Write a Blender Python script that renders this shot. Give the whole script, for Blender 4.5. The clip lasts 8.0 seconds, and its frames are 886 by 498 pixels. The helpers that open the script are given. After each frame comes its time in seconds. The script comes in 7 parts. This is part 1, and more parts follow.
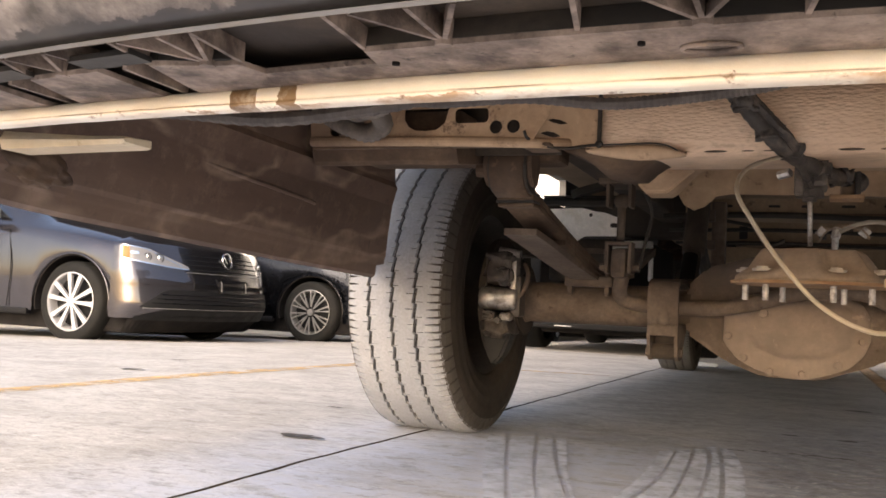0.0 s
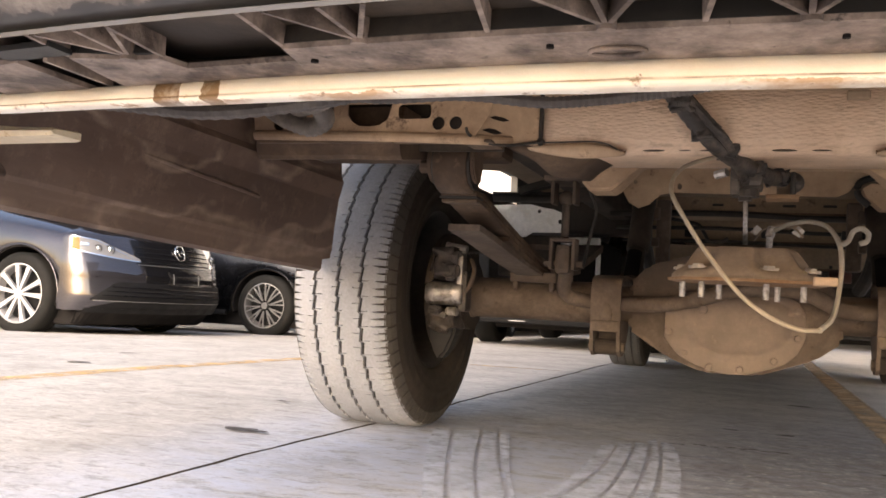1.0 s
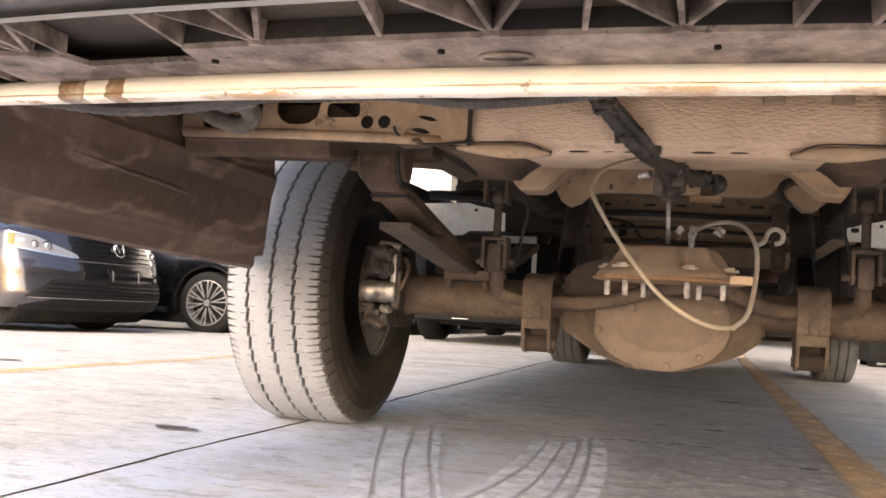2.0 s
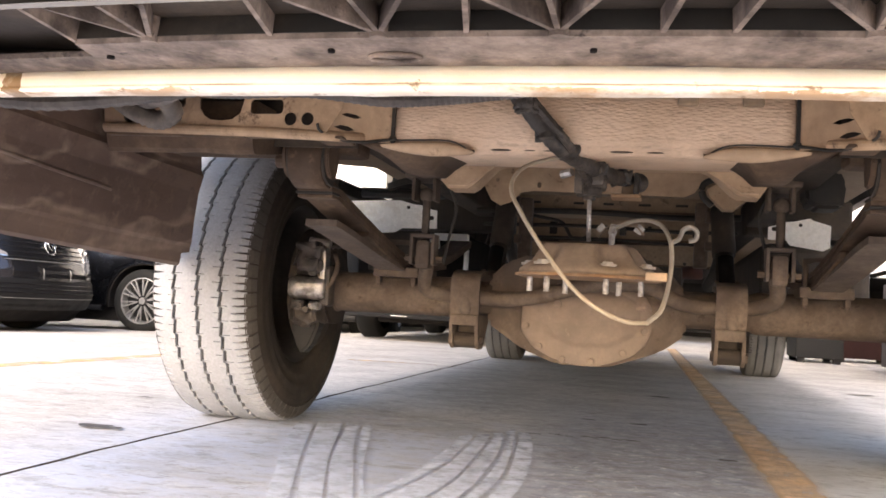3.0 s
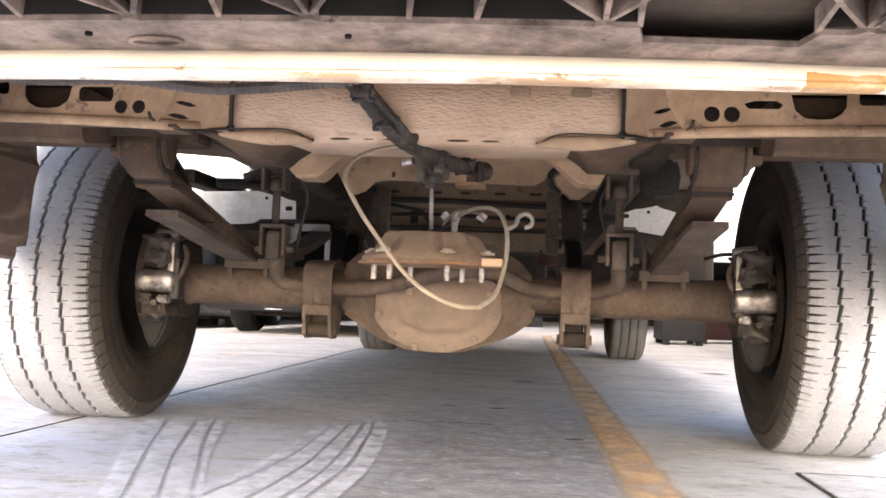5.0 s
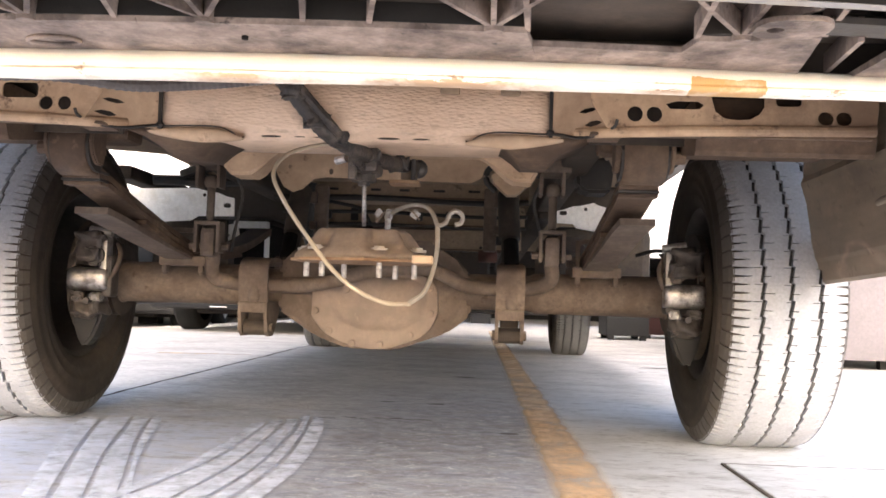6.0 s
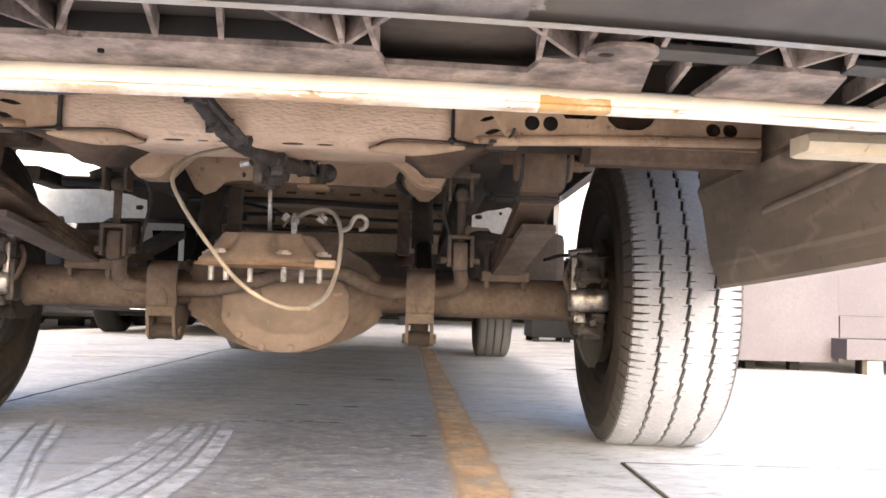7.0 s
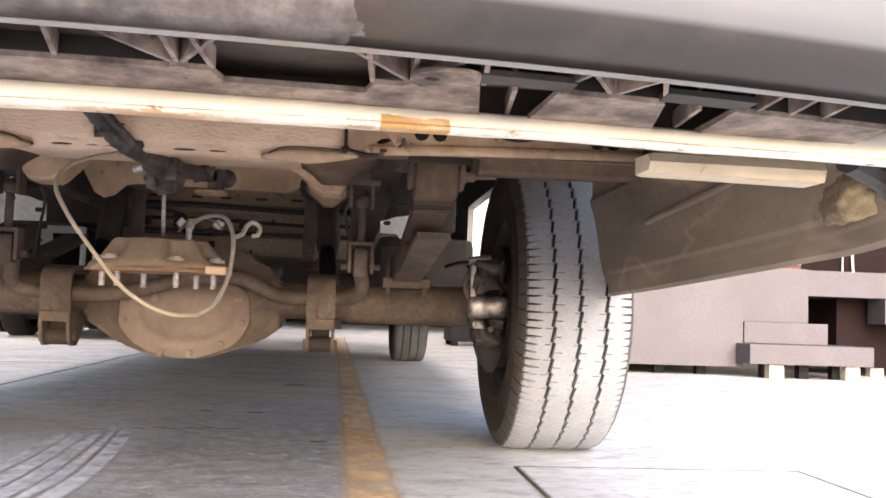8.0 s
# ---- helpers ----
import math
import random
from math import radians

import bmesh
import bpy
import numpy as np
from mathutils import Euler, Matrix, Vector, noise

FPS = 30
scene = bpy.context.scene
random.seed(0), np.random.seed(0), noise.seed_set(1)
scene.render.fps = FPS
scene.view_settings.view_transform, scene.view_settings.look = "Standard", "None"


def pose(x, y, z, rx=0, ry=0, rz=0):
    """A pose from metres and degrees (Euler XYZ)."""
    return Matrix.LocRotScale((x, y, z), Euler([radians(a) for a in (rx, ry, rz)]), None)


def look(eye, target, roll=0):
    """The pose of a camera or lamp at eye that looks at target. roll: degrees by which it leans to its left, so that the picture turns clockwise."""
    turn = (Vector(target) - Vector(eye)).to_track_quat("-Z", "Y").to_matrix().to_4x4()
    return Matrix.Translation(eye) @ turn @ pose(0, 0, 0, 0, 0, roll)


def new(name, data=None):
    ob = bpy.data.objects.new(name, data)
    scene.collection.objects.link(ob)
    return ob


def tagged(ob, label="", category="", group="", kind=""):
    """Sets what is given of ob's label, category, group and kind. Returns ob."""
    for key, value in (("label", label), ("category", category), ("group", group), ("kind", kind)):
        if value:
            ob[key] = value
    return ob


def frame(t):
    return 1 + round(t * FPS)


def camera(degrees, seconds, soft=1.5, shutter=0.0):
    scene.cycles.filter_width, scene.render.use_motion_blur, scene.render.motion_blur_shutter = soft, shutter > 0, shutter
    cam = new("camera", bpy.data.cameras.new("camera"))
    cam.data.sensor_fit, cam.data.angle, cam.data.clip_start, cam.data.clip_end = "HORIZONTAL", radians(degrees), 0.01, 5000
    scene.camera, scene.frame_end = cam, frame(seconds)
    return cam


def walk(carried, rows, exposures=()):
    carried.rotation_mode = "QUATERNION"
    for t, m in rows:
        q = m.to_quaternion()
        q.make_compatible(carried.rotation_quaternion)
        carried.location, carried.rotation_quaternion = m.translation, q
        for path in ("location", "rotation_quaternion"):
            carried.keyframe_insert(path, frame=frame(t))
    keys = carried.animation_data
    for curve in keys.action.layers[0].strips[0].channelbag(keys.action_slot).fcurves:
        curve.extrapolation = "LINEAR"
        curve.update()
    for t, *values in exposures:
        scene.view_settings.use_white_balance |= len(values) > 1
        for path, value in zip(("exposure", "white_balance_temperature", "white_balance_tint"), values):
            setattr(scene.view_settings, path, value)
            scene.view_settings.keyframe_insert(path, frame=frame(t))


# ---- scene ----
cam = camera(50.8, 8.0, soft=1.65)
PATH = [
    (0, (0.021, -2.207, 0.315), (-0.733, -0.359, 0.439), 2.9),
    (0.5, (0.036, -2.207, 0.316), (-0.682, -0.344, 0.437), 3.0),
    (1, (0.052, -2.207, 0.317), (-0.619, -0.327, 0.434), 3.3),
    (1.5, (0.071, -2.208, 0.319), (-0.55, -0.31, 0.436), 3.3),
    (3, (0.128, -2.218, 0.318), (-0.32, -0.273, 0.439), 3.3),
    (3.5, (0.148, -2.219, 0.316), (-0.239, -0.26, 0.436), 2.8),
    (4, (0.169, -2.216, 0.316), (-0.147, -0.245, 0.434), 2.8),
    (4.5, (0.189, -2.214, 0.315), (-0.067, -0.234, 0.432), 2.4),
    (6, (0.242, -2.228, 0.316), (0.144, -0.234, 0.427), 1.8),
    (6.5, (0.266, -2.236, 0.319), (0.233, -0.24, 0.433), 1.7),
    (7, (0.294, -2.25, 0.322), (0.341, -0.254, 0.441), 1.8),
    (7.5, (0.322, -2.262, 0.325), (0.446, -0.27, 0.451), 1.8),
    (8, (0.354, -2.276, 0.33), (0.557, -0.291, 0.462), 2.0),
]
walk(cam, [(t, look(eye, target, roll)) for t, eye, target, roll in PATH],
     [(0.0, 1.90, 7600, 16), (1.5, 2.15, 7500, 17), (3.5, 2.55, 6900, 16), (4.5, 2.67, 6750, 16), (6.5, 2.76, 6750, 15), (8.0, 2.42, 6700, 15)])

# ---- world, sun ----
SUN_ELEV, SUN_TURN = 25.0, 176.0      # degrees; the turn is counted clockwise from the van's nose
world = bpy.data.worlds.new("sky")
scene.world = world
world.use_nodes = True
wn = world.node_tree.nodes
sky = wn.new("ShaderNodeTexSky")
sky.sky_type = "NISHITA"
sky.sun_disc = False
sky.sun_elevation, sky.sun_rotation = radians(SUN_ELEV), radians(SUN_TURN)
sky.air_density, sky.dust_density = 1.0, 2.0
wn["Background"].inputs["Strength"].default_value = 0.15
world.node_tree.links.new(sky.outputs["Color"], wn["Background"].inputs["Color"])
sun_data = bpy.data.lights.new("sun", "SUN")
sun_data.energy, sun_data.angle, sun_data.color = 1.5, radians(50), (1.0, 0.97, 0.92)
sun = new("sun", sun_data)
_e, _a = radians(SUN_ELEV), radians(SUN_TURN)
sun.matrix_world = look((math.sin(_a) * math.cos(_e) * 30, math.cos(_a) * math.cos(_e) * 30, math.sin(_e) * 30), (0, 0, 0))


# ---- materials ----
def material(name, build):
    m = bpy.data.materials.new(name)
    m.use_nodes = True
    t = m.node_tree
    build(t, t.nodes["Principled BSDF"])
    return m


def node(t, kind, **values):
    n = t.nodes.new(kind)
    for key, value in values.items():
        n.inputs[key.replace("_", " ")].default_value = value
    return n


def coords(t):
    return t.nodes.new("ShaderNodeTexCoord").outputs["Object"]


def noise_tex(t, scale, detail=5.0, rough=0.6, vec=None):
    n = node(t, "ShaderNodeTexNoise", Scale=scale, Detail=detail, Roughness=rough)
    t.links.new(vec or coords(t), n.inputs["Vector"])
    return n.outputs["Fac"]


def ramp(t, fac, a, b, ca=(0, 0, 0, 1), cb=(1, 1, 1, 1)):
    r = t.nodes.new("ShaderNodeValToRGB")
    r.color_ramp.elements[0].position, r.color_ramp.elements[1].position = a, b
    r.color_ramp.elements[0].color, r.color_ramp.elements[1].color = ca, cb
    t.links.new(fac, r.inputs["Fac"])
    return r.outputs["Color"]


def mixc(t, fac, a, b):
    m = t.nodes.new("ShaderNodeMix")
    m.data_type = "RGBA"
    if isinstance(fac, float):
        m.inputs[0].default_value = fac
    else:
        t.links.new(fac, m.inputs[0])
    for v, i in ((a, 6), (b, 7)):
        if isinstance(v, tuple):
            m.inputs[i].default_value = (*v[:3], 1)
        else:
            t.links.new(v, m.inputs[i])
    return m.outputs[2]


def math_node(t, op, a, b):
    m = t.nodes.new("ShaderNodeMath")
    m.operation = op
    for v, i in ((a, 0), (b, 1)):
        if isinstance(v, (int, float)):
            m.inputs[i].default_value = v
        else:
            t.links.new(v, m.inputs[i])
    return m.outputs[0]


def bump(t, p, height, strength=0.3, distance=0.004):
    b = node(t, "ShaderNodeBump", Strength=strength, Distance=distance)
    t.links.new(height, b.inputs["Height"])
    t.links.new(b.outputs["Normal"], p.inputs["Normal"])


def grimy(name, base, dust, lo=0.42, hi=0.62, rough=0.75, metal=0.0, big=5.0, fine=70.0, bumpy=0.35, spot=None):
    """A worn surface: a base colour under patches of dust, with fine grain and relief."""
    def build(t, p):
        v = coords(t)
        patch = ramp(t, noise_tex(t, big, 6, 0.65, v), lo, hi)
        grain = noise_tex(t, fine, 4, 0.7, v)
        c = mixc(t, patch, base, dust)
        shade = mixc(t, ramp(t, grain, 0.3, 0.7), tuple(x * 0.72 for x in base), c)
        c = mixc(t, 0.65, c, shade)
        if spot:
            c = mixc(t, ramp(t, noise_tex(t, big * 3.1, 5, 0.7, v), 0.62, 0.70), c, spot)
        t.links.new(c, p.inputs["Base Color"])
        p.inputs["Roughness"].default_value = rough
        p.inputs["Metallic"].default_value = metal
        bump(t, p, grain, bumpy, 0.002)
    return material(name, build)


CREAM = grimy("cream underseal over paint", (0.62, 0.445, 0.295), (0.30, 0.20, 0.13), 0.42, 0.68, 0.7, big=6, bumpy=0.5, spot=(0.17, 0.10, 0.06))


def _cream_dirty(t, p):
    v = coords(t)
    sep = t.nodes.new("ShaderNodeSeparateXYZ")
    t.links.new(v, sep.inputs[0])
    c = mixc(t, ramp(t, noise_tex(t, 7, 6, 0.7, v), 0.40, 0.68), (0.55, 0.385, 0.245), (0.26, 0.165, 0.10))
    out = math_node(t, "ADD", math_node(t, "ABSOLUTE", sep.outputs["X"], 0.0), math_node(t, "MULTIPLY", math_node(t, "SUBTRACT", noise_tex(t, 9, 8, 0.75, v), 0.5), 0.55))
    c = mixc(t, math_node(t, "MULTIPLY", ramp(t, out, 0.55, 0.80), 0.8), c, (0.125, 0.080, 0.055))
    c = mixc(t, ramp(t, noise_tex(t, 30, 7, 0.75, v), 0.57, 0.66), c, (0.16, 0.10, 0.065))
    t.links.new(c, p.inputs["Base Color"])
    p.inputs["Roughness"].default_value = 0.7
    bump(t, p, noise_tex(t, 80, 5, 0.7, v), 0.5, 0.002)


CREAM_DIRTY = material("stained cream underseal", _cream_dirty)
CREAM_DULL = grimy("dull dusty beige paint", (0.25, 0.18, 0.12), (0.36, 0.265, 0.185), 0.4, 0.7, 0.8, spot=(0.10, 0.07, 0.045))
AXLE = grimy("dusty brown steel", (0.096, 0.070, 0.053), (0.205, 0.156, 0.120), 0.40, 0.66, 0.8, big=9, bumpy=0.5, spot=(0.065, 0.040, 0.026))
GRUBBY = grimy("grubby brown steel", (0.080, 0.049, 0.031), (0.172, 0.113, 0.070), 0.42, 0.66, 0.8, big=11, bumpy=0.6, spot=(0.135, 0.088, 0.056))
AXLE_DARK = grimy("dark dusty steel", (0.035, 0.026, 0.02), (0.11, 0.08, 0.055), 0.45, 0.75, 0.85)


def _panel(t, p, dark=(0.054, 0.032, 0.024), light=(0.180, 0.115, 0.083)):
    v = coords(t)
    st = t.nodes.new("ShaderNodeMapping")
    st.inputs["Scale"].default_value = (1, 0.30, 1.2)
    t.links.new(v, st.inputs["Vector"])
    c = mixc(t, ramp(t, noise_tex(t, 4.0, 6, 0.6, st.outputs[0]), 0.34, 0.74), dark, light)
    c = mixc(t, math_node(t, "MULTIPLY", ramp(t, noise_tex(t, 19, 8, 0.78, v), 0.52, 0.70), 0.35), c, (0.30, 0.21, 0.15))
    # wiped curves in the dust
    smear = t.nodes.new("ShaderNodeMapping")
    smear.inputs["Scale"].default_value = (1, 0.55, 1.7)
    smear.inputs["Rotation"].default_value = (0.5, 0, 0)
    t.links.new(v, smear.inputs["Vector"])
    wipe = math_node(t, "ABSOLUTE", math_node(t, "SUBTRACT", noise_tex(t, 4.2, 3.0, 0.5, smear.outputs[0]), 0.5), 0.0)
    wipe = math_node(t, "MULTIPLY", ramp(t, wipe, 0.004, 0.034, (1, 1, 1, 1), (0, 0, 0, 1)), ramp(t, noise_tex(t, 9, 6, 0.7, v), 0.36, 0.56))
    c = mixc(t, math_node(t, "MULTIPLY", wipe, 0.5), c, (0.36, 0.265, 0.20))
    c = mixc(t, math_node(t, "MULTIPLY", ramp(t, noise_tex(t, 30, 7, 0.75, v), 0.58, 0.66), 0.45), c, (0.045, 0.029, 0.021))
    # a paler, scuffed lower fold
    sep = t.nodes.new("ShaderNodeSeparateXYZ")
    t.links.new(v, sep.inputs[0])
    fold = math_node(t, "ADD", math_node(t, "ADD", sep.outputs["Z"], math_node(t, "MULTIPLY", sep.outputs["Y"], 0.032)), math_node(t, "MULTIPLY", math_node(t, "SUBTRACT", noise_tex(t, 16, 7, 0.75, v), 0.5), 0.05))
    c = mixc(t, math_node(t, "MULTIPLY", ramp(t, fold, 0.405, 0.440, (1, 1, 1, 1), (0, 0, 0, 1)), 0.14), c, (0.28, 0.21, 0.155))
    t.links.new(c, p.inputs["Base Color"])
    p.inputs["Roughness"].default_value = 0.62
    bump(t, p, noise_tex(t, 70, 5, 0.7, v), 0.3, 0.002)


PANEL = material("dust coated dark inner panel", _panel)
# the right panel's stronger light is put into lighter tones
PANEL_LIT = material("thickly dusted inner panel", lambda t, p: _panel(t, p, (0.082, 0.063, 0.046), (0.285, 0.225, 0.160)))
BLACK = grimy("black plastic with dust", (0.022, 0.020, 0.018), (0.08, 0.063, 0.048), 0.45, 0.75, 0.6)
PLASTIC = grimy("dusty grey brown plastic", (0.085, 0.063, 0.053), (0.37, 0.29, 0.24), 0.38, 0.58, 0.75, big=19, fine=55, bumpy=1.0, spot=(0.05, 0.038, 0.032))
RUBBER = grimy("dusty rubber sidewall", (0.032, 0.026, 0.021), (0.085, 0.064, 0.048), 0.40, 0.75, 0.8, big=6)
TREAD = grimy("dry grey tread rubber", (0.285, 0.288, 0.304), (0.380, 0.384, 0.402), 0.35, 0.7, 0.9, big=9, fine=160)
# same tread, darkened to carry the shade under the van's front
TREAD_SHADED = grimy("blackish tread rubber", (0.10, 0.098, 0.096), (0.15, 0.147, 0.143), 0.35, 0.7, 0.9, big=9, fine=160)
LUG = grimy("dusty shoulder rubber", (0.075, 0.064, 0.055), (0.040, 0.033, 0.027), 0.42, 0.66, 0.9, big=14)
GROOVE = grimy("black groove rubber", (0.022, 0.021, 0.02), (0.04, 0.036, 0.032), 0.4, 0.8, 0.9)
RIM = grimy("dark dusty wheel steel", (0.045, 0.042, 0.04), (0.11, 0.095, 0.08), 0.4, 0.8, 0.6, metal=0.3)
BRIGHT = grimy("bright worn caliper metal", (0.66, 0.63, 0.60), (0.15, 0.13, 0.115), 0.40, 0.60, 0.44, metal=0.85, big=40, bumpy=1.0)
BARE = grimy("bare cast metal", (0.42, 0.40, 0.38), (0.14, 0.12, 0.10), 0.42, 0.60, 0.36, metal=0.7, big=26, bumpy=0.7)
RED_BUSH = grimy("dull red brown rubber", (0.085, 0.026, 0.016), (0.06, 0.032, 0.022), 0.4, 0.7, 0.8, big=20)
ZINC = grimy("zinc plated steel", (0.60, 0.58, 0.56), (0.24, 0.21, 0.18), 0.46, 0.62, 0.32, metal=0.75, big=90, fine=300, bumpy=0.6)
RUST = grimy("brown rust", (0.26, 0.145, 0.075), (0.36, 0.25, 0.16), 0.4, 0.7, 0.9, big=20)
WHITE = grimy("dusty white painted shield", (0.86, 0.85, 0.83), (0.66, 0.62, 0.56), 0.55, 0.8, 0.6, big=9)
SHIELD = grimy("dusty bright aluminium", (0.93, 0.90, 0.86), (0.74, 0.68, 0.60), 0.52, 0.74, 0.42, metal=0.85, big=22, fine=90, bumpy=0.5)
HOSE = grimy("beige plastic tube", (0.46, 0.385, 0.285), (0.33, 0.265, 0.19), 0.45, 0.7, 0.55, big=12)
TAN = grimy("tan painted steel", (0.62, 0.52, 0.36), (0.44, 0.34, 0.22), 0.45, 0.7, 0.6, big=14, bumpy=0.5, spot=(0.28, 0.17, 0.08))
HOSE_GREY = grimy("translucent grey tube", (0.42, 0.38, 0.32), (0.3, 0.26, 0.21), 0.45, 0.7, 0.5, big=12)
LOOM = grimy("black taped loom", (0.034, 0.030, 0.028), (0.150, 0.122, 0.100), 0.45, 0.7, 0.5, big=34, fine=120, bumpy=0.9)
CONDUIT = grimy("grey corrugated conduit", (0.085, 0.074, 0.070), (0.18, 0.155, 0.138), 0.45, 0.75, 0.7, big=20)

CONDUIT_PALE = grimy("pale dusty conduit", (0.11, 0.094, 0.082), (0.25, 0.21, 0.175), 0.42, 0.66, 0.6, big=24, bumpy=0.7)


def _bar(t, p):
    v = coords(t)
    sep = t.nodes.new("ShaderNodeSeparateXYZ")
    t.links.new(v, sep.inputs[0])
    low = math_node(t, "LESS_THAN", math_node(t, "ADD", sep.outputs["Z"], math_node(t, "MULTIPLY", noise_tex(t, 40, 8, 0.8, v), 0.009)), 0.4668)
    c = mixc(t, ramp(t, noise_tex(t, 14, 5, 0.6, v), 0.4, 0.75), (0.88, 0.82, 0.71), (0.74, 0.65, 0.53))
    low = math_node(t, "MULTIPLY", low, ramp(t, noise_tex(t, 9, 6, 0.7, v), 0.47, 0.60))
    c = mixc(t, math_node(t, "MULTIPLY", low, 0.8), c, (0.40, 0.22, 0.09))
    bend = math_node(t, "MINIMUM", math_node(t, "MULTIPLY", math_node(t, "ABSOLUTE", sep.outputs["X"], 0.0), 2.0), 1.0)
    seam = math_node(t, "SUBTRACT", math_node(t, "SUBTRACT", sep.outputs["Z"], 0.4643), math_node(t, "MULTIPLY", math_node(t, "MULTIPLY", bend, bend), 0.0022))
    seam = math_node(t, "ABSOLUTE", math_node(t, "ADD", seam, math_node(t, "MULTIPLY", math_node(t, "SUBTRACT", noise_tex(t, 20, 6, 0.7, v), 0.5), 0.003)), 0.0)
    seam = math_node(t, "MULTIPLY", math_node(t, "LESS_THAN", seam, 0.0006), ramp(t, noise_tex(t, 8, 6, 0.7, v), 0.42, 0.56))
    c = mixc(t, math_node(t, "MULTIPLY", seam, 0.75), c, (0.30, 0.17, 0.08))
    chip = math_node(t, "MULTIPLY", ramp(t, noise_tex(t, 52, 6, 0.7, v), 0.60, 0.66), math_node(t, "LESS_THAN", math_node(t, "ADD", sep.outputs["Z"], math_node(t, "MULTIPLY", noise_tex(t, 30, 6, 0.7, v), 0.010)), 0.4715))
    c = mixc(t, math_node(t, "MULTIPLY", chip, 0.85), c, (0.22, 0.11, 0.045))
    for a, b, tone in ((0.379, 0.432, (0.46, 0.27, 0.10)), (-0.408, -0.384, (0.20, 0.12, 0.06)), (-0.361, -0.345, (0.26, 0.16, 0.08))):
        wob = math_node(t, "ADD", sep.outputs["X"], math_node(t, "MULTIPLY", noise_tex(t, 60, 3, 0.6, v), 0.012))
        inside = math_node(t, "MULTIPLY", math_node(t, "GREATER_THAN", wob, a), math_node(t, "LESS_THAN", wob, b))
        inside = math_node(t, "MULTIPLY", inside, ramp(t, noise_tex(t, 18, 6, 0.7, v), 0.22, 0.50))
        if a > 0:
            inside = math_node(t, "MULTIPLY", inside, math_node(t, "LESS_THAN", math_node(t, "ADD", sep.outputs["Z"], math_node(t, "MULTIPLY", noise_tex(t, 35, 5, 0.7, v), 0.008)), 0.4745))
        c = mixc(t, inside, c, tone)
    t.links.new(c, p.inputs["Base Color"])
    p.inputs["Roughness"].default_value = 0.45
    bump(t, p, noise_tex(t, 120, 4, 0.7, v), 0.25, 0.002)


BAR = material("cream painted rusty edge", _bar)


def _bumper(t, p):
    v = coords(t)
    sep = t.nodes.new("ShaderNodeSeparateXYZ")
    t.links.new(v, sep.inputs[0])
    wob = math_node(t, "ADD", sep.outputs["X"], math_node(t, "MULTIPLY", noise_tex(t, 16, 6, 0.7, v), 0.10))
    film = math_node(t, "LESS_THAN", wob, 0.40)
    film = math_node(t, "MULTIPLY", film, ramp(t, noise_tex(t, 13, 6, 0.7, v), 0.32, 0.52))
    # lighter grey above, near black below
    upper = ramp(t, math_node(t, "MULTIPLY", math_node(t, "SUBTRACT", sep.outputs["Z"], 0.48), 10.0), 0.275, 0.322)
    c = mixc(t, upper, (0.028, 0.025, 0.024), (0.105, 0.105, 0.112))
    low_film = math_node(t, "MULTIPLY", film, ramp(t, math_node(t, "MULTIPLY", math_node(t, "SUBTRACT", sep.outputs["Z"], 0.48), 10.0), 0.36, 0.48, (1, 1, 1, 1), (0, 0, 0, 1)))
    # on this side of the peel the film keeps to the part above the dark band
    ragged = math_node(t, "MULTIPLY", math_node(t, "SUBTRACT", noise_tex(t, 22, 6, 0.7, v), 0.5), 0.03)
    keep = math_node(t, "MAXIMUM", math_node(t, "GREATER_THAN", math_node(t, "ADD", sep.outputs["X"], math_node(t, "MULTIPLY", ragged, 3.0)), 0.02), math_node(t, "GREATER_THAN", math_node(t, "ADD", sep.outputs["Z"], ragged), 0.4910))
    low_film = math_node(t, "MULTIPLY", low_film, keep)
    grit = mixc(t, ramp(t, noise_tex(t, 45, 6, 0.75, v), 0.40, 0.64), (0.092, 0.081, 0.082), (0.165, 0.149, 0.147))
    c = mixc(t, low_film, c, grit)
    c = mixc(t, math_node(t, "MULTIPLY", ramp(t, noise_tex(t, 9, 7, 0.7, v), 0.5, 0.75), 0.16), c, (0.20, 0.17, 0.15))
    t.links.new(c, p.inputs["Base Color"])
    t.links.new(mixc(t, low_film, (0.28, 0.28, 0.28), (0.8, 0.8, 0.8)), p.inputs["Roughness"])
    p.inputs["Metallic"].default_value = 0.15
    bump(t, p, low_film, 0.3, 0.002)


BUMPER = material("grey paint with peeling dusty film", _bumper)


def _lip(t, p):
    c = mixc(t, ramp(t, noise_tex(t, 22), 0.45, 0.7), (0.135, 0.135, 0.143), (0.13, 0.118, 0.105))
    t.links.new(c, p.inputs["Base Color"])
    p.inputs["Roughness"].default_value = 0.3
    p.inputs["Metallic"].default_value = 0.6


LIP = material("scuffed bright edge", _lip)


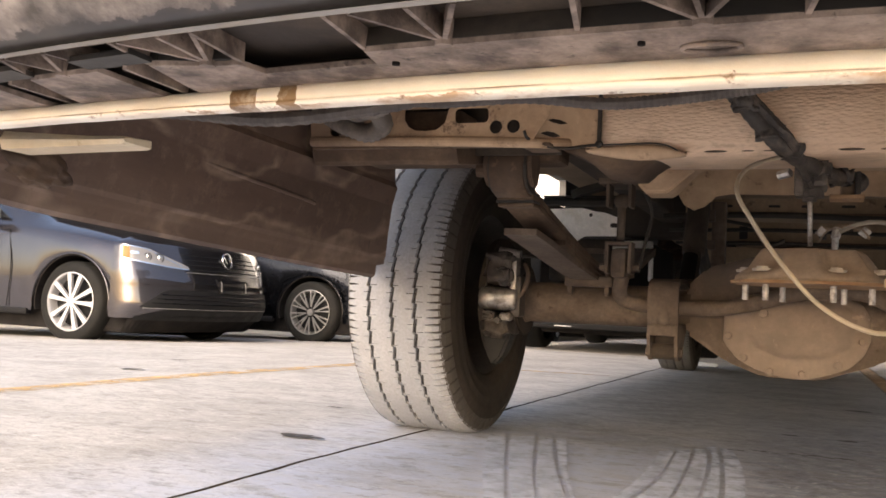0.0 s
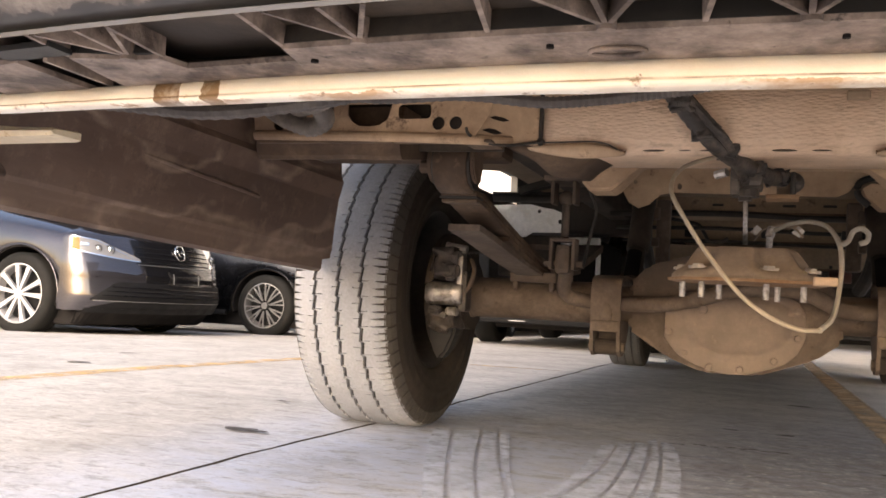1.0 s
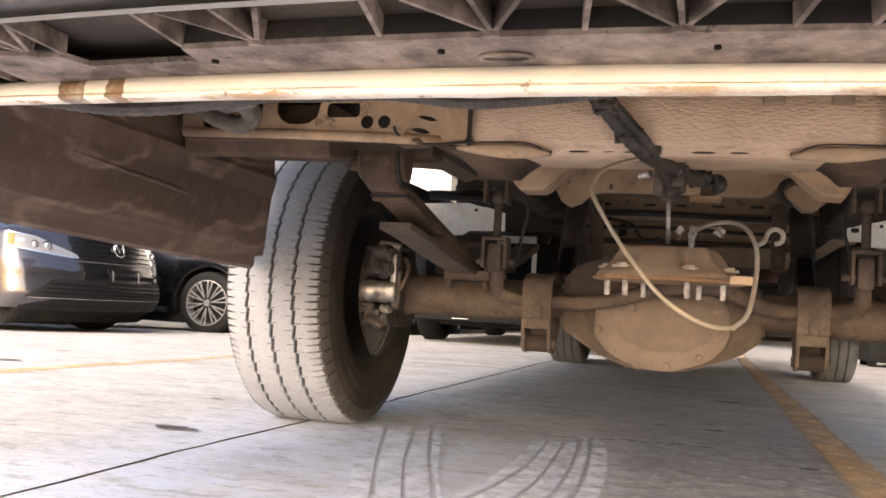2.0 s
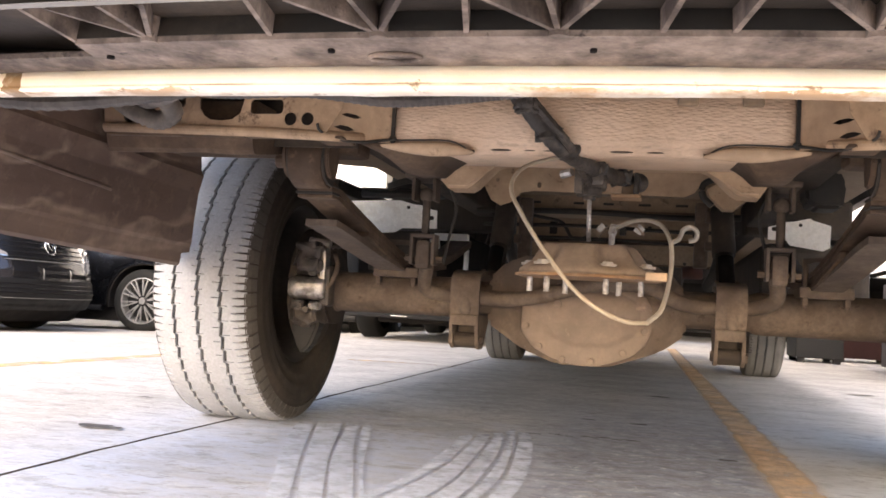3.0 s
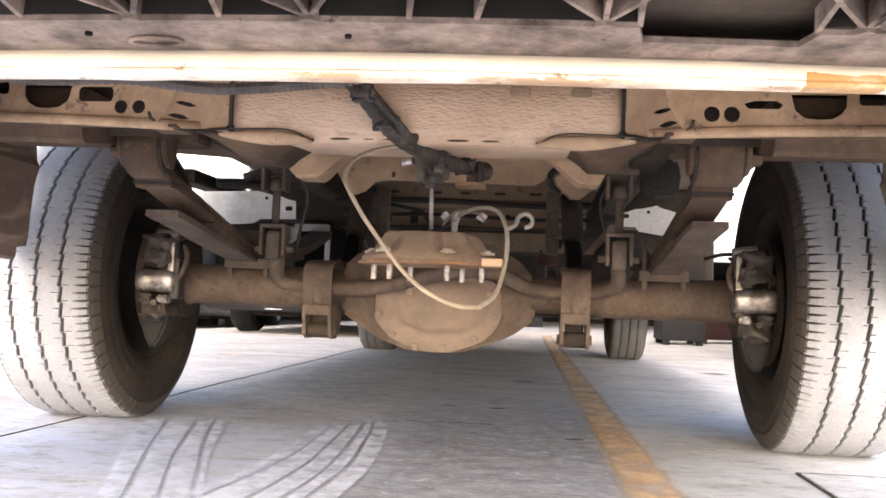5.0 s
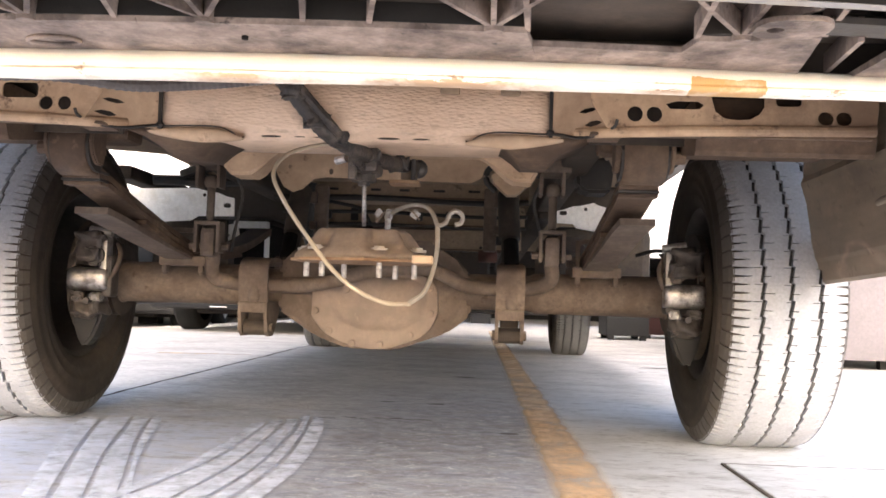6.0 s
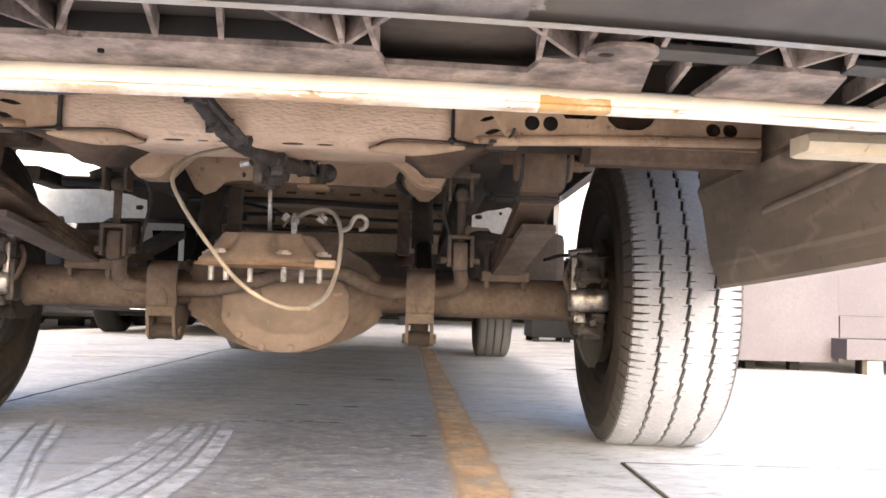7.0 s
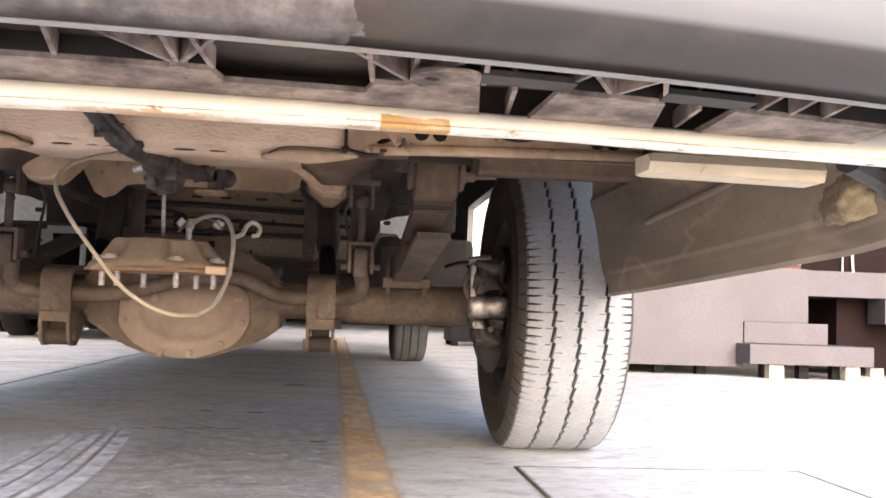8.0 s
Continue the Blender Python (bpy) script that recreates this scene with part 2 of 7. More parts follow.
def _concrete(t, p):
    v = coords(t)
    big = noise_tex(t, 0.55, 6, 0.6, v)
    mid = noise_tex(t, 3.4, 9, 0.7, v)
    st = t.nodes.new("ShaderNodeMapping")
    st.inputs["Scale"].default_value = (1.0, 2.0, 1)
    st.inputs["Rotation"].default_value = (0, 0, 0.25)
    t.links.new(v, st.inputs["Vector"])
    sweep = noise_tex(t, 1.5, 8, 0.72, st.outputs[0])
    fine = noise_tex(t, 130, 5, 0.75, v)
    c = mixc(t, ramp(t, big, 0.35, 0.68), (0.475, 0.454, 0.426), (0.585, 0.56, 0.525))
    c = mixc(t, ramp(t, sweep, 0.46, 0.68), c, (0.30, 0.283, 0.262))
    c = mixc(t, math_node(t, "MULTIPLY", ramp(t, mid, 0.50, 0.70), 0.8), c, (0.26, 0.245, 0.23))
    c = mixc(t, math_node(t, "MULTIPLY", ramp(t, noise_tex(t, 15, 9, 0.82, v), 0.52, 0.62), 0.85), c, (0.60, 0.575, 0.54))
    c = mixc(t, math_node(t, "MULTIPLY", ramp(t, noise_tex(t, 26, 9, 0.88, st.outputs[0]), 0.54, 0.60), 0.75), c, (0.17, 0.157, 0.147))
    c = mixc(t, math_node(t, "MULTIPLY", ramp(t, fine, 0.40, 0.75), 0.35), c, (0.21, 0.19, 0.175))
    c = mixc(t, math_node(t, "MULTIPLY", ramp(t, noise_tex(t, 46, 8, 0.85, st.outputs[0]), 0.50, 0.60), 0.55), c, (0.19, 0.178, 0.168))
    c = mixc(t, math_node(t, "MULTIPLY", ramp(t, noise_tex(t, 71, 8, 0.85, st.outputs[0]), 0.54, 0.62), 0.55), c, (0.68, 0.66, 0.63))
    # oily, scuffed middle of the parking bay, its tone blued for the skylight
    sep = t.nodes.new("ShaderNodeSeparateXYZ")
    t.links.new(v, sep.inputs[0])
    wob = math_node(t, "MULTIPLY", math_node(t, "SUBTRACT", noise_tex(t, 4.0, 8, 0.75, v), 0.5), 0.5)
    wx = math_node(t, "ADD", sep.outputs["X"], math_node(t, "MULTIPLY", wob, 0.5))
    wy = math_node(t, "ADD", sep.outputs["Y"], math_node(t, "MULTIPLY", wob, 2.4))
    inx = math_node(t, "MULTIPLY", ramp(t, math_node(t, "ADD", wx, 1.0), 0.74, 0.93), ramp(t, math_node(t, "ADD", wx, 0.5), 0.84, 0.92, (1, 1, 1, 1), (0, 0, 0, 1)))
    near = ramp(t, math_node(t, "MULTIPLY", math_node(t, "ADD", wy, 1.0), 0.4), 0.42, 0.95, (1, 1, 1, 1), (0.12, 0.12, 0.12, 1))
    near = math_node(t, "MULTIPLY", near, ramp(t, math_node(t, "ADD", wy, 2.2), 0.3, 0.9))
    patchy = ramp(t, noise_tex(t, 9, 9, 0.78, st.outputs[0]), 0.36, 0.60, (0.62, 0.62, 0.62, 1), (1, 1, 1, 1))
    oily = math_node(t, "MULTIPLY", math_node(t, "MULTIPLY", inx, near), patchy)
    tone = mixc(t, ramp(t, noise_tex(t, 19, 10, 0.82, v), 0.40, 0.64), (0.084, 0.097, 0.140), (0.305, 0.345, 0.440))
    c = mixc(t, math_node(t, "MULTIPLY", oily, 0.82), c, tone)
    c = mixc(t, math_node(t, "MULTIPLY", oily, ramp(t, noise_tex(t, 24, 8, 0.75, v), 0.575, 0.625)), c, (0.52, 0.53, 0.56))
    # the slab beyond the joint is a little warmer and duller
    c = mixc(t, math_node(t, "MULTIPLY", math_node(t, "LESS_THAN", sep.outputs["X"], -0.905), 0.16), c, (0.44, 0.39, 0.32))
    # pale dust round the tyre marks, lifted and tinted blue for the skylight
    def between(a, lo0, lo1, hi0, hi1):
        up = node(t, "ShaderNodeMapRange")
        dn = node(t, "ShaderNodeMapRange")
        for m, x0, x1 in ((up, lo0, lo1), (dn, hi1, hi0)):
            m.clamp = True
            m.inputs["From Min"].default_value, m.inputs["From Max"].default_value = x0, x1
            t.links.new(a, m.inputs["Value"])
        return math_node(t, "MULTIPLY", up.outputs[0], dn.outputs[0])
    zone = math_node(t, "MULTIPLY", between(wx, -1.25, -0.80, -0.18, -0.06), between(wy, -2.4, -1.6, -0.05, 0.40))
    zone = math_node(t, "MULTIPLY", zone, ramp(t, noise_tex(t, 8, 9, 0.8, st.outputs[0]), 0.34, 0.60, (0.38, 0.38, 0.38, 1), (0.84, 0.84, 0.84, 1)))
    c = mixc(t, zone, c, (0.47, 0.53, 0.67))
    # paler concrete beyond the parking line, brightened near as by side light
    wide = math_node(t, "ADD", sep.outputs["X"], math_node(t, "MULTIPLY", wob, 0.12))
    pale = math_node(t, "MULTIPLY", between(wide, 0.395, 0.43, 2.6, 3.6), between(wy, -3.0, -2.0, 0.2, 2.2))
    pale = math_node(t, "MULTIPLY", pale, ramp(t, noise_tex(t, 5, 9, 0.75, st.outputs[0]), 0.30, 0.62, (0.90, 0.90, 0.90, 1), (0.60, 0.60, 0.60, 1)))
    c = mixc(t, pale, c, (0.56, 0.572, 0.58))
    # grit, tyre scuffs and pale flecks all over the yard
    scuff = t.nodes.new("ShaderNodeMapping")
    scuff.inputs["Scale"].default_value = (0.55, 1.0, 1)
    scuff.inputs["Rotation"].default_value = (0, 0, -0.2)
    t.links.new(v, scuff.inputs["Vector"])
    for size, a, b, tone, much in ((17, 0.53, 0.60, (0.17, 0.155, 0.14), 0.50), (38, 0.55, 0.61, (0.13, 0.12, 0.11), 0.45), (27, 0.56, 0.63, (0.70, 0.685, 0.66), 0.40), (5.2, 0.50, 0.66, (0.24, 0.215, 0.19), 0.45)):
        n = ramp(t, noise_tex(t, size, 10, 0.78, scuff.outputs[0]), a, b)
        c = mixc(t, math_node(t, "MULTIPLY", n, much), c, tone)
    # scratches dragged across the bay
    drag = t.nodes.new("ShaderNodeMapping")
    drag.inputs["Scale"].default_value = (0.20, 1.0, 1)
    drag.inputs["Rotation"].default_value = (0, 0, 0.06)
    t.links.new(v, drag.inputs["Vector"])
    bay = between(wx, -0.30, -0.10, 0.34, 0.42)
    scr = math_node(t, "MULTIPLY", ramp(t, noise_tex(t, 52, 9, 0.8, drag.outputs[0]), 0.56, 0.64), ramp(t, noise_tex(t, 7, 5, 0.7, v), 0.42, 0.58))
    c = mixc(t, math_node(t, "MULTIPLY", math_node(t, "MULTIPLY", scr, bay), 0.75), c, (0.50, 0.52, 0.56))
    scr = math_node(t, "MULTIPLY", ramp(t, noise_tex(t, 31, 9, 0.8, drag.outputs[0]), 0.57, 0.66), ramp(t, noise_tex(t, 4, 5, 0.7, v), 0.45, 0.62))
    c = mixc(t, math_node(t, "MULTIPLY", scr, 0.55), c, (0.10, 0.092, 0.085))
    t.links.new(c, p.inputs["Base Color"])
    p.inputs["Roughness"].default_value = 0.78
    bump(t, p, math_node(t, "ADD", mid, math_node(t, "MULTIPLY", fine, 0.4)), 0.35, 0.006)


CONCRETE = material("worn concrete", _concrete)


def worn_paint(name, tone, lo, hi, rough=0.8, scale=9.0, full=1.0):
    """Paint or dust on the floor, worn through in patches."""
    def build(t, p):
        v = coords(t)
        t.links.new(mixc(t, ramp(t, noise_tex(t, 6, 6, 0.7, v), 0.35, 0.7), tone, tuple(x * 0.72 for x in tone)), p.inputs["Base Color"])
        p.inputs["Roughness"].default_value = rough
        t.links.new(math_node(t, "MULTIPLY", ramp(t, noise_tex(t, scale, 9, 0.75, v), lo, hi), full), p.inputs["Alpha"])
        bump(t, p, noise_tex(t, 120, 4, 0.7, v), 0.3, 0.003)
    return material(name, build)


def _line_paint(t, p):
    v = coords(t)
    sep = t.nodes.new("ShaderNodeSeparateXYZ")
    t.links.new(v, sep.inputs[0])
    off = math_node(t, "ADD", math_node(t, "SUBTRACT", sep.outputs["X"], 0.4085), math_node(t, "MULTIPLY", sep.outputs["Y"], 0.0125))
    off = math_node(t, "ABSOLUTE", off, 0.0)
    off = math_node(t, "ADD", off, math_node(t, "MULTIPLY", math_node(t, "SUBTRACT", noise_tex(t, 18, 9, 0.8, v), 0.5), 0.035))
    edge = ramp(t, math_node(t, "MULTIPLY", off, 10.0), 0.34, 0.62, (1, 1, 1, 1), (0, 0, 0, 1))
    tone = mixc(t, ramp(t, noise_tex(t, 7, 7, 0.72, v), 0.36, 0.62), (0.60, 0.375, 0.185), (0.66, 0.48, 0.31))
    tone = mixc(t, math_node(t, "MULTIPLY", ramp(t, noise_tex(t, 34, 8, 0.8, v), 0.52, 0.62), 0.5), tone, (0.40, 0.25, 0.13))
    t.links.new(tone, p.inputs["Base Color"])
    p.inputs["Roughness"].default_value = 0.8
    worn = ramp(t, noise_tex(t, 9, 9, 0.78, v), 0.28, 0.60)
    t.links.new(math_node(t, "MULTIPLY", edge, worn), p.inputs["Alpha"])
    bump(t, p, noise_tex(t, 120, 4, 0.7, v), 0.3, 0.003)


YELLOW = material("worn yellow line paint", _line_paint)
YELLOW_FAR = worn_paint("faded yellow line paint", (0.70, 0.44, 0.17), 0.38, 0.66)
# the blue of the skylight is mixed into this dust colour
DUST = worn_paint("pale cement dust", (0.66, 0.71, 0.82), 0.24, 0.56, scale=16, full=0.90)
JOINT = grimy("dirt filled joint", (0.05, 0.04, 0.03), (0.14, 0.11, 0.085), 0.4, 0.7, 0.95, big=14)
STAIN = worn_paint("dark tar stain", (0.05, 0.038, 0.03), 0.34, 0.46, scale=40)


# matte black, which also stands in for shade under the cars
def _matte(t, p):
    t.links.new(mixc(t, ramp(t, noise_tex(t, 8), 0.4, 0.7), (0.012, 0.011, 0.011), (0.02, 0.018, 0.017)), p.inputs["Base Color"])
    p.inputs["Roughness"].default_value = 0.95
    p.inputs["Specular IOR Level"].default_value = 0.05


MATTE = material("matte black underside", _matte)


def gloss(name, tone, rough, metal=0.0, coat=0.0):
    def build(t, p):
        t.links.new(mixc(t, ramp(t, noise_tex(t, 5), 0.35, 0.75), tone, tuple(x * 0.82 for x in tone)), p.inputs["Base Color"])
        t.links.new(ramp(t, noise_tex(t, 9), 0.2, 0.9, (rough * 0.8,) * 3 + (1,), (rough * 1.3,) * 3 + (1,)), p.inputs["Roughness"])
        p.inputs["Metallic"].default_value = metal
        p.inputs["Coat Weight"].default_value = coat
        p.inputs["Coat Roughness"].default_value = 0.06
    return material(name, build)


CAR_GREY = gloss("dark grey metallic car paint", (0.058, 0.055, 0.063), 0.15, 0.75, 0.6)
CAR_BLUE = gloss("dark blue grey car paint", (0.009, 0.010, 0.013), 0.26, 0.9, 0.4)
CAR_BLACK = gloss("black trim", (0.0035, 0.0035, 0.004), 0.65)
CAR_GRILLE = gloss("gloss black grille", (0.006, 0.006, 0.007), 0.22)
ALLOY = gloss("silver alloy", (0.46, 0.455, 0.46), 0.35, 0.4)
DARK_ALLOY = gloss("dull grey alloy", (0.26, 0.255, 0.25), 0.35, 0.5)
CHROME = gloss("chrome", (0.8, 0.8, 0.8), 0.12, 1.0)
LENS = gloss("clear headlamp lens", (0.20, 0.19, 0.18), 0.2, 0.3, 0.35)
AMBER = gloss("amber reflector", (0.42, 0.10, 0.008), 0.5)
CRATE = grimy("dark crate boards", (0.003, 0.003, 0.0035), (0.007, 0.0065, 0.006), 0.4, 0.7, 0.7)
CAR_TYRE = grimy("road worn car tyre", (0.006, 0.006, 0.0055), (0.016, 0.014, 0.012), 0.4, 0.75, 0.8)
for _m in (CAR_BLACK, CAR_GRILLE, CAR_TYRE, RUBBER, CRATE):
    _m.node_tree.nodes["Principled BSDF"].inputs["Specular IOR Level"].default_value = 0.22
GLASS_DARK = gloss("tinted car glass", (0.02, 0.022, 0.024), 0.05, 0.0, 0.8)
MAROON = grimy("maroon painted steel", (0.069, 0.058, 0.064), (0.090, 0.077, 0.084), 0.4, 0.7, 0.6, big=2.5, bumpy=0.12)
# maroon with the shade of the rear boxes put into its colour
MAROON_SHADED = grimy("dark maroon steel", (0.010, 0.0048, 0.0046), (0.016, 0.008, 0.0075), 0.4, 0.7, 0.8, big=3)
DEEP_MAROON = grimy("deep maroon paint", (0.014, 0.005, 0.0045), (0.022, 0.009, 0.008), 0.4, 0.7, 0.8, big=4)
for _m in (MAROON_SHADED, DEEP_MAROON):
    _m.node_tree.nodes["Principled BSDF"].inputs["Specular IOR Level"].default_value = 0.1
WOOD = grimy("pale wooden block", (0.50, 0.44, 0.35), (0.40, 0.34, 0.26), 0.4, 0.7, 0.8, big=12)
WALL_WHITE = grimy("white rendered wall", (0.80, 0.79, 0.77), (0.72, 0.70, 0.66), 0.4, 0.7, 0.9, big=1.2, bumpy=0.15)
WALL_DARK = grimy("dark painted plinth", (0.014, 0.013, 0.013), (0.03, 0.028, 0.026), 0.4, 0.7, 0.9, big=2)
VAN_PAINT = gloss("grey van paint", (0.12, 0.115, 0.11), 0.35, 0.2, 0.6)


# ---- mesh helpers ----
def put(name, bm, mat, smooth=False):
    me = bpy.data.meshes.new(name)
    bmesh.ops.recalc_face_normals(bm, faces=bm.faces)
    bm.to_mesh(me)
    bm.free()
    me.materials.append(mat)
    if smooth:
        for f in me.polygons:
            f.use_smooth = True
    ob = new(name, me)
    return ob


def part(name, bm, mat, parent, label="", smooth=False):
    ob = put(name, bm, mat, smooth)
    ob.parent = parent
    if label:
        tagged(ob, label)
    return ob


def again(ob, m, parent):
    """Another part on the same mesh."""
    o = new(ob.name.split(".")[0], ob.data)
    o.parent = parent
    o.matrix_basis = m
    if "label" in ob:
        o["label"] = ob["label"]
    return o


def empty(name, label, category, group="", at=(0, 0, 0)):
    e = new(name)
    e.location = at
    e.empty_display_size = 0.1
    return tagged(e, label, category, group)


def box(bm, x0, x1, y0, y1, z0, z1, bevel=0.0, turn=None):
    m = Matrix.LocRotScale(((x0 + x1) / 2, (y0 + y1) / 2, (z0 + z1) / 2), turn, (abs(x1 - x0), abs(y1 - y0), abs(z1 - z0)))
    got = bmesh.ops.create_cube(bm, size=1, matrix=m)
    if bevel:
        edges = list({e for v in got["verts"] for e in v.link_edges})
        bmesh.ops.bevel(bm, geom=edges, offset=bevel, segments=2, affect="EDGES", profile=0.6)
    return bm


def cyl(bm, a, b, r, seg=20, r2=None, caps=True):
    a, b = Vector(a), Vector(b)
    d = b - a
    m = Matrix.Translation((a + b) / 2) @ d.to_track_quat("Z", "Y").to_matrix().to_4x4()
    bmesh.ops.create_cone(bm, cap_ends=caps, cap_tris=False, segments=seg, radius1=r, radius2=r if r2 is None else r2, depth=d.length, matrix=m)
    return bm


def ball(bm, c, r, sx=1, sy=1, sz=1):
    bmesh.ops.create_uvsphere(bm, u_segments=16, v_segments=10, radius=r, matrix=Matrix.LocRotScale(c, None, (sx, sy, sz)))
    return bm


def smooth_path(pts, steps=6):
    """A Catmull-Rom line through the points."""
    P = [Vector(p) for p in pts]
    P = [P[0] * 2 - P[1]] + P + [P[-1] * 2 - P[-2]]
    out = []
    for i in range(1, len(P) - 2):
        for k in range(steps):
            t = k / steps
            a, b, c, d = P[i - 1:i + 3]
            out.append(0.5 * (2 * b + (c - a) * t + (2 * a - 5 * b + 4 * c - d) * t * t + (3 * b - a - 3 * c + d) * t ** 3))
    return out + [P[-2]]


def tube(bm, pts, r, seg=10, steps=6, rings=0.0):
    """A round tube along a smooth line; rings: the depth of its corrugations."""
    line = smooth_path(pts, steps)
    loops = []
    up = Vector((0, 0, 1))
    for i, p in enumerate(line):
        d = (line[min(i + 1, len(line) - 1)] - line[max(i - 1, 0)]).normalized()
        s = d.cross(up)
        s = s.normalized() if s.length > 0.05 else Vector((1, 0, 0))
        u = s.cross(d)
        rr = r + (rings if i % 2 else 0)
        loops.append([bm.verts.new(p + rr * (math.cos(6.2832 * k / seg) * s + math.sin(6.2832 * k / seg) * u)) for k in range(seg)])
    for a, b in zip(loops, loops[1:]):
        for k in range(seg):
            bm.faces.new((a[k], a[(k + 1) % seg], b[(k + 1) % seg], b[k]))
    bm.faces.new(loops[0])
    bm.faces.new(loops[-1])
    return bm


def strap(bm, pts, side, width, thick, steps=6):
    """A flat strip along a smooth line, wide along side."""
    line, side = smooth_path(pts, steps), Vector(side).normalized()
    loops = []
    for i, p in enumerate(line):
        d = (line[min(i + 1, len(line) - 1)] - line[max(i - 1, 0)]).normalized()
        n = side.cross(d).normalized()
        loops.append([bm.verts.new(p + side * a * width / 2 + n * b * thick / 2) for a, b in ((-1, -1), (1, -1), (1, 1), (-1, 1))])
    for a, b in zip(loops, loops[1:]):
        for k in range(4):
            bm.faces.new((a[k], a[(k + 1) % 4], b[(k + 1) % 4], b[k]))
    bm.faces.new(loops[0])
    bm.faces.new(loops[-1])
    return bm


def prism(bm, poly, axis, lo, hi, shrink=1.0):
    """A polygon pushed along an axis: (x, z) along y, (y, z) along x, (x, y) along z."""
    def at(p, h):
        return {"x": (h, p[0], p[1]), "y": (p[0], h, p[1]), "z": (p[0], p[1], h)}[axis]
    cx, cy = sum(p[0] for p in poly) / len(poly), sum(p[1] for p in poly) / len(poly)
    a = [bm.verts.new(at(p, lo)) for p in poly]
    b = [bm.verts.new(at((cx + (p[0] - cx) * shrink, cy + (p[1] - cy) * shrink), hi)) for p in poly]
    n = len(poly)
    bm.faces.new(a)
    bm.faces.new(b)
    for k in range(n):
        bm.faces.new((a[k], a[(k + 1) % n], b[(k + 1) % n], b[k]))
    return bm


def ring(cx, cz, rx, rz, n=18):
    return [(cx + rx * math.cos(6.2832 * k / n), cz + rz * math.sin(6.2832 * k / n)) for k in range(n)]


def slot(x0, x1, z0, z1, r, n=4):
    r = min(r, (x1 - x0) / 2.01, (z1 - z0) / 2.01)
    out = []
    for cx, cz, a0 in ((x1 - r, z1 - r, 0), (x0 + r, z1 - r, 90), (x0 + r, z0 + r, 180), (x1 - r, z0 + r, 270)):
        out += [(cx + r * math.cos(radians(a0 + 90 * k / n)), cz + r * math.sin(radians(a0 + 90 * k / n))) for k in range(n + 1)]
    return out


def plate(bm, outer, holes, place, normal):
    """A plate of the thickness and way of normal, with real holes. place turns (u, v) into a point."""
    edges = []
    for loop in [outer] + holes:
        vs = [bm.verts.new(place(u, v)) for u, v in loop]
        edges += [bm.edges.new((vs[k], vs[(k + 1) % len(vs)])) for k in range(len(vs))]
    got = bmesh.ops.triangle_fill(bm, use_beauty=True, use_dissolve=False, edges=edges, normal=Vector(normal).normalized())
    faces = [f for f in got["geom"] if isinstance(f, bmesh.types.BMFace)]
    ext = bmesh.ops.extrude_face_region(bm, geom=faces)
    bmesh.ops.translate(bm, verts=[v for v in ext["geom"] if isinstance(v, bmesh.types.BMVert)], vec=Vector(normal))
    return bm


def lathe(bm, profile, seg=64, axis="x"):
    """A profile of (along, radius) turned round an axis through the origin."""
    loops = []
    for k in range(seg):
        a = 6.2832 * k / seg
        loops.append([bm.verts.new((s, r * math.cos(a), r * math.sin(a)) if axis == "x" else (r * math.cos(a), s, r * math.sin(a))) for s, r in profile])
    for k in range(seg):
        a, b = loops[k], loops[(k + 1) % seg]
        for i in range(len(profile) - 1):
            bm.faces.new((a[i], a[i + 1], b[i + 1], b[i]))
    return bm


def radial(poly, c, n=60):
    """The outline of a polygon seen from c, as n points at even angles."""
    out = []
    for k in range(n):
        a = 6.2832 * k / n
        d = (math.cos(a), math.sin(a))
        best = 0.0
        for (x0, z0), (x1, z1) in zip(poly, poly[1:] + poly[:1]):
            ex, ez = x1 - x0, z1 - z0
            det = d[0] * -ez + d[1] * ex
            if abs(det) < 1e-9:
                continue
            px, pz = x0 - c[0], z0 - c[1]
            t, u = (px * -ez + pz * ex) / det, (d[0] * pz - d[1] * px) / det
            if t > 0 and -1e-6 <= u <= 1 + 1e-6:
                best = max(best, t)
        out.append((c[0] + d[0] * best, c[1] + d[1] * best))
    return out


def skin_loops(bm, loops, first=True, last=True):
    """Closed loops of points, joined one to the next."""
    vs = [[bm.verts.new(p) for p in loop] for loop in loops]
    n = len(vs[0])
    for a, b in zip(vs, vs[1:]):
        for k in range(n):
            bm.faces.new((a[k], a[(k + 1) % n], b[(k + 1) % n], b[k]))
    if first:
        bm.faces.new(vs[0])
    if last:
        bm.faces.new(vs[-1])
    return bm


# ---- ground ----
def ground_z(x, y):
    """The yard falls gently away towards the parked cars."""
    s = max(0.0, -x - 2.3)
    return -0.023 * min(s, 9.0) - 0.013 * max(0.0, min(y - 3.3, 8.0)) * min(1.0, s / 1.5)


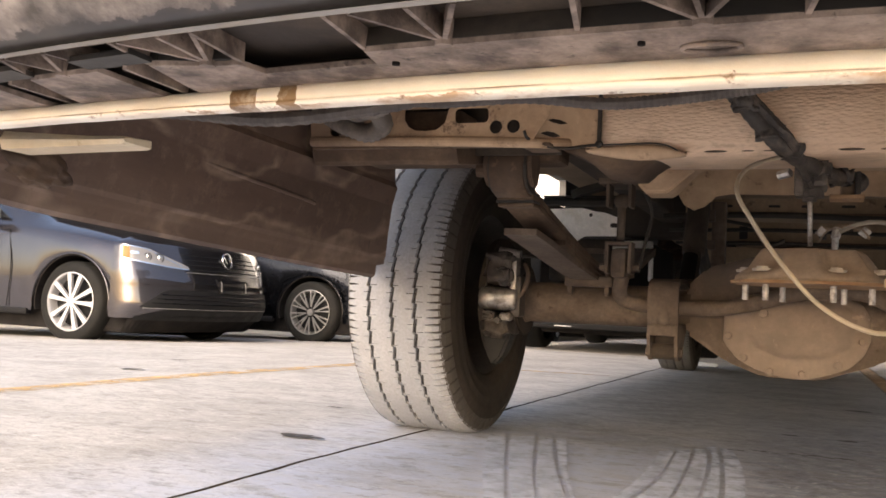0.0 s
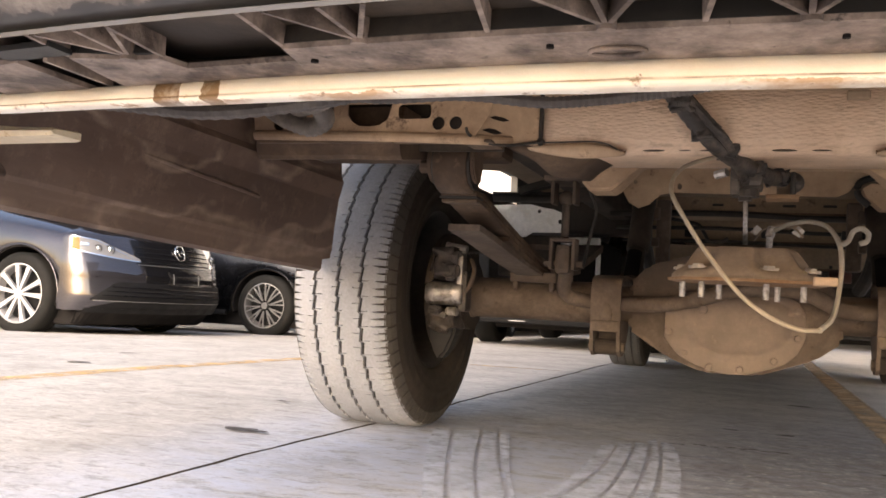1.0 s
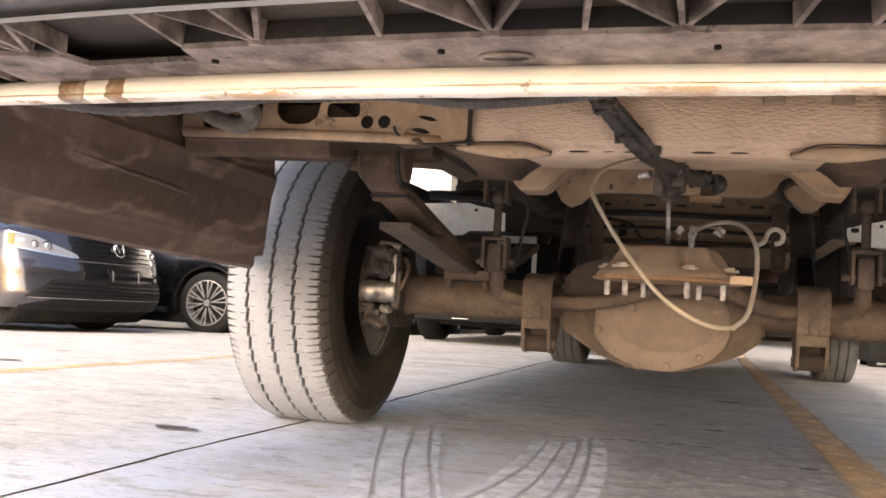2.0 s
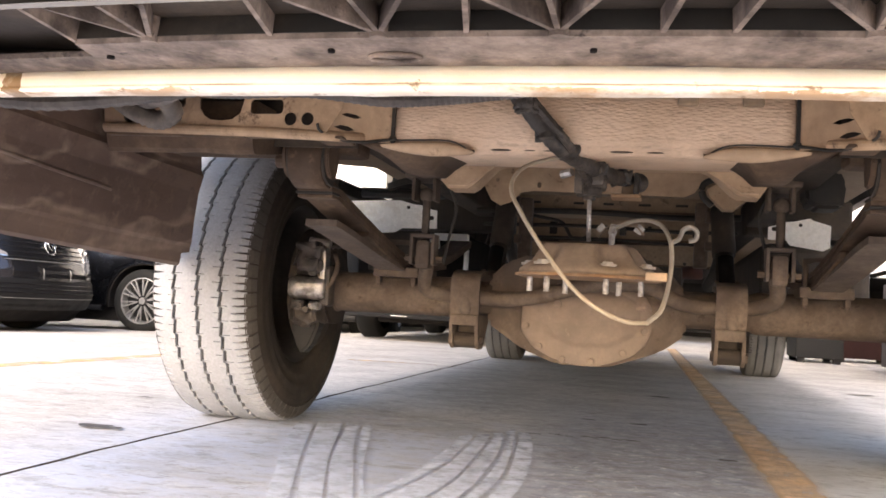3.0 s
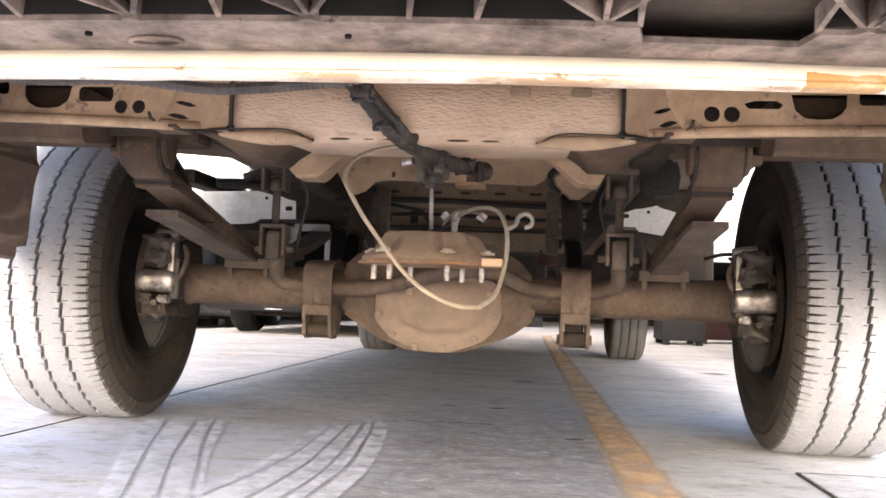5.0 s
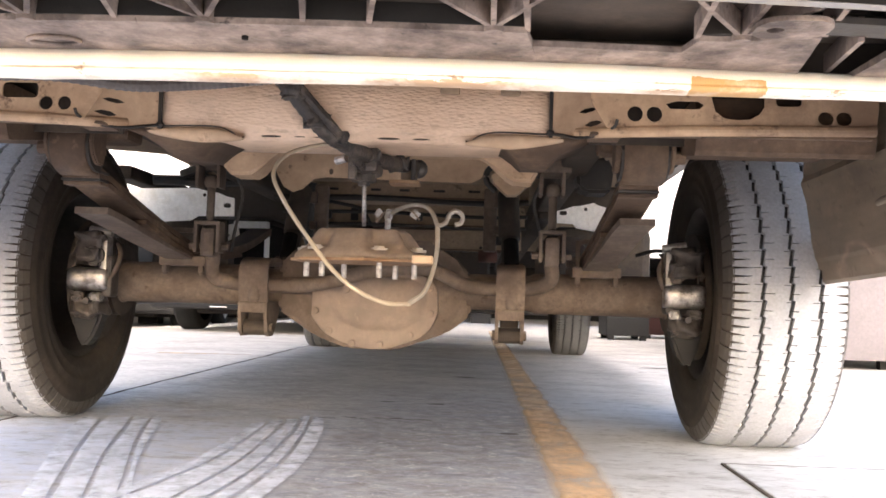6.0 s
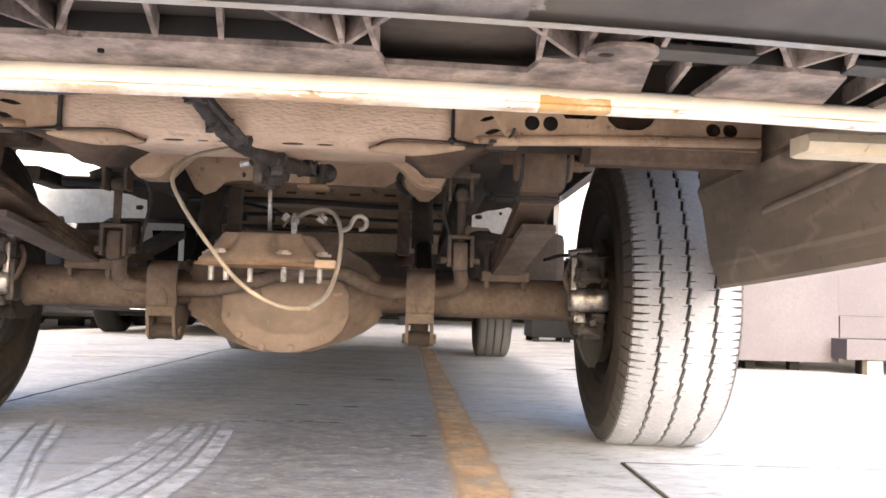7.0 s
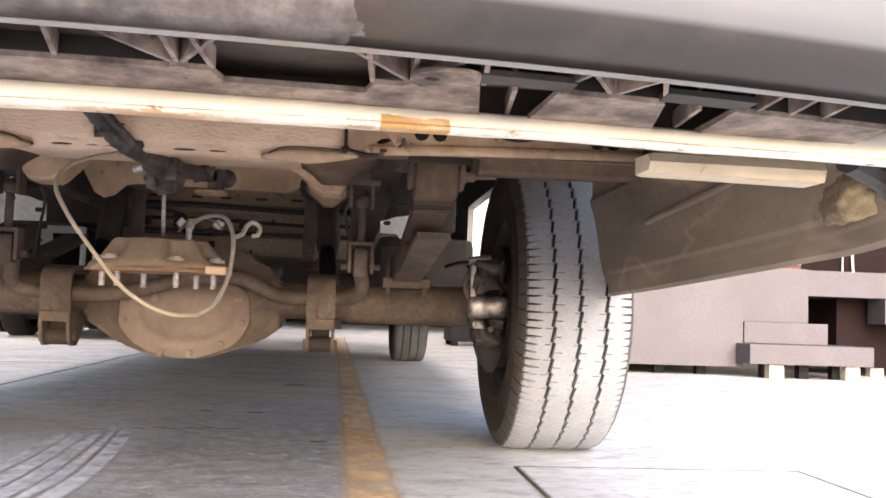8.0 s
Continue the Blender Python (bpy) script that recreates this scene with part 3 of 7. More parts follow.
def build_ground():
    bm = bmesh.new()
    xs = [-300, -80, -30, -12, -9, -7, -6, -5, -4, -3.4, -2.8, -2.3, -1.6, -0.910, -0.907, -0.903, -0.900, 0, 1, 2.5, 6, 20, 80, 300]
    ys = [-300, -80, -25, -8] + [-4 + 0.11 * k for k in range(128)] + [11, 13, 16, 20, 30, 80, 300]
    grid = []
    for y in ys:
        row = []
        for i, x in enumerate(xs):
            dx = 0.016 * noise.noise((0, y * 1.1, 3)) + 0.008 * noise.noise((0, y * 6, 5)) if i in (13, 14, 15, 16) else 0
            wide = 0.0022 * (noise.noise((7, y * 5, 1)) + 0.25)
            dx += {13: -wide, 14: -wide, 15: wide, 16: wide}.get(i, 0)
            z = ground_z(x, y) - (0.014 if i in (14, 15) else 0)
            row.append(bm.verts.new((x + dx, y, z)))
        grid.append(row)
    for a, b in zip(grid, grid[1:]):
        for i in range(len(xs) - 1):
            bm.faces.new((a[i], a[i + 1], b[i + 1], b[i])).material_index = 1 if i in (13, 14, 15) else 0
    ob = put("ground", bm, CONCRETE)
    ob.data.materials.append(JOINT)
    return tagged(ob, "worn dusty grey concrete yard with a sawn joint", "ground", kind="structure")


ground = build_ground()


def floor_strip(name, pts, width, mat, label, category, lift=0.0025, ragged=0.0018, steps=10):
    """A thin band that lies on the floor along a line of (x, y)."""
    bm = bmesh.new()
    line = smooth_path([(x, y, 0) for x, y in pts], steps)
    prev = None
    for i, p in enumerate(line):
        d = (line[min(i + 1, len(line) - 1)] - line[max(i - 1, 0)]).normalized()
        s = Vector((d.y, -d.x, 0))
        w0 = width / 2 + ragged * noise.noise((p.x * 9, p.y * 9, 1))
        w1 = width / 2 + ragged * noise.noise((p.x * 9, p.y * 9, 8))
        vs = []
        for k in (-w0, w1):
            q = p + s * k
            vs.append(bm.verts.new((q.x, q.y, ground_z(q.x, q.y) + lift)))
        if prev:
            bm.faces.new((prev[0], prev[1], vs[1], vs[0]))
        prev = vs
    return tagged(put(name, bm, mat), label, category, kind="structure")


floor_strip("parking_line", [(0.50, -9.0), (0.450, -4.0), (0.435, -2), (0.424, -0.55), (0.400, 0.4), (0.388, 1.4), (0.376, 2.55), (0.365, 3.4), (0.35, 5.0), (0.33, 8.0)], 0.135, YELLOW,
            "worn orange yellow parking line on concrete", "parking line", 0.0014)
floor_strip("parking_line", [(-2.25, -9.0), (-2.235, -4.0), (-2.225, -0.2), (-2.235, 0.8), (-2.17, 2.0), (-2.15, 3.4)], 0.10, YELLOW_FAR,
            "faded yellow parking line on concrete", "parking line")
floor_strip("parking_line", [(-1.46, 2.56), (-1.2, 2.61), (-0.99, 2.645)], 0.05, YELLOW_FAR,
            "short faded yellow cross line on concrete", "parking line")


def tread_marks():
    """Bands of pale dust that a turning wheel has left."""
    bm = bmesh.new()
    # each set: the lines between its bands of dust, from one side to the other
    sets = (([[(-0.76, 0.10), (-0.711, -0.094), (-0.598, -0.444), (-0.508, -0.692), (-0.40, -1.0)], [(-0.70, 0.06), (-0.648, -0.112), (-0.549, -0.420), (-0.464, -0.672), (-0.35, -1.0)],
              [(-0.645, 0.12), (-0.601, -0.031), (-0.480, -0.460), (-0.408, -0.675), (-0.29, -1.03)], [(-0.59, 0.10), (-0.549, -0.057), (-0.462, -0.36), (-0.379, -0.606), (-0.25, -1.0)],
              [(-0.57, 0.12), (-0.531, 0.003), (-0.433, -0.363), (-0.361, -0.598), (-0.22, -1.0)]], 0.0035),
            ([[(-0.33, 0.06), (-0.315, -0.084), (-0.306, -0.412), (-0.316, -0.635), (-0.37, -1.0)], [(-0.30, 0.12), (-0.283, -0.017), (-0.265, -0.393), (-0.282, -0.647), (-0.33, -1.0)],
              [(-0.27, 0.16), (-0.250, 0.051), (-0.221, -0.335), (-0.216, -0.591), (-0.24, -1.0)], [(-0.24, 0.20), (-0.208, 0.024), (-0.175, -0.419), (-0.172, -0.652), (-0.19, -1.0)],
              [(-0.225, 0.30), (-0.180, 0.02), (-0.140, -0.400), (-0.137, -0.640), (-0.15, -1.0)], [(-0.191, 0.328), (-0.130, -0.05), (-0.092, -0.420), (-0.087, -0.640), (-0.10, -1.0)]], 0.0042))
    for lines, lift in sets:
        fine = [smooth_path([(x, y, 0) for x, y in line], 60) for line in lines]
        for k, (la, lb) in enumerate(zip(fine, fine[1:])):
            prev = None
            late = int(8 + 34 * abs(noise.noise((k * 1.7 + lift * 900, 4.2, 0))))
            for i, (p, q) in enumerate(zip(la, lb)):
                if i < late:
                    continue
                # the tread blocks leave a fine saw edge along each gap
                saw = (0.0020 if i % 2 else -0.0012) + 0.0022 * noise.noise((i * 0.35, k * 3.1, 0))
                d = (q - p).normalized()
                a, b = p + d * (0.0062 + saw), q - d * (0.0062 - saw * 0.7)
                vs = [bm.verts.new((c.x, c.y, lift)) for c in (a, b)]
                if prev:
                    bm.faces.new((prev[0], prev[1], vs[1], vs[0]))
                prev = vs
    return tagged(put("tyre_marks", bm, DUST), "pale dusty tyre tread marks curving over concrete", "tyre marks", kind="stuff")


tread_marks()


def stains():
    rng = random.Random(4)
    bm = bmesh.new()
    spots = [(-1.075, -0.325, 0.07), (0.163, 1.637, 0.07), (1.115, 2.64, 0.10), (0.43, 1.27, 0.035), (0.99, 2.3, 0.03), (-2.6, 0.9, 0.09), (-2.9, 1.6, 0.07), (-0.05, 0.62, 0.03),
             (0.10, 0.60, 0.035), (-1.3, 0.25, 0.03), (0.30, 0.02, 0.03), (-2.4, -0.1, 0.05)]
    spots += [(-0.17 + 0.026 * k + rng.uniform(-0.01, 0.01), 0.20 + 0.003 * k + rng.uniform(-0.015, 0.015), rng.uniform(0.010, 0.024)) for k in range(11)]
    for x, y, r in spots:
        vs = []
        for k in range(14):
            a = 6.2832 * k / 14
            rr = r * rng.uniform(0.5, 1.0)
            px, py = x + rr * math.cos(a), y + 0.45 * rr * math.sin(a)
            vs.append(bm.verts.new((px, py, ground_z(px, py) + 0.005)))
        bm.faces.new(vs)
    return tagged(put("floor_stains", bm, STAIN), "small dark tar stains on concrete", "stain", kind="stuff")


stains()


def white_strip():
    """A short bent white strip beside a front wheel."""
    bm = bmesh.new()
    loops = []
    for k in range(9):
        x = -0.80 + 0.02 * k
        z = 0.004 + 0.010 * (1 - k / 8) ** 2
        loops.append([(x, 4.46, 0.001), (x, 4.458, z + 0.016), (x, 4.47, z + 0.018), (x, 4.62, 0.008), (x, 4.625, 0.001)])
    skin_loops(bm, loops)
    tagged(put("plastic_strip", bm, WHITE), "short white strip lying on concrete", "offcut")


white_strip()


def ground_cover():
    bm = bmesh.new()
    box(bm, 0.735, 1.36, -1.05, -0.285, -0.05, 0.004, 0.003)
    ob = put("ground_cover", bm, CONCRETE)
    tagged(ob, "pale concrete inspection cover set in the yard", "ground cover", kind="structure")
    bm = bmesh.new()
    for x0, x1, y0, y1 in ((0.728, 0.733, -1.06, -0.276), (1.362, 1.367, -1.06, -0.276), (0.728, 1.367, -0.282, -0.278)):
        box(bm, x0, x1, y0, y1, -0.02, 0.0035)
    part("edge_gap", bm, JOINT, ob, "dirt filled gap round the cover")


ground_cover()


def wall_north():
    bm = bmesh.new()
    box(bm, -26, 26, 11.6, 11.9, 1.05, 4.0)
    ob = tagged(put("wall_north", bm, WALL_WHITE), "bright white wall over an added dark bay", "wall", kind="structure")
    # bay added to keep the band behind the far cars dark
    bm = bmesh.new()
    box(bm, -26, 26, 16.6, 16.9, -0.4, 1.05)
    part("bay_back", bm, MATTE, ob, "dark back of the added bay")
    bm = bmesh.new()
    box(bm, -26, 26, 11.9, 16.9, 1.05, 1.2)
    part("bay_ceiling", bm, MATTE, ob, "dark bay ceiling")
    # roof added out of view to shade the ground ahead of the van
    bm = bmesh.new()
    box(bm, -26, 26, 5.2, 9.6, 2.6, 2.75)
    part("bay_roof", bm, WALL_DARK, ob, "added roof out of view, shading the yard")
    for k in range(11):
        bm = bmesh.new()
        box(bm, -25 + 5 * k, -24.7 + 5 * k, 11.62, 11.88, -0.4, 1.048)
        part("bay_post", bm, WALL_DARK, ob, "dark post")


wall_north()


def wall_west():
    bm = bmesh.new()
    box(bm, -13.3, -13.0, -3.0, 11.6, -0.6, 4.0)
    tagged(put("wall_west", bm, WALL_WHITE), "bright white rendered wall behind parked cars", "wall", kind="structure")


wall_west()


# ---- van ----
van = empty("van", "dusty grey van with beige underbody, parked on concrete", "van")
AX_Y, AX_Z, TRACK, BASE = 0.10, 0.345, 0.895, 3.94


# body shell over everything, and the floor pan
def van_body():
    bm = bmesh.new()
    poly = [(-1.60, 0.72), (-1.66, 0.9), (-1.64, 1.7), (-1.56, 2.35), (-1.4, 2.5), (3.6, 2.5), (4.5, 1.55), (5.2, 1.35), (5.35, 0.9), (5.3, 0.55), (4.52, 0.55)]
    poly += [(AX_Y + BASE + 0.46 * math.cos(radians(a)), 0.42 + 0.46 * math.sin(radians(a))) for a in range(20, 165, 16)]
    poly += [(3.5, 0.5), (3.3, 0.86), (0.66, 0.86)]
    poly += [(AX_Y + 0.46 * math.cos(radians(a)), 0.42 + 0.46 * math.sin(radians(a))) for a in range(15, 170, 16)]
    poly += [(-0.36, 0.72)]
    for x0, x1 in ((0.955, 1.0), (-1.0, -0.955)):
        prism(bm, poly, "x", x0, x1)
    part("side_wall", bm, VAN_PAINT, van, "grey painted body side")
    bm = bmesh.new()
    top = [(-1.60, 0.72), (-1.66, 0.9), (-1.64, 1.7), (-1.56, 2.35), (-1.4, 2.5), (3.6, 2.5), (4.5, 1.55), (5.2, 1.35), (5.35, 0.9), (5.3, 0.55)]
    inner = [(y * 0.985, z - 0.02) for y, z in reversed(top)]
    prism(bm, top + inner, "x", -0.954, 0.954)
    part("roof", bm, VAN_PAINT, van, "grey painted roof and ends")
    bm = bmesh.new()
    prism(bm, [(-0.954, -1.58), (0.954, -1.58), (0.954, 0.30), (0.70, 0.42), (0.70, 4.9), (-0.70, 4.9), (-0.70, 0.42), (-0.954, 0.30)], "z", 0.715, 0.735)
    part("floor_pan", bm, CREAM_DULL, van, "dusty beige floor pan")
    # dark panels added below the sills to hold back daylight
    for s, z0, z1 in ((-1, 0.275, 0.55), (1, 0.28, 0.43)):
        bm = bmesh.new()
        box(bm, min(s * 0.90, s * 1.0), max(s * 0.90, s * 1.0), 0.75, 3.3, z0, z1, 0.02)
        part("side_step", bm, BLACK, van, "added dark panel blocking daylight below the sill")
    bm = bmesh.new()
    box(bm, -0.95, -0.88, 0.62, 3.3, 0.665, 0.71, 0.01)
    part("sill_rail", bm, AXLE_DARK, van, "dark sill rail")
    # skirts added to cut the side light under the van
    for s in (-1, 1):
        bm = bmesh.new()
        fore = 1.5 if s < 0 else 2.45
        prism(bm, [(fore + 0.05, 0.30), (fore, 0.87), (3.32, 0.87), (3.50, 0.30)], "x", s * 0.962, s * 0.99)
        part("side_skirt", bm, VAN_PAINT, van, "added grey lower body side that blocks daylight")
    # panel added to block the daylight between shield and spring
    for s in (-1,):
        bm = bmesh.new()
        box(bm, min(s * 0.80, s * 0.955), max(s * 0.80, s * 0.955), 0.63, 0.65, 0.34, 0.612, 0.006)
        part("arch_liner", bm, BLACK, van, "added dark panel closing the wheel arch gap")
    # low bumper and corners added to block light from ahead
    bm = bmesh.new()
    prism(bm, [(5.20, 0.24), (5.30, 0.22), (5.42, 0.30), (5.44, 0.50), (5.36, 0.60), (5.20, 0.60)], "x", -0.93, 0.93)
    bmesh.ops.bevel(bm, geom=list(bm.edges), offset=0.02, segments=2, affect="EDGES")
    part("front_bumper", bm, BLACK, van, "dark front bumper added to block light")
    for s in (-1, 1):
        bm = bmesh.new()
        prism(bm, [(4.60, 0.56), (4.58, 0.30), (5.30, 0.26), (5.30, 0.56)], "x", s * 0.93, s * 0.97)
        part("front_skirt", bm, VAN_PAINT, van, "grey front corner added to block light")
    # wheel housings
    for cy, s in ((AX_Y + BASE, -1), (AX_Y + BASE, 1)):
        bm = bmesh.new()
        arc = [(cy + 0.45 * math.cos(radians(a)), 0.42 + 0.45 * math.sin(radians(a))) for a in range(0, 181, 15)]
        arc2 = [(cy + 0.46 * math.cos(radians(a)), 0.42 + 0.46 * math.sin(radians(a))) for a in range(180, -1, -15)]
        prism(bm, arc + arc2, "x", s * 0.70, s * 0.95)
        part("wheel_housing", bm, PANEL, van, "dark wheel housing")


van_body()


def quarter_panel(s):
    """The inner face of the rear quarter, behind the wheel: a leaning pressed panel with a folded lower edge."""
    bm = bmesh.new()
    rows = []
    n = 26
    for i in range(n + 1):
        y = -0.262 - 1.22 * i / n
        lowest = 0.374 + 0.040 * ((-0.262 - y) / 1.1) ** 1.15
        pinch = 0.0 if y > -1.25 else 0.30 * (-1.25 - y) ** 1.3
        row = []
        for k, (f, off) in enumerate(((0, 0.004), (0.02, -0.002), (0.085, -0.004), (0.10, -0.005), (0.13, -0.006), (0.155, -0.0085), (0.19, -0.0090), (0.3, -0.011), (0.5, -0.016), (0.62, -0.024), (0.66, -0.017), (0.82, -0.013), (1.0, -0.012))):
            z = lowest + (0.70 - lowest) * f
            x = 0.925 - 0.05 * f + off - pinch + 0.004 * noise.noise((s * 3 + y * 4, z * 7, 2))
            # the front edge leans back upwards and is notched at its lower corner
            front = -0.262 - 0.083 * f - (0.036 if f < 0.09 else 0.0)
            y2 = front + (-1.482 - front) * i / n
            row.append(bm.verts.new((s * x, y2, z)))
        row.append(bm.verts.new((s * 0.955, min(y, -0.345), 0.70)))
        row.append(bm.verts.new((s * 0.955, min(y, -0.298), lowest + 0.030)))
        rows.append(row)
    m = len(rows[0])
    for a, b in zip(rows, rows[1:]):
        for k in range(m):
            bm.faces.new((a[k], a[(k + 1) % m], b[(k + 1) % m], b[k]))
    bm.faces.new(rows[0])
    bm.faces.new(rows[-1])
    p = part("quarter_panel", bm, PANEL if s < 0 else PANEL_LIT, van, "dust coated dark inner quarter panel behind the wheel")
    bm = bmesh.new()
    thick = 0.004 if s < 0 else 0.0065
    tube(bm, [(s * 0.900, -0.63, 0.503), (s * 0.893, -0.66, 0.506), (s * 0.892, -0.9, 0.520), (s * 0.895, -1.15, 0.538)], thick, 10)
    part("pressed_rib", bm, PANEL if s < 0 else PANEL_LIT, p)
    bm = bmesh.new()
    got = bmesh.ops.create_icosphere(bm, subdivisions=4, radius=1.0)
    for v in got["verts"]:
        q = v.co * (1 + 0.35 * noise.noise(v.co * 2.2 + Vector((s * 5, 0, 0))) + 0.15 * noise.noise(v.co * 6))
        v.co = Vector((s * 0.893 + 0.020 * q.x, -1.335 + 0.062 * q.y, 0.468 + 0.026 * q.z - 0.010 * q.y))
    part("corner_bracket", bm, CAKED if s > 0 else GRUBBY, p, "dust caked corner bracket", True)
    return p


CAKED = grimy("caked yellow dirt", (0.17, 0.12, 0.08), (0.52, 0.40, 0.22), 0.42, 0.58, 0.9, big=16, fine=50, bumpy=0.6)
quarter_panel(-1)
quarter_panel(1)


# ---- rear bumper ----
def lip_y(x):
    return -1.752 + 0.155 * x * x


def bar_y(x):
    return -1.618 + 0.17 * x * x / (1 + 0.9 * x * x)


def rear_bumper():
    bm = bmesh.new()
    prof = [(0.0, 0.483), (-0.012, 0.4895), (-0.023, 0.4970), (-0.0305, 0.5040), (-0.0350, 0.512), (-0.0385, 0.523), (-0.043, 0.56), (-0.044, 0.64), (-0.035, 0.70), (0.03, 0.715), (0.10, 0.715), (0.10, 0.71), (0.03, 0.705), (-0.028, 0.69), (-0.037, 0.64),
            (-0.036, 0.56), (-0.030, 0.52), (0.006, 0.487)]
    loops = []
    n = 48
    for i in range(n + 1):
        x = -1.0 + 2.0 * i / n
        end = max(0.0, abs(x) - 0.86)
        loops.append([bm.verts.new((x, lip_y(x) + dy + 3.6 * end * end, z)) for dy, z in prof])
    m = len(prof)
    for a, b in zip(loops, loops[1:]):
        for k in range(m):
            bm.faces.new((a[k], a[(k + 1) % m], b[(k + 1) % m], b[k]))
    bm.faces.new(loops[0])
    bm.faces.new(loops[-1])
    b = part("rear_bumper", bm, BUMPER, van, "grey rear bumper, dusty film peeling off", True)

    bm = bmesh.new()
    pts = [(-0.95 + 0.1 * k, lip_y(-0.95 + 0.1 * k) - 0.001, 0.4815) for k in range(20)]
    strap(bm, pts, (0, 1, 0.5), 0.0036, 0.003, 4)
    part("edge_trim", bm, LIP, b, "scuffed bright lower edge")

    # the plastic tray below, with windows near both ends
    bm = bmesh.new()
    def inner(x):
        k = max(0.0, min(1.0, (abs(x) - 0.37) / 0.08))
        return lip_y(x) + 0.072 - 0.020 * k * k * (3 - 2 * k)
    # inner edge from, to; outer edge at the steel from, to
    spans = ((-0.76, -0.626, -0.76, -0.624), (-0.571, -0.491, -0.588, -0.485), (-0.437, 0.437, -0.449, 0.449), (0.491, 0.571, 0.485, 0.588), (0.626, 0.76, 0.624, 0.76))
    tray = None
    for x0, x1, u0, u1 in spans:
        bm = bmesh.new()
        n = max(2, int((x1 - x0) / 0.005))
        prev = None
        for i in range(n + 1):
            x, u = x0 + (x1 - x0) * i / n, u0 + (u1 - u0) * i / n
            deep = 0.028 if 0.262 < abs(x) < 0.365 else 0.0
            ya, w = inner(x) + deep, 0.0012 * noise.noise((x * 14, 2, 0))
            yb = bar_y(u) + 0.01
            v = [bm.verts.new(q) for q in ((x, ya, 0.4795), ((x + u) / 2, (ya + yb) / 2, 0.4775 + w), (u, yb, 0.477), (u, yb, 0.481), (x, ya, 0.4835))]
            if prev:
                for k in range(5):
                    bm.faces.new((prev[k], prev[(k + 1) % 5], v[(k + 1) % 5], v[k]))
            else:
                bm.faces.new(v)
            prev = v
        bm.faces.new(prev)
        tray = part("bumper_tray", bm, PLASTIC, b, "dusty plastic tray under the bumper")
        if x0 < 0 < x1:
            m = bmesh.new()
            tube(m, [(-0.043 + 0.017 * math.cos(6.2832 * k / 14), -1.645 + 0.0085 * math.sin(6.2832 * k / 14), 0.4765) for k in range(15)], 0.0016, 8, 3)
            part("pressed_oval", m, PLASTIC, tray)
            for hx, hy, hr in ((-0.082, -1.6585, 0.0030), (-0.249, -1.646, 0.0034), (0.085, -1.656, 0.0027)):
                m = bmesh.new()
                cyl(m, (hx, hy, 0.4763), (hx, hy, 0.480), hr * 0.8, 16)
                part("drain_hole", m, MATTE, tray, "dark drain hole")
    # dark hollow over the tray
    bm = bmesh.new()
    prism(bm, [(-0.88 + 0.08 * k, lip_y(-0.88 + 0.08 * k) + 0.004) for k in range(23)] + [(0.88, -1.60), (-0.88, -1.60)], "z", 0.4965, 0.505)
    # dark strip added where the tray's windows show only shade
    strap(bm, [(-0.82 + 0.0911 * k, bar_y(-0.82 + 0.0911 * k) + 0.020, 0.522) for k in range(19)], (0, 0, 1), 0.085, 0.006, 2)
    part("bumper_core", bm, AXLE_DARK, b, "dark bumper core with an added shade strip")
    # upright wall at the tray's inner edge, black for the cavity's shade
    for a, c in ((-0.76, -0.43), (-0.43, -0.368), (-0.262, 0.262), (0.368, 0.43), (0.43, 0.76)):
        bm = bmesh.new()
        n = max(1, int((c - a) / 0.05))
        pts = [(a + (c - a) * k / n, inner(a + (c - a) * k / n) + 0.002, 0.4895) for k in range(n + 1)]
        strap(bm, pts, (0, 0.2, 1), 0.013, 0.003, 2)
        part("tray_wall", bm, BLACK, b)
    # ribs
    def rib(x0, y0, x1, y1, h0=0.4815, h1=0.496):
        m = bmesh.new()
        d = Vector((x1 - x0, y1 - y0, 0)).normalized()
        s = Vector((-d.y, d.x, 0)) * 0.0017
        poly = [Vector((x0, y0, h0)), Vector((x1, y1, h0 + 0.002)), Vector((x1, y1, h1)), Vector((x0, y0, h1))]
        a, c = [m.verts.new(p + s) for p in poly], [m.verts.new(p - s) for p in poly]
        m.faces.new(a)
        m.faces.new(list(reversed(c)))
        for k in range(4):
            m.faces.new((a[k], a[(k + 1) % 4], c[(k + 1) % 4], c[k]))
        part("rib", m, PLASTIC, b)
    for x in (-0.392, -0.203, -0.044, 0.066, 0.241, 0.392):
        if abs(x) < 0.5:
            rib(x, inner(x), x - 0.038, lip_y(x - 0.038) + 0.012)
            rib(x, inner(x), x + 0.030, lip_y(x + 0.030) + 0.012)
        rib(x, inner(x), x, lip_y(x) + 0.012)
        m = bmesh.new()
        cyl(m, (x, inner(x), 0.479), (x, inner(x), 0.497), 0.0060, 12)
        part("boss", m, PLASTIC, b)
    for x in (-0.44, -0.366, -0.262, -0.117, 0.010, 0.125, 0.165, 0.262, 0.366, 0.44):
        rib(x, inner(x) + 0.004, x + (0.012 if abs(x) < 0.2 else -0.004 if x > 0 else 0.004), lip_y(x) + 0.01)
    for s in (-1, 1):
        # recessed rails, blackened to carry the shade they lie in
        for a, c in ((0.434, 0.500), (0.566, 0.634)):
            m = bmesh.new()
            strap(m, [(s * (a + (c - a) * k / 3), lip_y(a + (c - a) * k / 3) + 0.041, 0.4835) for k in range(4)], (0, 1, 0), 0.024, 0.004, 2)
            part("tray_rail", m, BLACK, b, "recessed plastic rail blackened as shaded")
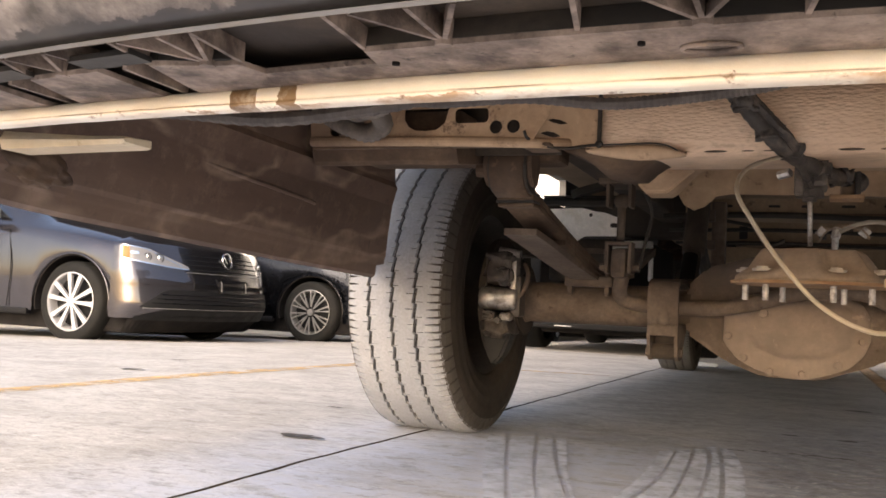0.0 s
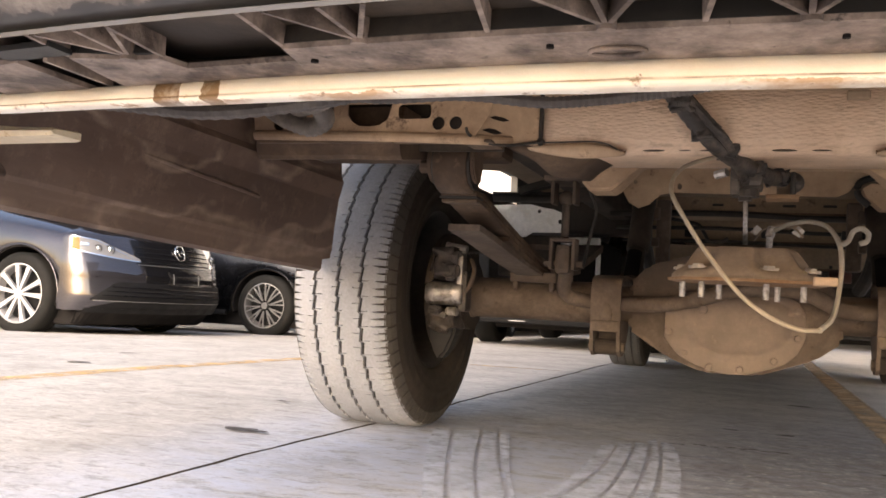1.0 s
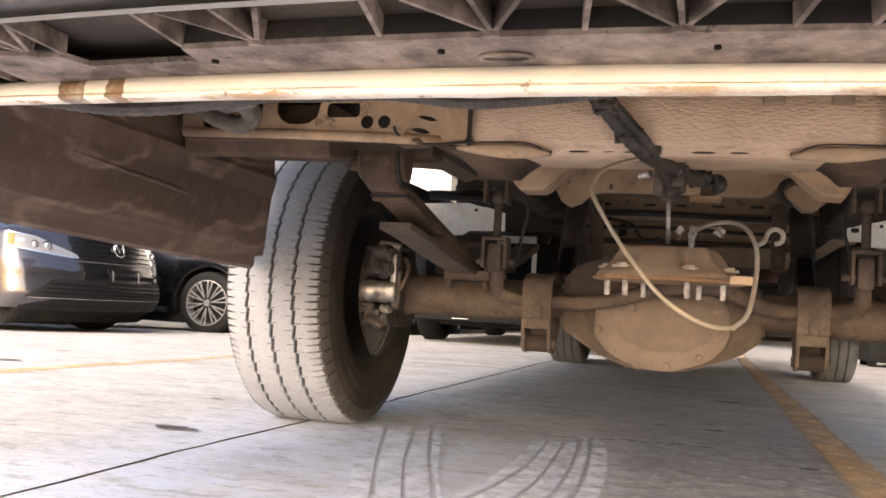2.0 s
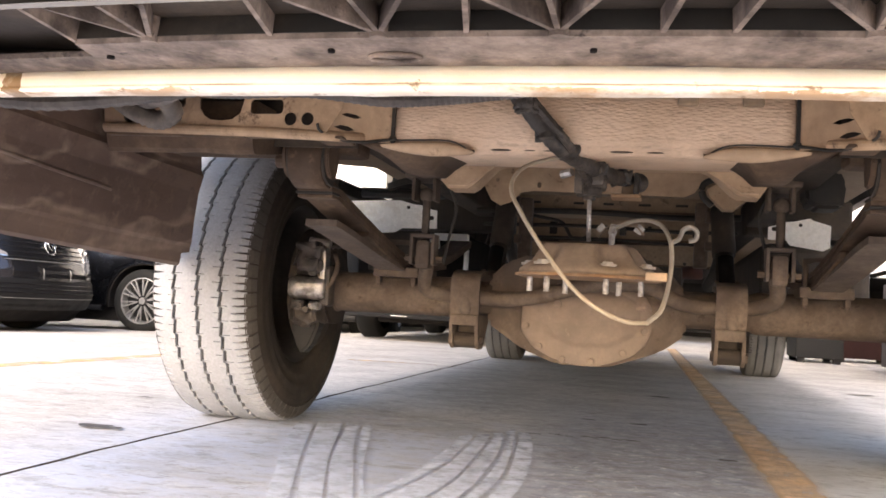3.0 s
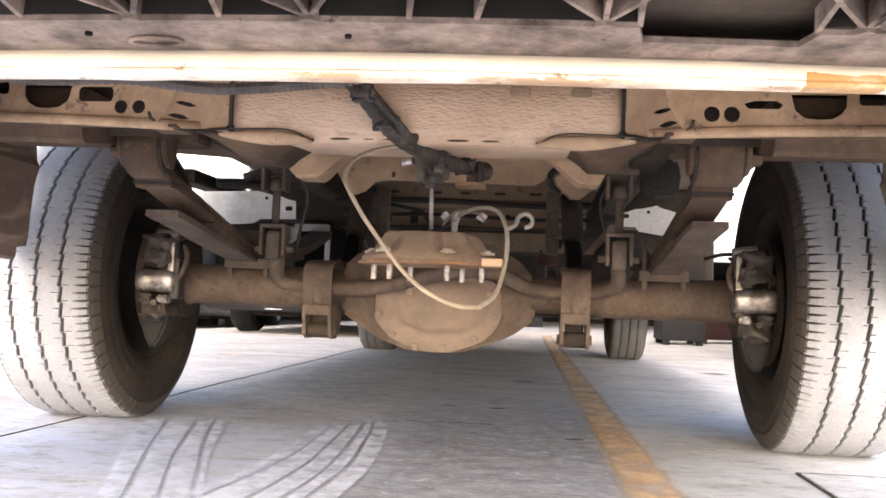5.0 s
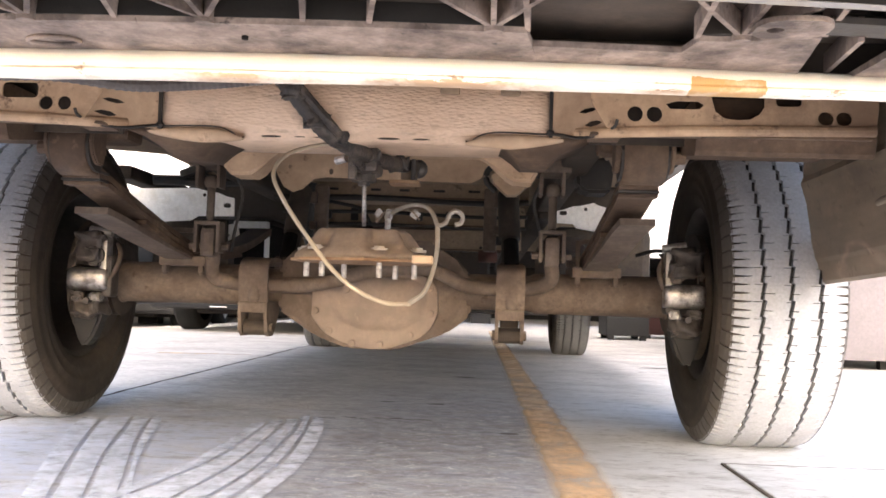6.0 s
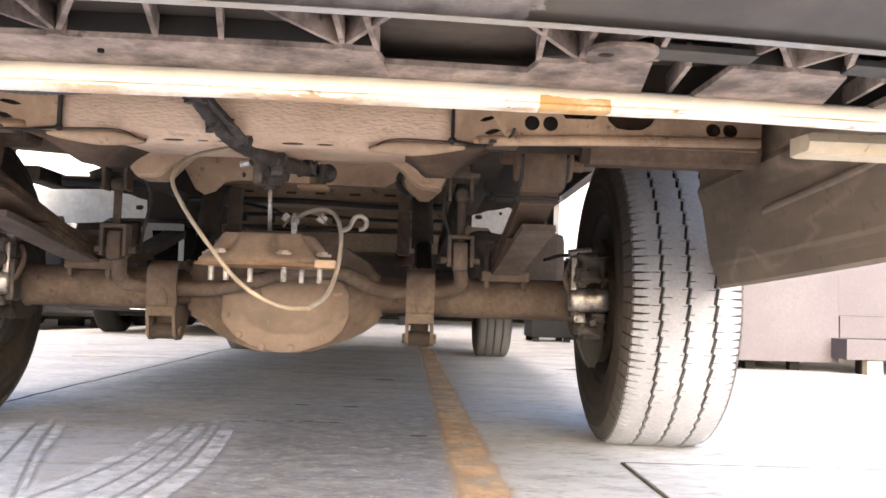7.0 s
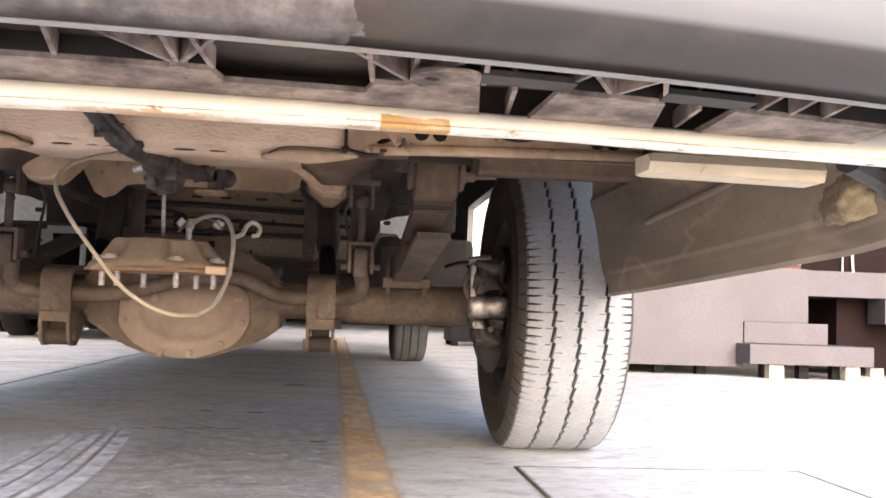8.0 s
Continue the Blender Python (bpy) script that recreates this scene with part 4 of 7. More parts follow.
        rib(s * 0.461, inner(0.461), s * 0.470, bar_y(0.47) + 0.004, 0.4785, 0.494)
        rib(s * 0.598, inner(0.598), s * 0.607, bar_y(0.607) + 0.004, 0.4785, 0.494)
        for xa, xb in ((0.531, 0.508), (0.531, 0.552), (0.491, 0.505), (0.571, 0.557), (0.645, 0.645), (0.672, 0.672), (0.70, 0.70)):
            rib(s * xa, inner(xa), s * xb, lip_y(xb) + 0.012)
        m = bmesh.new()
        cyl(m, (s * 0.531, inner(0.531), 0.479), (s * 0.531, inner(0.531), 0.497), 0.0060, 12)
        part("boss", m, PLASTIC, b)

    bm = bmesh.new()
    plate(bm, slot(0.391, 0.434, -1.711, -1.672, 0.016, 6), [slot(0.398, 0.408, -1.696, -1.686, 0.005)], lambda u, v: (u, v, 0.4772), (0, 0, 0.003))
    part("tray_tab", bm, PLASTIC, b, "dust covered oval tab with a hole")
    # rolled steel edge behind the tray
    bm = bmesh.new()
    prof = [(0.018, 0.480), (0.004, 0.4805), (-0.004, 0.4775), (-0.0075, 0.4720), (-0.0075, 0.4658), (-0.0070, 0.4643), (-0.0085, 0.4639), (-0.0080, 0.4615), (-0.001, 0.4600), (0.008, 0.4596), (0.018, 0.463)]
    loops = []
    for i in range(81):
        x = -0.90 + 1.80 * i / 80
        w = 0.0008 * noise.noise((x * 9, 0, 4)) - 0.0016 * max(0.0, noise.noise((x * 23, 3, 1)) - 0.25)
        tall = 1 + max(0.0, (x - 0.72)) * 9 * (1 if x < 0.80 else 0.08 / max(0.001, x - 0.72))
        loops.append([bm.verts.new((x, bar_y(x) + dy, 0.458 + (z - 0.458) * (tall if z > 0.475 else 1) + (w if z < 0.4645 else 0) + (0.0032 * min(1.0, abs(x) / 0.5) ** 2 * (0.4720 - z) / 0.0112 if z < 0.4720 else 0))) for dy, z in prof])
    m = len(prof)
    for a, c in zip(loops, loops[1:]):
        for k in range(m):
            bm.faces.new((a[k], a[(k + 1) % m], c[(k + 1) % m], c[k]))
    bm.faces.new(loops[0])
    bm.faces.new(loops[-1])
    part("step_edge", bm, BAR, b, "cream painted steel edge with rust spots", True)
    # flat brackets farther in
    for s in (-1, 1):
        bm = bmesh.new()
        thin = 0.0 if s > 0 else 0.008
        loops = []
        for x, top, low in ((0.613, 0.4735 - thin, 0.4600), (0.618, 0.4750 - thin, 0.4585), (0.66, 0.4750 - 0.9 * thin, 0.4580), (0.72, 0.4755 - 0.5 * thin, 0.4570), (0.775, 0.4755, 0.4560)):
            w = 0.0012 * noise.noise((x * 40, s, 0))
            loops.append([(s * x, -1.488, low + w), (s * x, -1.492, (top + low) / 2), (s * x, -1.486, top - w), (s * x, -1.45, top + 0.002), (s * x, -1.45, low)])
        skin_loops(bm, loops)
        part("bumper_bracket", bm, TAN, b, "tan painted steel bracket")
        bm = bmesh.new()
        tube(bm, [(s * 0.79, -1.50, 0.475), (s * 0.86, -1.44, 0.468), (s * 0.90, -1.40, 0.46)], 0.012, 8)
        part("bracket_arm", bm, BLACK, b)
    return b


rear_bumper()


# ---- rear underbody ----
def rear_crossmember():
    for s in (-1, 1):
        bm = bmesh.new()
        outer = [(0.43, 0.592), (0.845, 0.597), (0.850, 0.64), (0.845, 0.713), (0.39, 0.713), (0.40, 0.64)]
        bowl = [(0.578, 0.656), (0.585, 0.630), (0.600, 0.619), (0.620, 0.6165), (0.640, 0.618), (0.654, 0.626), (0.662, 0.638), (0.662, 0.656)]
        if s < 0:
            holes = [ring(0.4615, 0.6215, 0.0115, 0.0115), ring(0.4925, 0.6210, 0.0115, 0.0115), slot(0.506, 0.567, 0.6290, 0.6545, 0.008), bowl]
        else:
            holes = [ring(0.4690, 0.6235, 0.0125, 0.0125), ring(0.4995, 0.6235, 0.0125, 0.0125), [(0.517, 0.6405), (0.524, 0.6325), (0.571, 0.6325), (0.577, 0.6405), (0.568, 0.6455), (0.534, 0.6455)], [(u + 0.010, v) for u, v in bowl]]
        holes += [ring(0.768, 0.622, 0.0125, 0.011), ring(0.796, 0.622, 0.0125, 0.011), slot(0.69, 0.73, 0.64, 0.66, 0.006)]
        plate(bm, outer, holes, lambda u, v, s=s: (s * u, -0.742, v), (0, 0.003, 0))
        c = part("rear_crossmember", bm, CREAM_DIRTY, van, "beige dusty crossmember with punched holes")
        bm = bmesh.new()
        for a, b_, y1 in ((0.40, 0.452, -0.66), (0.454, 0.578, -0.715), (0.580, 0.845, -0.722)):
            box(bm, min(s * a, s * b_), max(s * a, s * b_), -0.735, y1, 0.590, 0.595, 0.0015)
        part("lower_flange", bm, GRUBBY, c)
        bm = bmesh.new()
        tube(bm, [(s * 0.385, -0.672, 0.603), (s * 0.410, -0.712, 0.597), (s * 0.44, -0.738, 0.594), (s * 0.6, -0.741, 0.599), (s * 0.845, -0.741, 0.603)], 0.009, 12)
        part("rolled_edge", bm, CREAM_DIRTY, c)
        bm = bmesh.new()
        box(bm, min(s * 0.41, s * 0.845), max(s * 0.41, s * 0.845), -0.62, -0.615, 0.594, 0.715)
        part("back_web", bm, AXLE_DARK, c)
        # dull side tube behind it
        bm = bmesh.new()
        box(bm, min(s * 0.44, s * 0.858), max(s * 0.44, s * 0.858), -0.52, -0.44, 0.598, 0.66, 0.012)
        loops = []
        for k in range(17):
            u = 0.572 + 0.286 * k / 16
            w = 0.0022 * noise.noise((u * 14, s, 2))
            loops.append([(s * u, yy, zz + (w if zz < 0.6 else 0)) for yy, zz in ((-0.715, 0.606), (-0.716, 0.592), (-0.708, 0.572), (-0.700, 0.5655), (-0.690, 0.5665), (-0.60, 0.582), (-0.515, 0.60), (-0.515, 0.66), (-0.70, 0.66))])
        skin_loops(bm, loops)
        part("side_tube", bm, GRUBBY, c, "dark brown box tube")
        # gusset between the box and the crossmember
        bm = bmesh.new()
        a, b_ = Vector((s * 0.346, -0.625, 0)), Vector((s * 0.435, -0.742, 0))
        wide = (b_ - a).length
        place = lambda u, v, a=a, b_=b_, wide=wide: a + (b_ - a) * (u / wide) + Vector((0, 0, v))
        plate(bm, [(0, 0.603), (wide, 0.590), (wide, 0.713), (0, 0.713)], [[(0.066, 0.637), (0.080, 0.641), (0.098, 0.641), (0.110, 0.637), (0.098, 0.634), (0.080, 0.633)], [(0.080, 0.613), (0.094, 0.618), (0.110, 0.618), (0.124, 0.613), (0.110, 0.610), (0.094, 0.609)]], place, (0, 0.003, 0))
        part("gusset", bm, CREAM, c, "beige gusset with two slots")
        bm = bmesh.new()
        tube(bm, [(s * 0.343, -0.627, 0.609), (s * 0.36, -0.648, 0.603), (s * 0.385, -0.685, 0.593), (s * 0.415, -0.725, 0.591), (s * 0.435, -0.745, 0.600), (s * 0.44, -0.75, 0.612)], 0.0026, 8)
        part("sealed_seam", bm, BLACK, c, "dark seam")
        bm = bmesh.new()
        box(bm, min(s * 0.340, s * 0.346), max(s * 0.340, s * 0.346), -0.628, -0.623, 0.603, 0.713)
        ball(bm, (s * 0.343, -0.626, 0.6105), 0.007, 1.1, 0.6, 0.8)
        part("sealed_joint", bm, BLACK, c, "dark joint")


rear_crossmember()


def floor_box():
    bm = bmesh.new()
    loops = []
    for i in range(29):
        x = -0.34 + 0.68 * i / 28
        w = 0.003 * noise.noise((x * 8, 1, 0))
        prof = [(-0.622, 0.713), (-0.622 + w, 0.650), (-0.6215, 0.616), (-0.619, 0.609), (-0.612, 0.6045 + w * 0.5), (-0.604, 0.602 + w), (-0.600, 0.5955 + w), (-0.588, 0.592 + w), (-0.50, 0.600 + w * 2), (-0.38, 0.608 - w * 2), (-0.26, 0.622), (-0.20, 0.66), (-0.20, 0.713)]
        loops.append([bm.verts.new((x, y, z)) for y, z in prof])
    m = len(prof)
    for a, b in zip(loops, loops[1:]):
        for k in range(m):
            bm.faces.new((a[k], a[(k + 1) % m], b[(k + 1) % m], b[k]))
    bm.faces.new(loops[0])
    bm.faces.new(loops[-1])
    f = part("floor_box", bm, UNDERSEAL, van, "pebbled beige underseal on a boxed floor section", True)
    for s in (-1, 1):
        bm = bmesh.new()
        # pressed wing over the hanger, with a turned-up tip and a sealed seam along its top
        loops = []
        for x, top, low, deep in ((0.196, 0.5915, 0.5885, 0.016), (0.206, 0.5965, 0.5860, 0.024), (0.222, 0.6030, 0.5850, 0.030), (0.245, 0.6075, 0.5835, 0.036), (0.275, 0.6080, 0.5825, 0.040), (0.305, 0.6072, 0.5855, 0.040),
                                  (0.332, 0.6058, 0.5900, 0.036), (0.352, 0.6035, 0.5945, 0.032), (0.366, 0.6010, 0.5975, 0.028)):
            y = -0.622 - 0.004 * noise.noise((x * 30, s, 0))
            wave = 0.0018 * noise.noise((x * 55, s * 3, 2))
            loops.append([(s * x, y, top), (s * x, y - 0.004, top - 0.3 * (top - low)), (s * x, y - 0.001, low + wave + 0.002), (s * x, y + 0.010, low + wave), (s * x, y + deep, low + 0.010), (s * x, y + deep, top)])
        part("pressed_wing", skin_loops(bmesh.new(), loops), CREAM, f, "pale pressed wing over the hanger", True)
        bm = bmesh.new()
        tube(bm, [(s * 0.343, -0.6255, 0.609), (s * 0.325, -0.6255, 0.6085), (s * 0.28, -0.6255, 0.6098), (s * 0.25, -0.6255, 0.6097), (s * 0.228, -0.6255, 0.6060), (s * 0.212, -0.624, 0.5985), (s * 0.202, -0.618, 0.5895)], 0.0014, 6)
        part("sealed_seam", bm, BLACK, f, "thin dark seam")
        # brown hanger block under the wing
        loops = []
        for z, x0, x1, y0 in ((0.606, 0.240, 0.415, -0.600), (0.594, 0.262, 0.380, -0.592), (0.582, 0.280, 0.362, -0.570), (0.572, 0.290, 0.352, -0.535), (0.566, 0.298, 0.346, -0.500)):
            loops.append([(s * x0, y0, z), (s * (x0 + 0.02), y0 - 0.006, z), (s * (x1 - 0.02), y0 - 0.006, z), (s * x1, y0, z), (s * x1, -0.38, z + 0.01), (s * x0, -0.38, z + 0.01)])
        part("hanger_block", skin_loops(bmesh.new(), loops), GRUBBY, f, "brown dusty hanger pressing", True)
    # dark oval pressings in the lower roll
    for x, r in ((-0.150, 0.020), (-0.098, 0.011), (-0.062, 0.012), (0.060, 0.020), (0.118, 0.016)):
        bm = bmesh.new()
        ball(bm, (x, -0.601, 0.5985), r, 1, 0.15, 0.10)
        part("drain_slot", bm, AXLE_DARK, f, "dark drain slot", True)
    for x in (0.15, 0.255):
        bm = bmesh.new()
        box(bm, x, x + 0.034, -0.632, -0.62, 0.674, 0.690, 0.004)
        part("clip", bm, CREAM_DULL, f)


def _underseal(t, p):
    v = coords(t)
    n1 = noise_tex(t, 5, 5, 0.6, v)
    st = t.nodes.new("ShaderNodeMapping")
    st.inputs["Scale"].default_value = (0.38, 1, 1)
    t.links.new(v, st.inputs["Vector"])
    vo = node(t, "ShaderNodeTexVoronoi", Scale=230.0)
    t.links.new(st.outputs[0], vo.inputs["Vector"])
    c = mixc(t, ramp(t, n1, 0.35, 0.7), (0.76, 0.575, 0.425), (0.60, 0.44, 0.315))
    c = mixc(t, math_node(t, "MULTIPLY", ramp(t, noise_tex(t, 11, 7, 0.75, v), 0.54, 0.70), 0.75), c, (0.40, 0.28, 0.19))
    c = mixc(t, math_node(t, "MULTIPLY", ramp(t, noise_tex(t, 42, 8, 0.8, st.outputs[0]), 0.56, 0.64), 0.5), c, (0.34, 0.235, 0.16))
    t.links.new(c, p.inputs["Base Color"])
    p.inputs["Roughness"].default_value = 0.5
    bump(t, p, vo.outputs["Distance"], 0.5, 0.003)


UNDERSEAL = material("pebbled beige underseal", _underseal)
floor_box()


def crossmembers():
    bm = bmesh.new()
    low = [(-0.36, 0.70), (-0.354, 0.60), (-0.338, 0.583), (-0.292, 0.583), (-0.279, 0.591), (-0.236, 0.637), (-0.222, 0.644), (-0.165, 0.646), (0.10, 0.641), (0.214, 0.642), (0.230, 0.635), (0.276, 0.592), (0.292, 0.583), (0.332, 0.581), (0.344, 0.60), (0.36, 0.70)]
    prism(bm, low, "y", -0.19, -0.10)
    bmesh.ops.bevel(bm, geom=[e for e in bm.edges if abs(e.verts[0].co.y + 0.19) < 1e-4 and abs(e.verts[1].co.y + 0.19) < 1e-4], offset=0.007, segments=3, affect="EDGES")
    c = part("crossmember", bm, CREAM, van, "beige pressed crossmember over the axle")
    bm = bmesh.new()
    outer = [(-0.345, 0.71), (-0.345, 0.665), (-0.315, 0.610), (-0.290, 0.596), (-0.262, 0.606), (-0.235, 0.632), (-0.20, 0.638), (0.19, 0.632), (0.215, 0.645), (0.24, 0.68), (0.30, 0.69), (0.30, 0.71)]
    holes = [ring(-0.187, 0.654, 0.006, 0.009, 8), ring(-0.30, 0.665, 0.006, 0.006, 8)]
    plate(bm, outer, holes, lambda u, v: (u, 0.25, v), (0, 0.004, 0))
    c = part("crossmember", bm, CREAM, van, "beige channel crossmember with punched holes")
    bm = bmesh.new()
    box(bm, -0.34, 0.30, 0.254, 0.33, 0.66, 0.67)
    part("web", bm, CREAM_DULL, c)
    bm = bmesh.new()
    prism(bm, [(0.243, 0.648), (0.262, 0.66), (0.34, 0.648), (0.345, 0.628), (0.31, 0.598), (0.285, 0.598), (0.25, 0.628)], "y", 0.20, 0.26)
    part("lobe", bm, CREAM, c)
    bm = bmesh.new()
    tube(bm, [(0.27, 0.19, 0.675), (0.235, 0.19, 0.66), (0.232, 0.19, 0.63), (0.255, 0.19, 0.605)], 0.008, 8)
    part("grommet", bm, BLACK, c)
    # beams and pipes farther forward
    for y, z0, z1, x0, x1, mat, holes in ((0.62, 0.628, 0.674, -0.36, 0.36, CREAM_DULL, ((-0.111, 0.652, 0.016, 0.004), (-0.022, 0.652, 0.016, 0.004), (0.085, 0.652, 0.018, 0.004), (0.193, 0.653, 0.018, 0.004), (-0.24, 0.652, 0.014, 0.004))),
                                          (0.90, 0.568, 0.634, -0.34, 0.36, CREAM_DULL, ((-0.215, 0.600, 0.013, 0.021), (0.310, 0.602, 0.010, 0.016), (0.10, 0.612, 0.006, 0.004))),
                                          (0.91, 0.488, 0.554, -0.40, 0.35, CREAM_DULL, ((-0.10, 0.525, 0.010, 0.012), (0.272, 0.524, 0.011, 0.016), (0.215, 0.498, 0.005, 0.005), (0.03, 0.505, 0.005, 0.005)))):
        bm = bmesh.new()
        hs = [slot(hx - hw, hx + hw, hz - hh, hz + hh, 0.003) for hx, hz, hw, hh in holes]
        outer = [(x0 + (x1 - x0) * k / 8, z0 + 0.0025 * noise.noise((k * 1.3, y * 9, 0))) for k in range(9)] + [(x1, z1), (x0, z1)]
        plate(bm, outer, hs, lambda u, v, y=y: (u, y, v), (0, 0.004, 0))
        k = part("cross_beam", bm, mat, van, "dusty beige cross beam")
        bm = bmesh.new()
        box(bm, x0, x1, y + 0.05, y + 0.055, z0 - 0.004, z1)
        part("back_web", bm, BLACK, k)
        bm = bmesh.new()
        box(bm, x0, x1, y - 0.012, y - 0.001, z0 - 0.003, z0 + 0.003, 0.001)
        part("turned_edge", bm, GRUBBY, k)
    # a drooping cable and the line that it hangs from
    bm = bmesh.new()
    tube(bm, [(-0.37, 0.80, 0.642), (-0.30, 0.80, 0.634), (-0.234, 0.80, 0.622), (-0.180, 0.80, 0.610), (-0.160, 0.80, 0.585), (-0.145, 0.80, 0.562), (-0.115, 0.80, 0.557), (-0.09, 0.82, 0.57)], 0.0055, 8)
    part("cable", bm, BLACK, van, "thin black cable drooping under the floor", True)
    for x in (-0.27, 0.02, 0.24):
        bm = bmesh.new()
        box(bm, x - 0.010, x + 0.010, 0.70, 0.72, 0.566, 0.592, 0.004)
        part("pipe_clip", bm, BLACK, van, "dark pipe clip")
    for y, z, r in ((0.60, 0.620, 0.009), (0.72, 0.588, 0.006), (0.86, 0.561, 0.005)):
        bm = bmesh.new()
        tube(bm, [(-0.42, y, z), (-0.1, y, z + 0.004), (0.2, y + 0.02, z - 0.003), (0.36, y, z)], r, 8)
        part("brake_pipe", bm, BLACK, van, "dark pipe across the underbody")
    bm = bmesh.new()
    cyl(bm, (0.208, 0.86, 0.466), (0.270, 0.86, 0.468), 0.020, 16)
    part("rubber_bush", bm, RED_BUSH, van, "dull red brown bush", True)
    # frame rails and the dark engine bay beyond
    for s in (-1, 1):
        bm = bmesh.new()
        box(bm, min(s * 0.40, s * 0.47), max(s * 0.40, s * 0.47), -0.44, 4.7, 0.625, 0.713, 0.008)
        part("frame_rail", bm, AXLE_DARK, van, "dark dusty frame rail")
        bm = bmesh.new()
        tube(bm, [(s * 0.30, 0.55, 0.66), (s * 0.31, 0.57, 0.55), (s * 0.30, 0.62, 0.47), (s * 0.28, 0.7, 0.42)], 0.020, 10)
        part("exhaust_hanger", bm, BLACK, van)
        bm = bmesh.new()
        cyl(bm, (s * 0.303, 0.28, 0.405), (s * 0.298, 0.33, 0.50), 0.024, 18)
        cyl(bm, (s * 0.298, 0.33, 0.49), (s * 0.292, 0.38, 0.62), 0.030, 18)
        K = part("shock_absorber", bm, AXLE_DARK, van, "dusty dark shock absorber", True)
        bm = bmesh.new()
        cyl(bm, (s * 0.304, 0.272, 0.415), (s * 0.3005, 0.307, 0.482), 0.020, 14)
        part("shock_boot", bm, MATTE, K, "black rubber boot", True)
        bm = bmesh.new()
        cyl(bm, (s * 0.275, 0.28, 0.405), (s * 0.335, 0.28, 0.405), 0.018, 14)
        part("shock_eye", bm, AXLE, K)
        bm = bmesh.new()
        for z, w in ((0.52, 0.012), (0.60, 0.016)):
            box(bm, min(s * 0.252, s * 0.272), max(s * 0.252, s * 0.272), 0.40, 0.44, z - w, z + w, 0.003)
        box(bm, min(s * 0.225, s * 0.262), max(s * 0.225, s * 0.262), 0.42, 0.46, 0.46, 0.64, 0.006)
        part("hanger_post", bm, AXLE, K, "dusty brown hanger post")
    bm = bmesh.new()
    cyl(bm, (0.0, 0.3, 0.36), (0.02, 2.4, 0.50), 0.036, 20)
    part("driveshaft", bm, AXLE, van, "dusty driveshaft", True)
    bm = bmesh.new()
    box(bm, -0.33, 0.25, 2.2, 3.4, 0.34, 0.62, 0.05)
    part("gearbox", bm, AXLE_DARK, van, "dark gearbox")
    bm = bmesh.new()
    box(bm, -0.62, 0.62, BASE + 0.02, BASE + 0.14, 0.30, 0.38, 0.02)
    part("front_axle_beam", bm, AXLE_DARK, van)
    bm = bmesh.new()
    box(bm, 0.46, 0.80, 1.0, 2.2, 0.38, 0.586, 0.03)
    part("fuel_tank", bm, AXLE_DARK, van)
    bm = bmesh.new()
    box(bm, -0.597, -0.488, 0.80, 1.3, 0.36, 0.556, 0.012)
    bb = part("battery_box", bm, MATTE, van, "black box beside the frame")
    bm = bmesh.new()
    box(bm, -0.599, -0.486, 0.796, 0.83, 0.534, 0.558, 0.002)
    box(bm, -0.494, -0.484, 0.795, 0.83, 0.43, 0.534, 0.002)
    part("strap", bm, WHITE, bb, "white strap round the black box")
    bm = bmesh.new()
    plate(bm, [(-0.643, 0.507), (-0.631, 0.493), (-0.578, 0.464), (-0.565, 0.469), (-0.576, 0.535), (-0.592, 0.546), (-0.610, 0.543)], [ring(-0.612, 0.508, 0.008, 0.006, 10)], lambda u, v: (u, 0.775, v), (0, 0.003, 0))
    part("bracket_tag", bm, WHITE, bb, "pale bent tag with a hole")
    # filler added to block the daylight below the shield
    bm = bmesh.new()
    box(bm, -0.80, -0.600, 0.72, 0.75, 0.42, 0.556, 0.008)
    part("battery_tray", bm, AXLE_DARK, bb, "added dark panel below the shield")
    # dark panels added to close the bright gaps beside the frame
    for x0, x1, y, z0 in ((-0.775, -0.40, 0.86, 0.575), (0.40, 0.72, 0.90, 0.60)):
        bm = bmesh.new()
        box(bm, x0, x1, y, y + 0.10, z0, 0.714, 0.012)
        part("outrigger", bm, AXLE_DARK, van, "added dark panel beside the frame")
    # pale shields inboard of the springs
    for s, x0, x1, z0, z1, y in ((-1, 0.552, 0.93, 0.558, 0.640, 0.62), (1, 0.458, 0.64, 0.580, 0.645, 0.80)):
        bm = bmesh.new()
        outer = [(x0, z0), (x0 + 0.30 * (x1 - x0), z0 - 0.002), (x0 + 0.36 * (x1 - x0), z0 - 0.016), (x1 - 0.02, z0 - 0.03), (x1, z0 - 0.02), (x1, z1 - 0.018), (x1 - 0.05, z1 - 0.004), (x0 + 0.12, z1 + 0.003), (x0 + 0.075, z1 - 0.008), (x0 + 0.052, z1 - 0.010), (x0 + 0.02, z1 - 0.022), (x0, z1 - 0.026)]
        plate(bm, outer, [slot(x0 + 0.010, x0 + 0.034, z0 + 0.026, z0 + 0.040, 0.006), ring(x0 + 0.094, z1 - 0.018, 0.006, 0.006, 10)], lambda u, v, s=s, y=y, z1=z1: (s * u, y + 0.12 * (z1 - v), v), (0, 0.004, 0))
        part("heat_shield", bm, SHIELD, van, "bright dented metal heat shield with holes")
    bm = bmesh.new()
    prism(bm, [(-0.47, 0.66), (-0.47, 0.655), (-0.75, 0.655), (-0.75, 0.66)], "y", 0.45, 0.50)
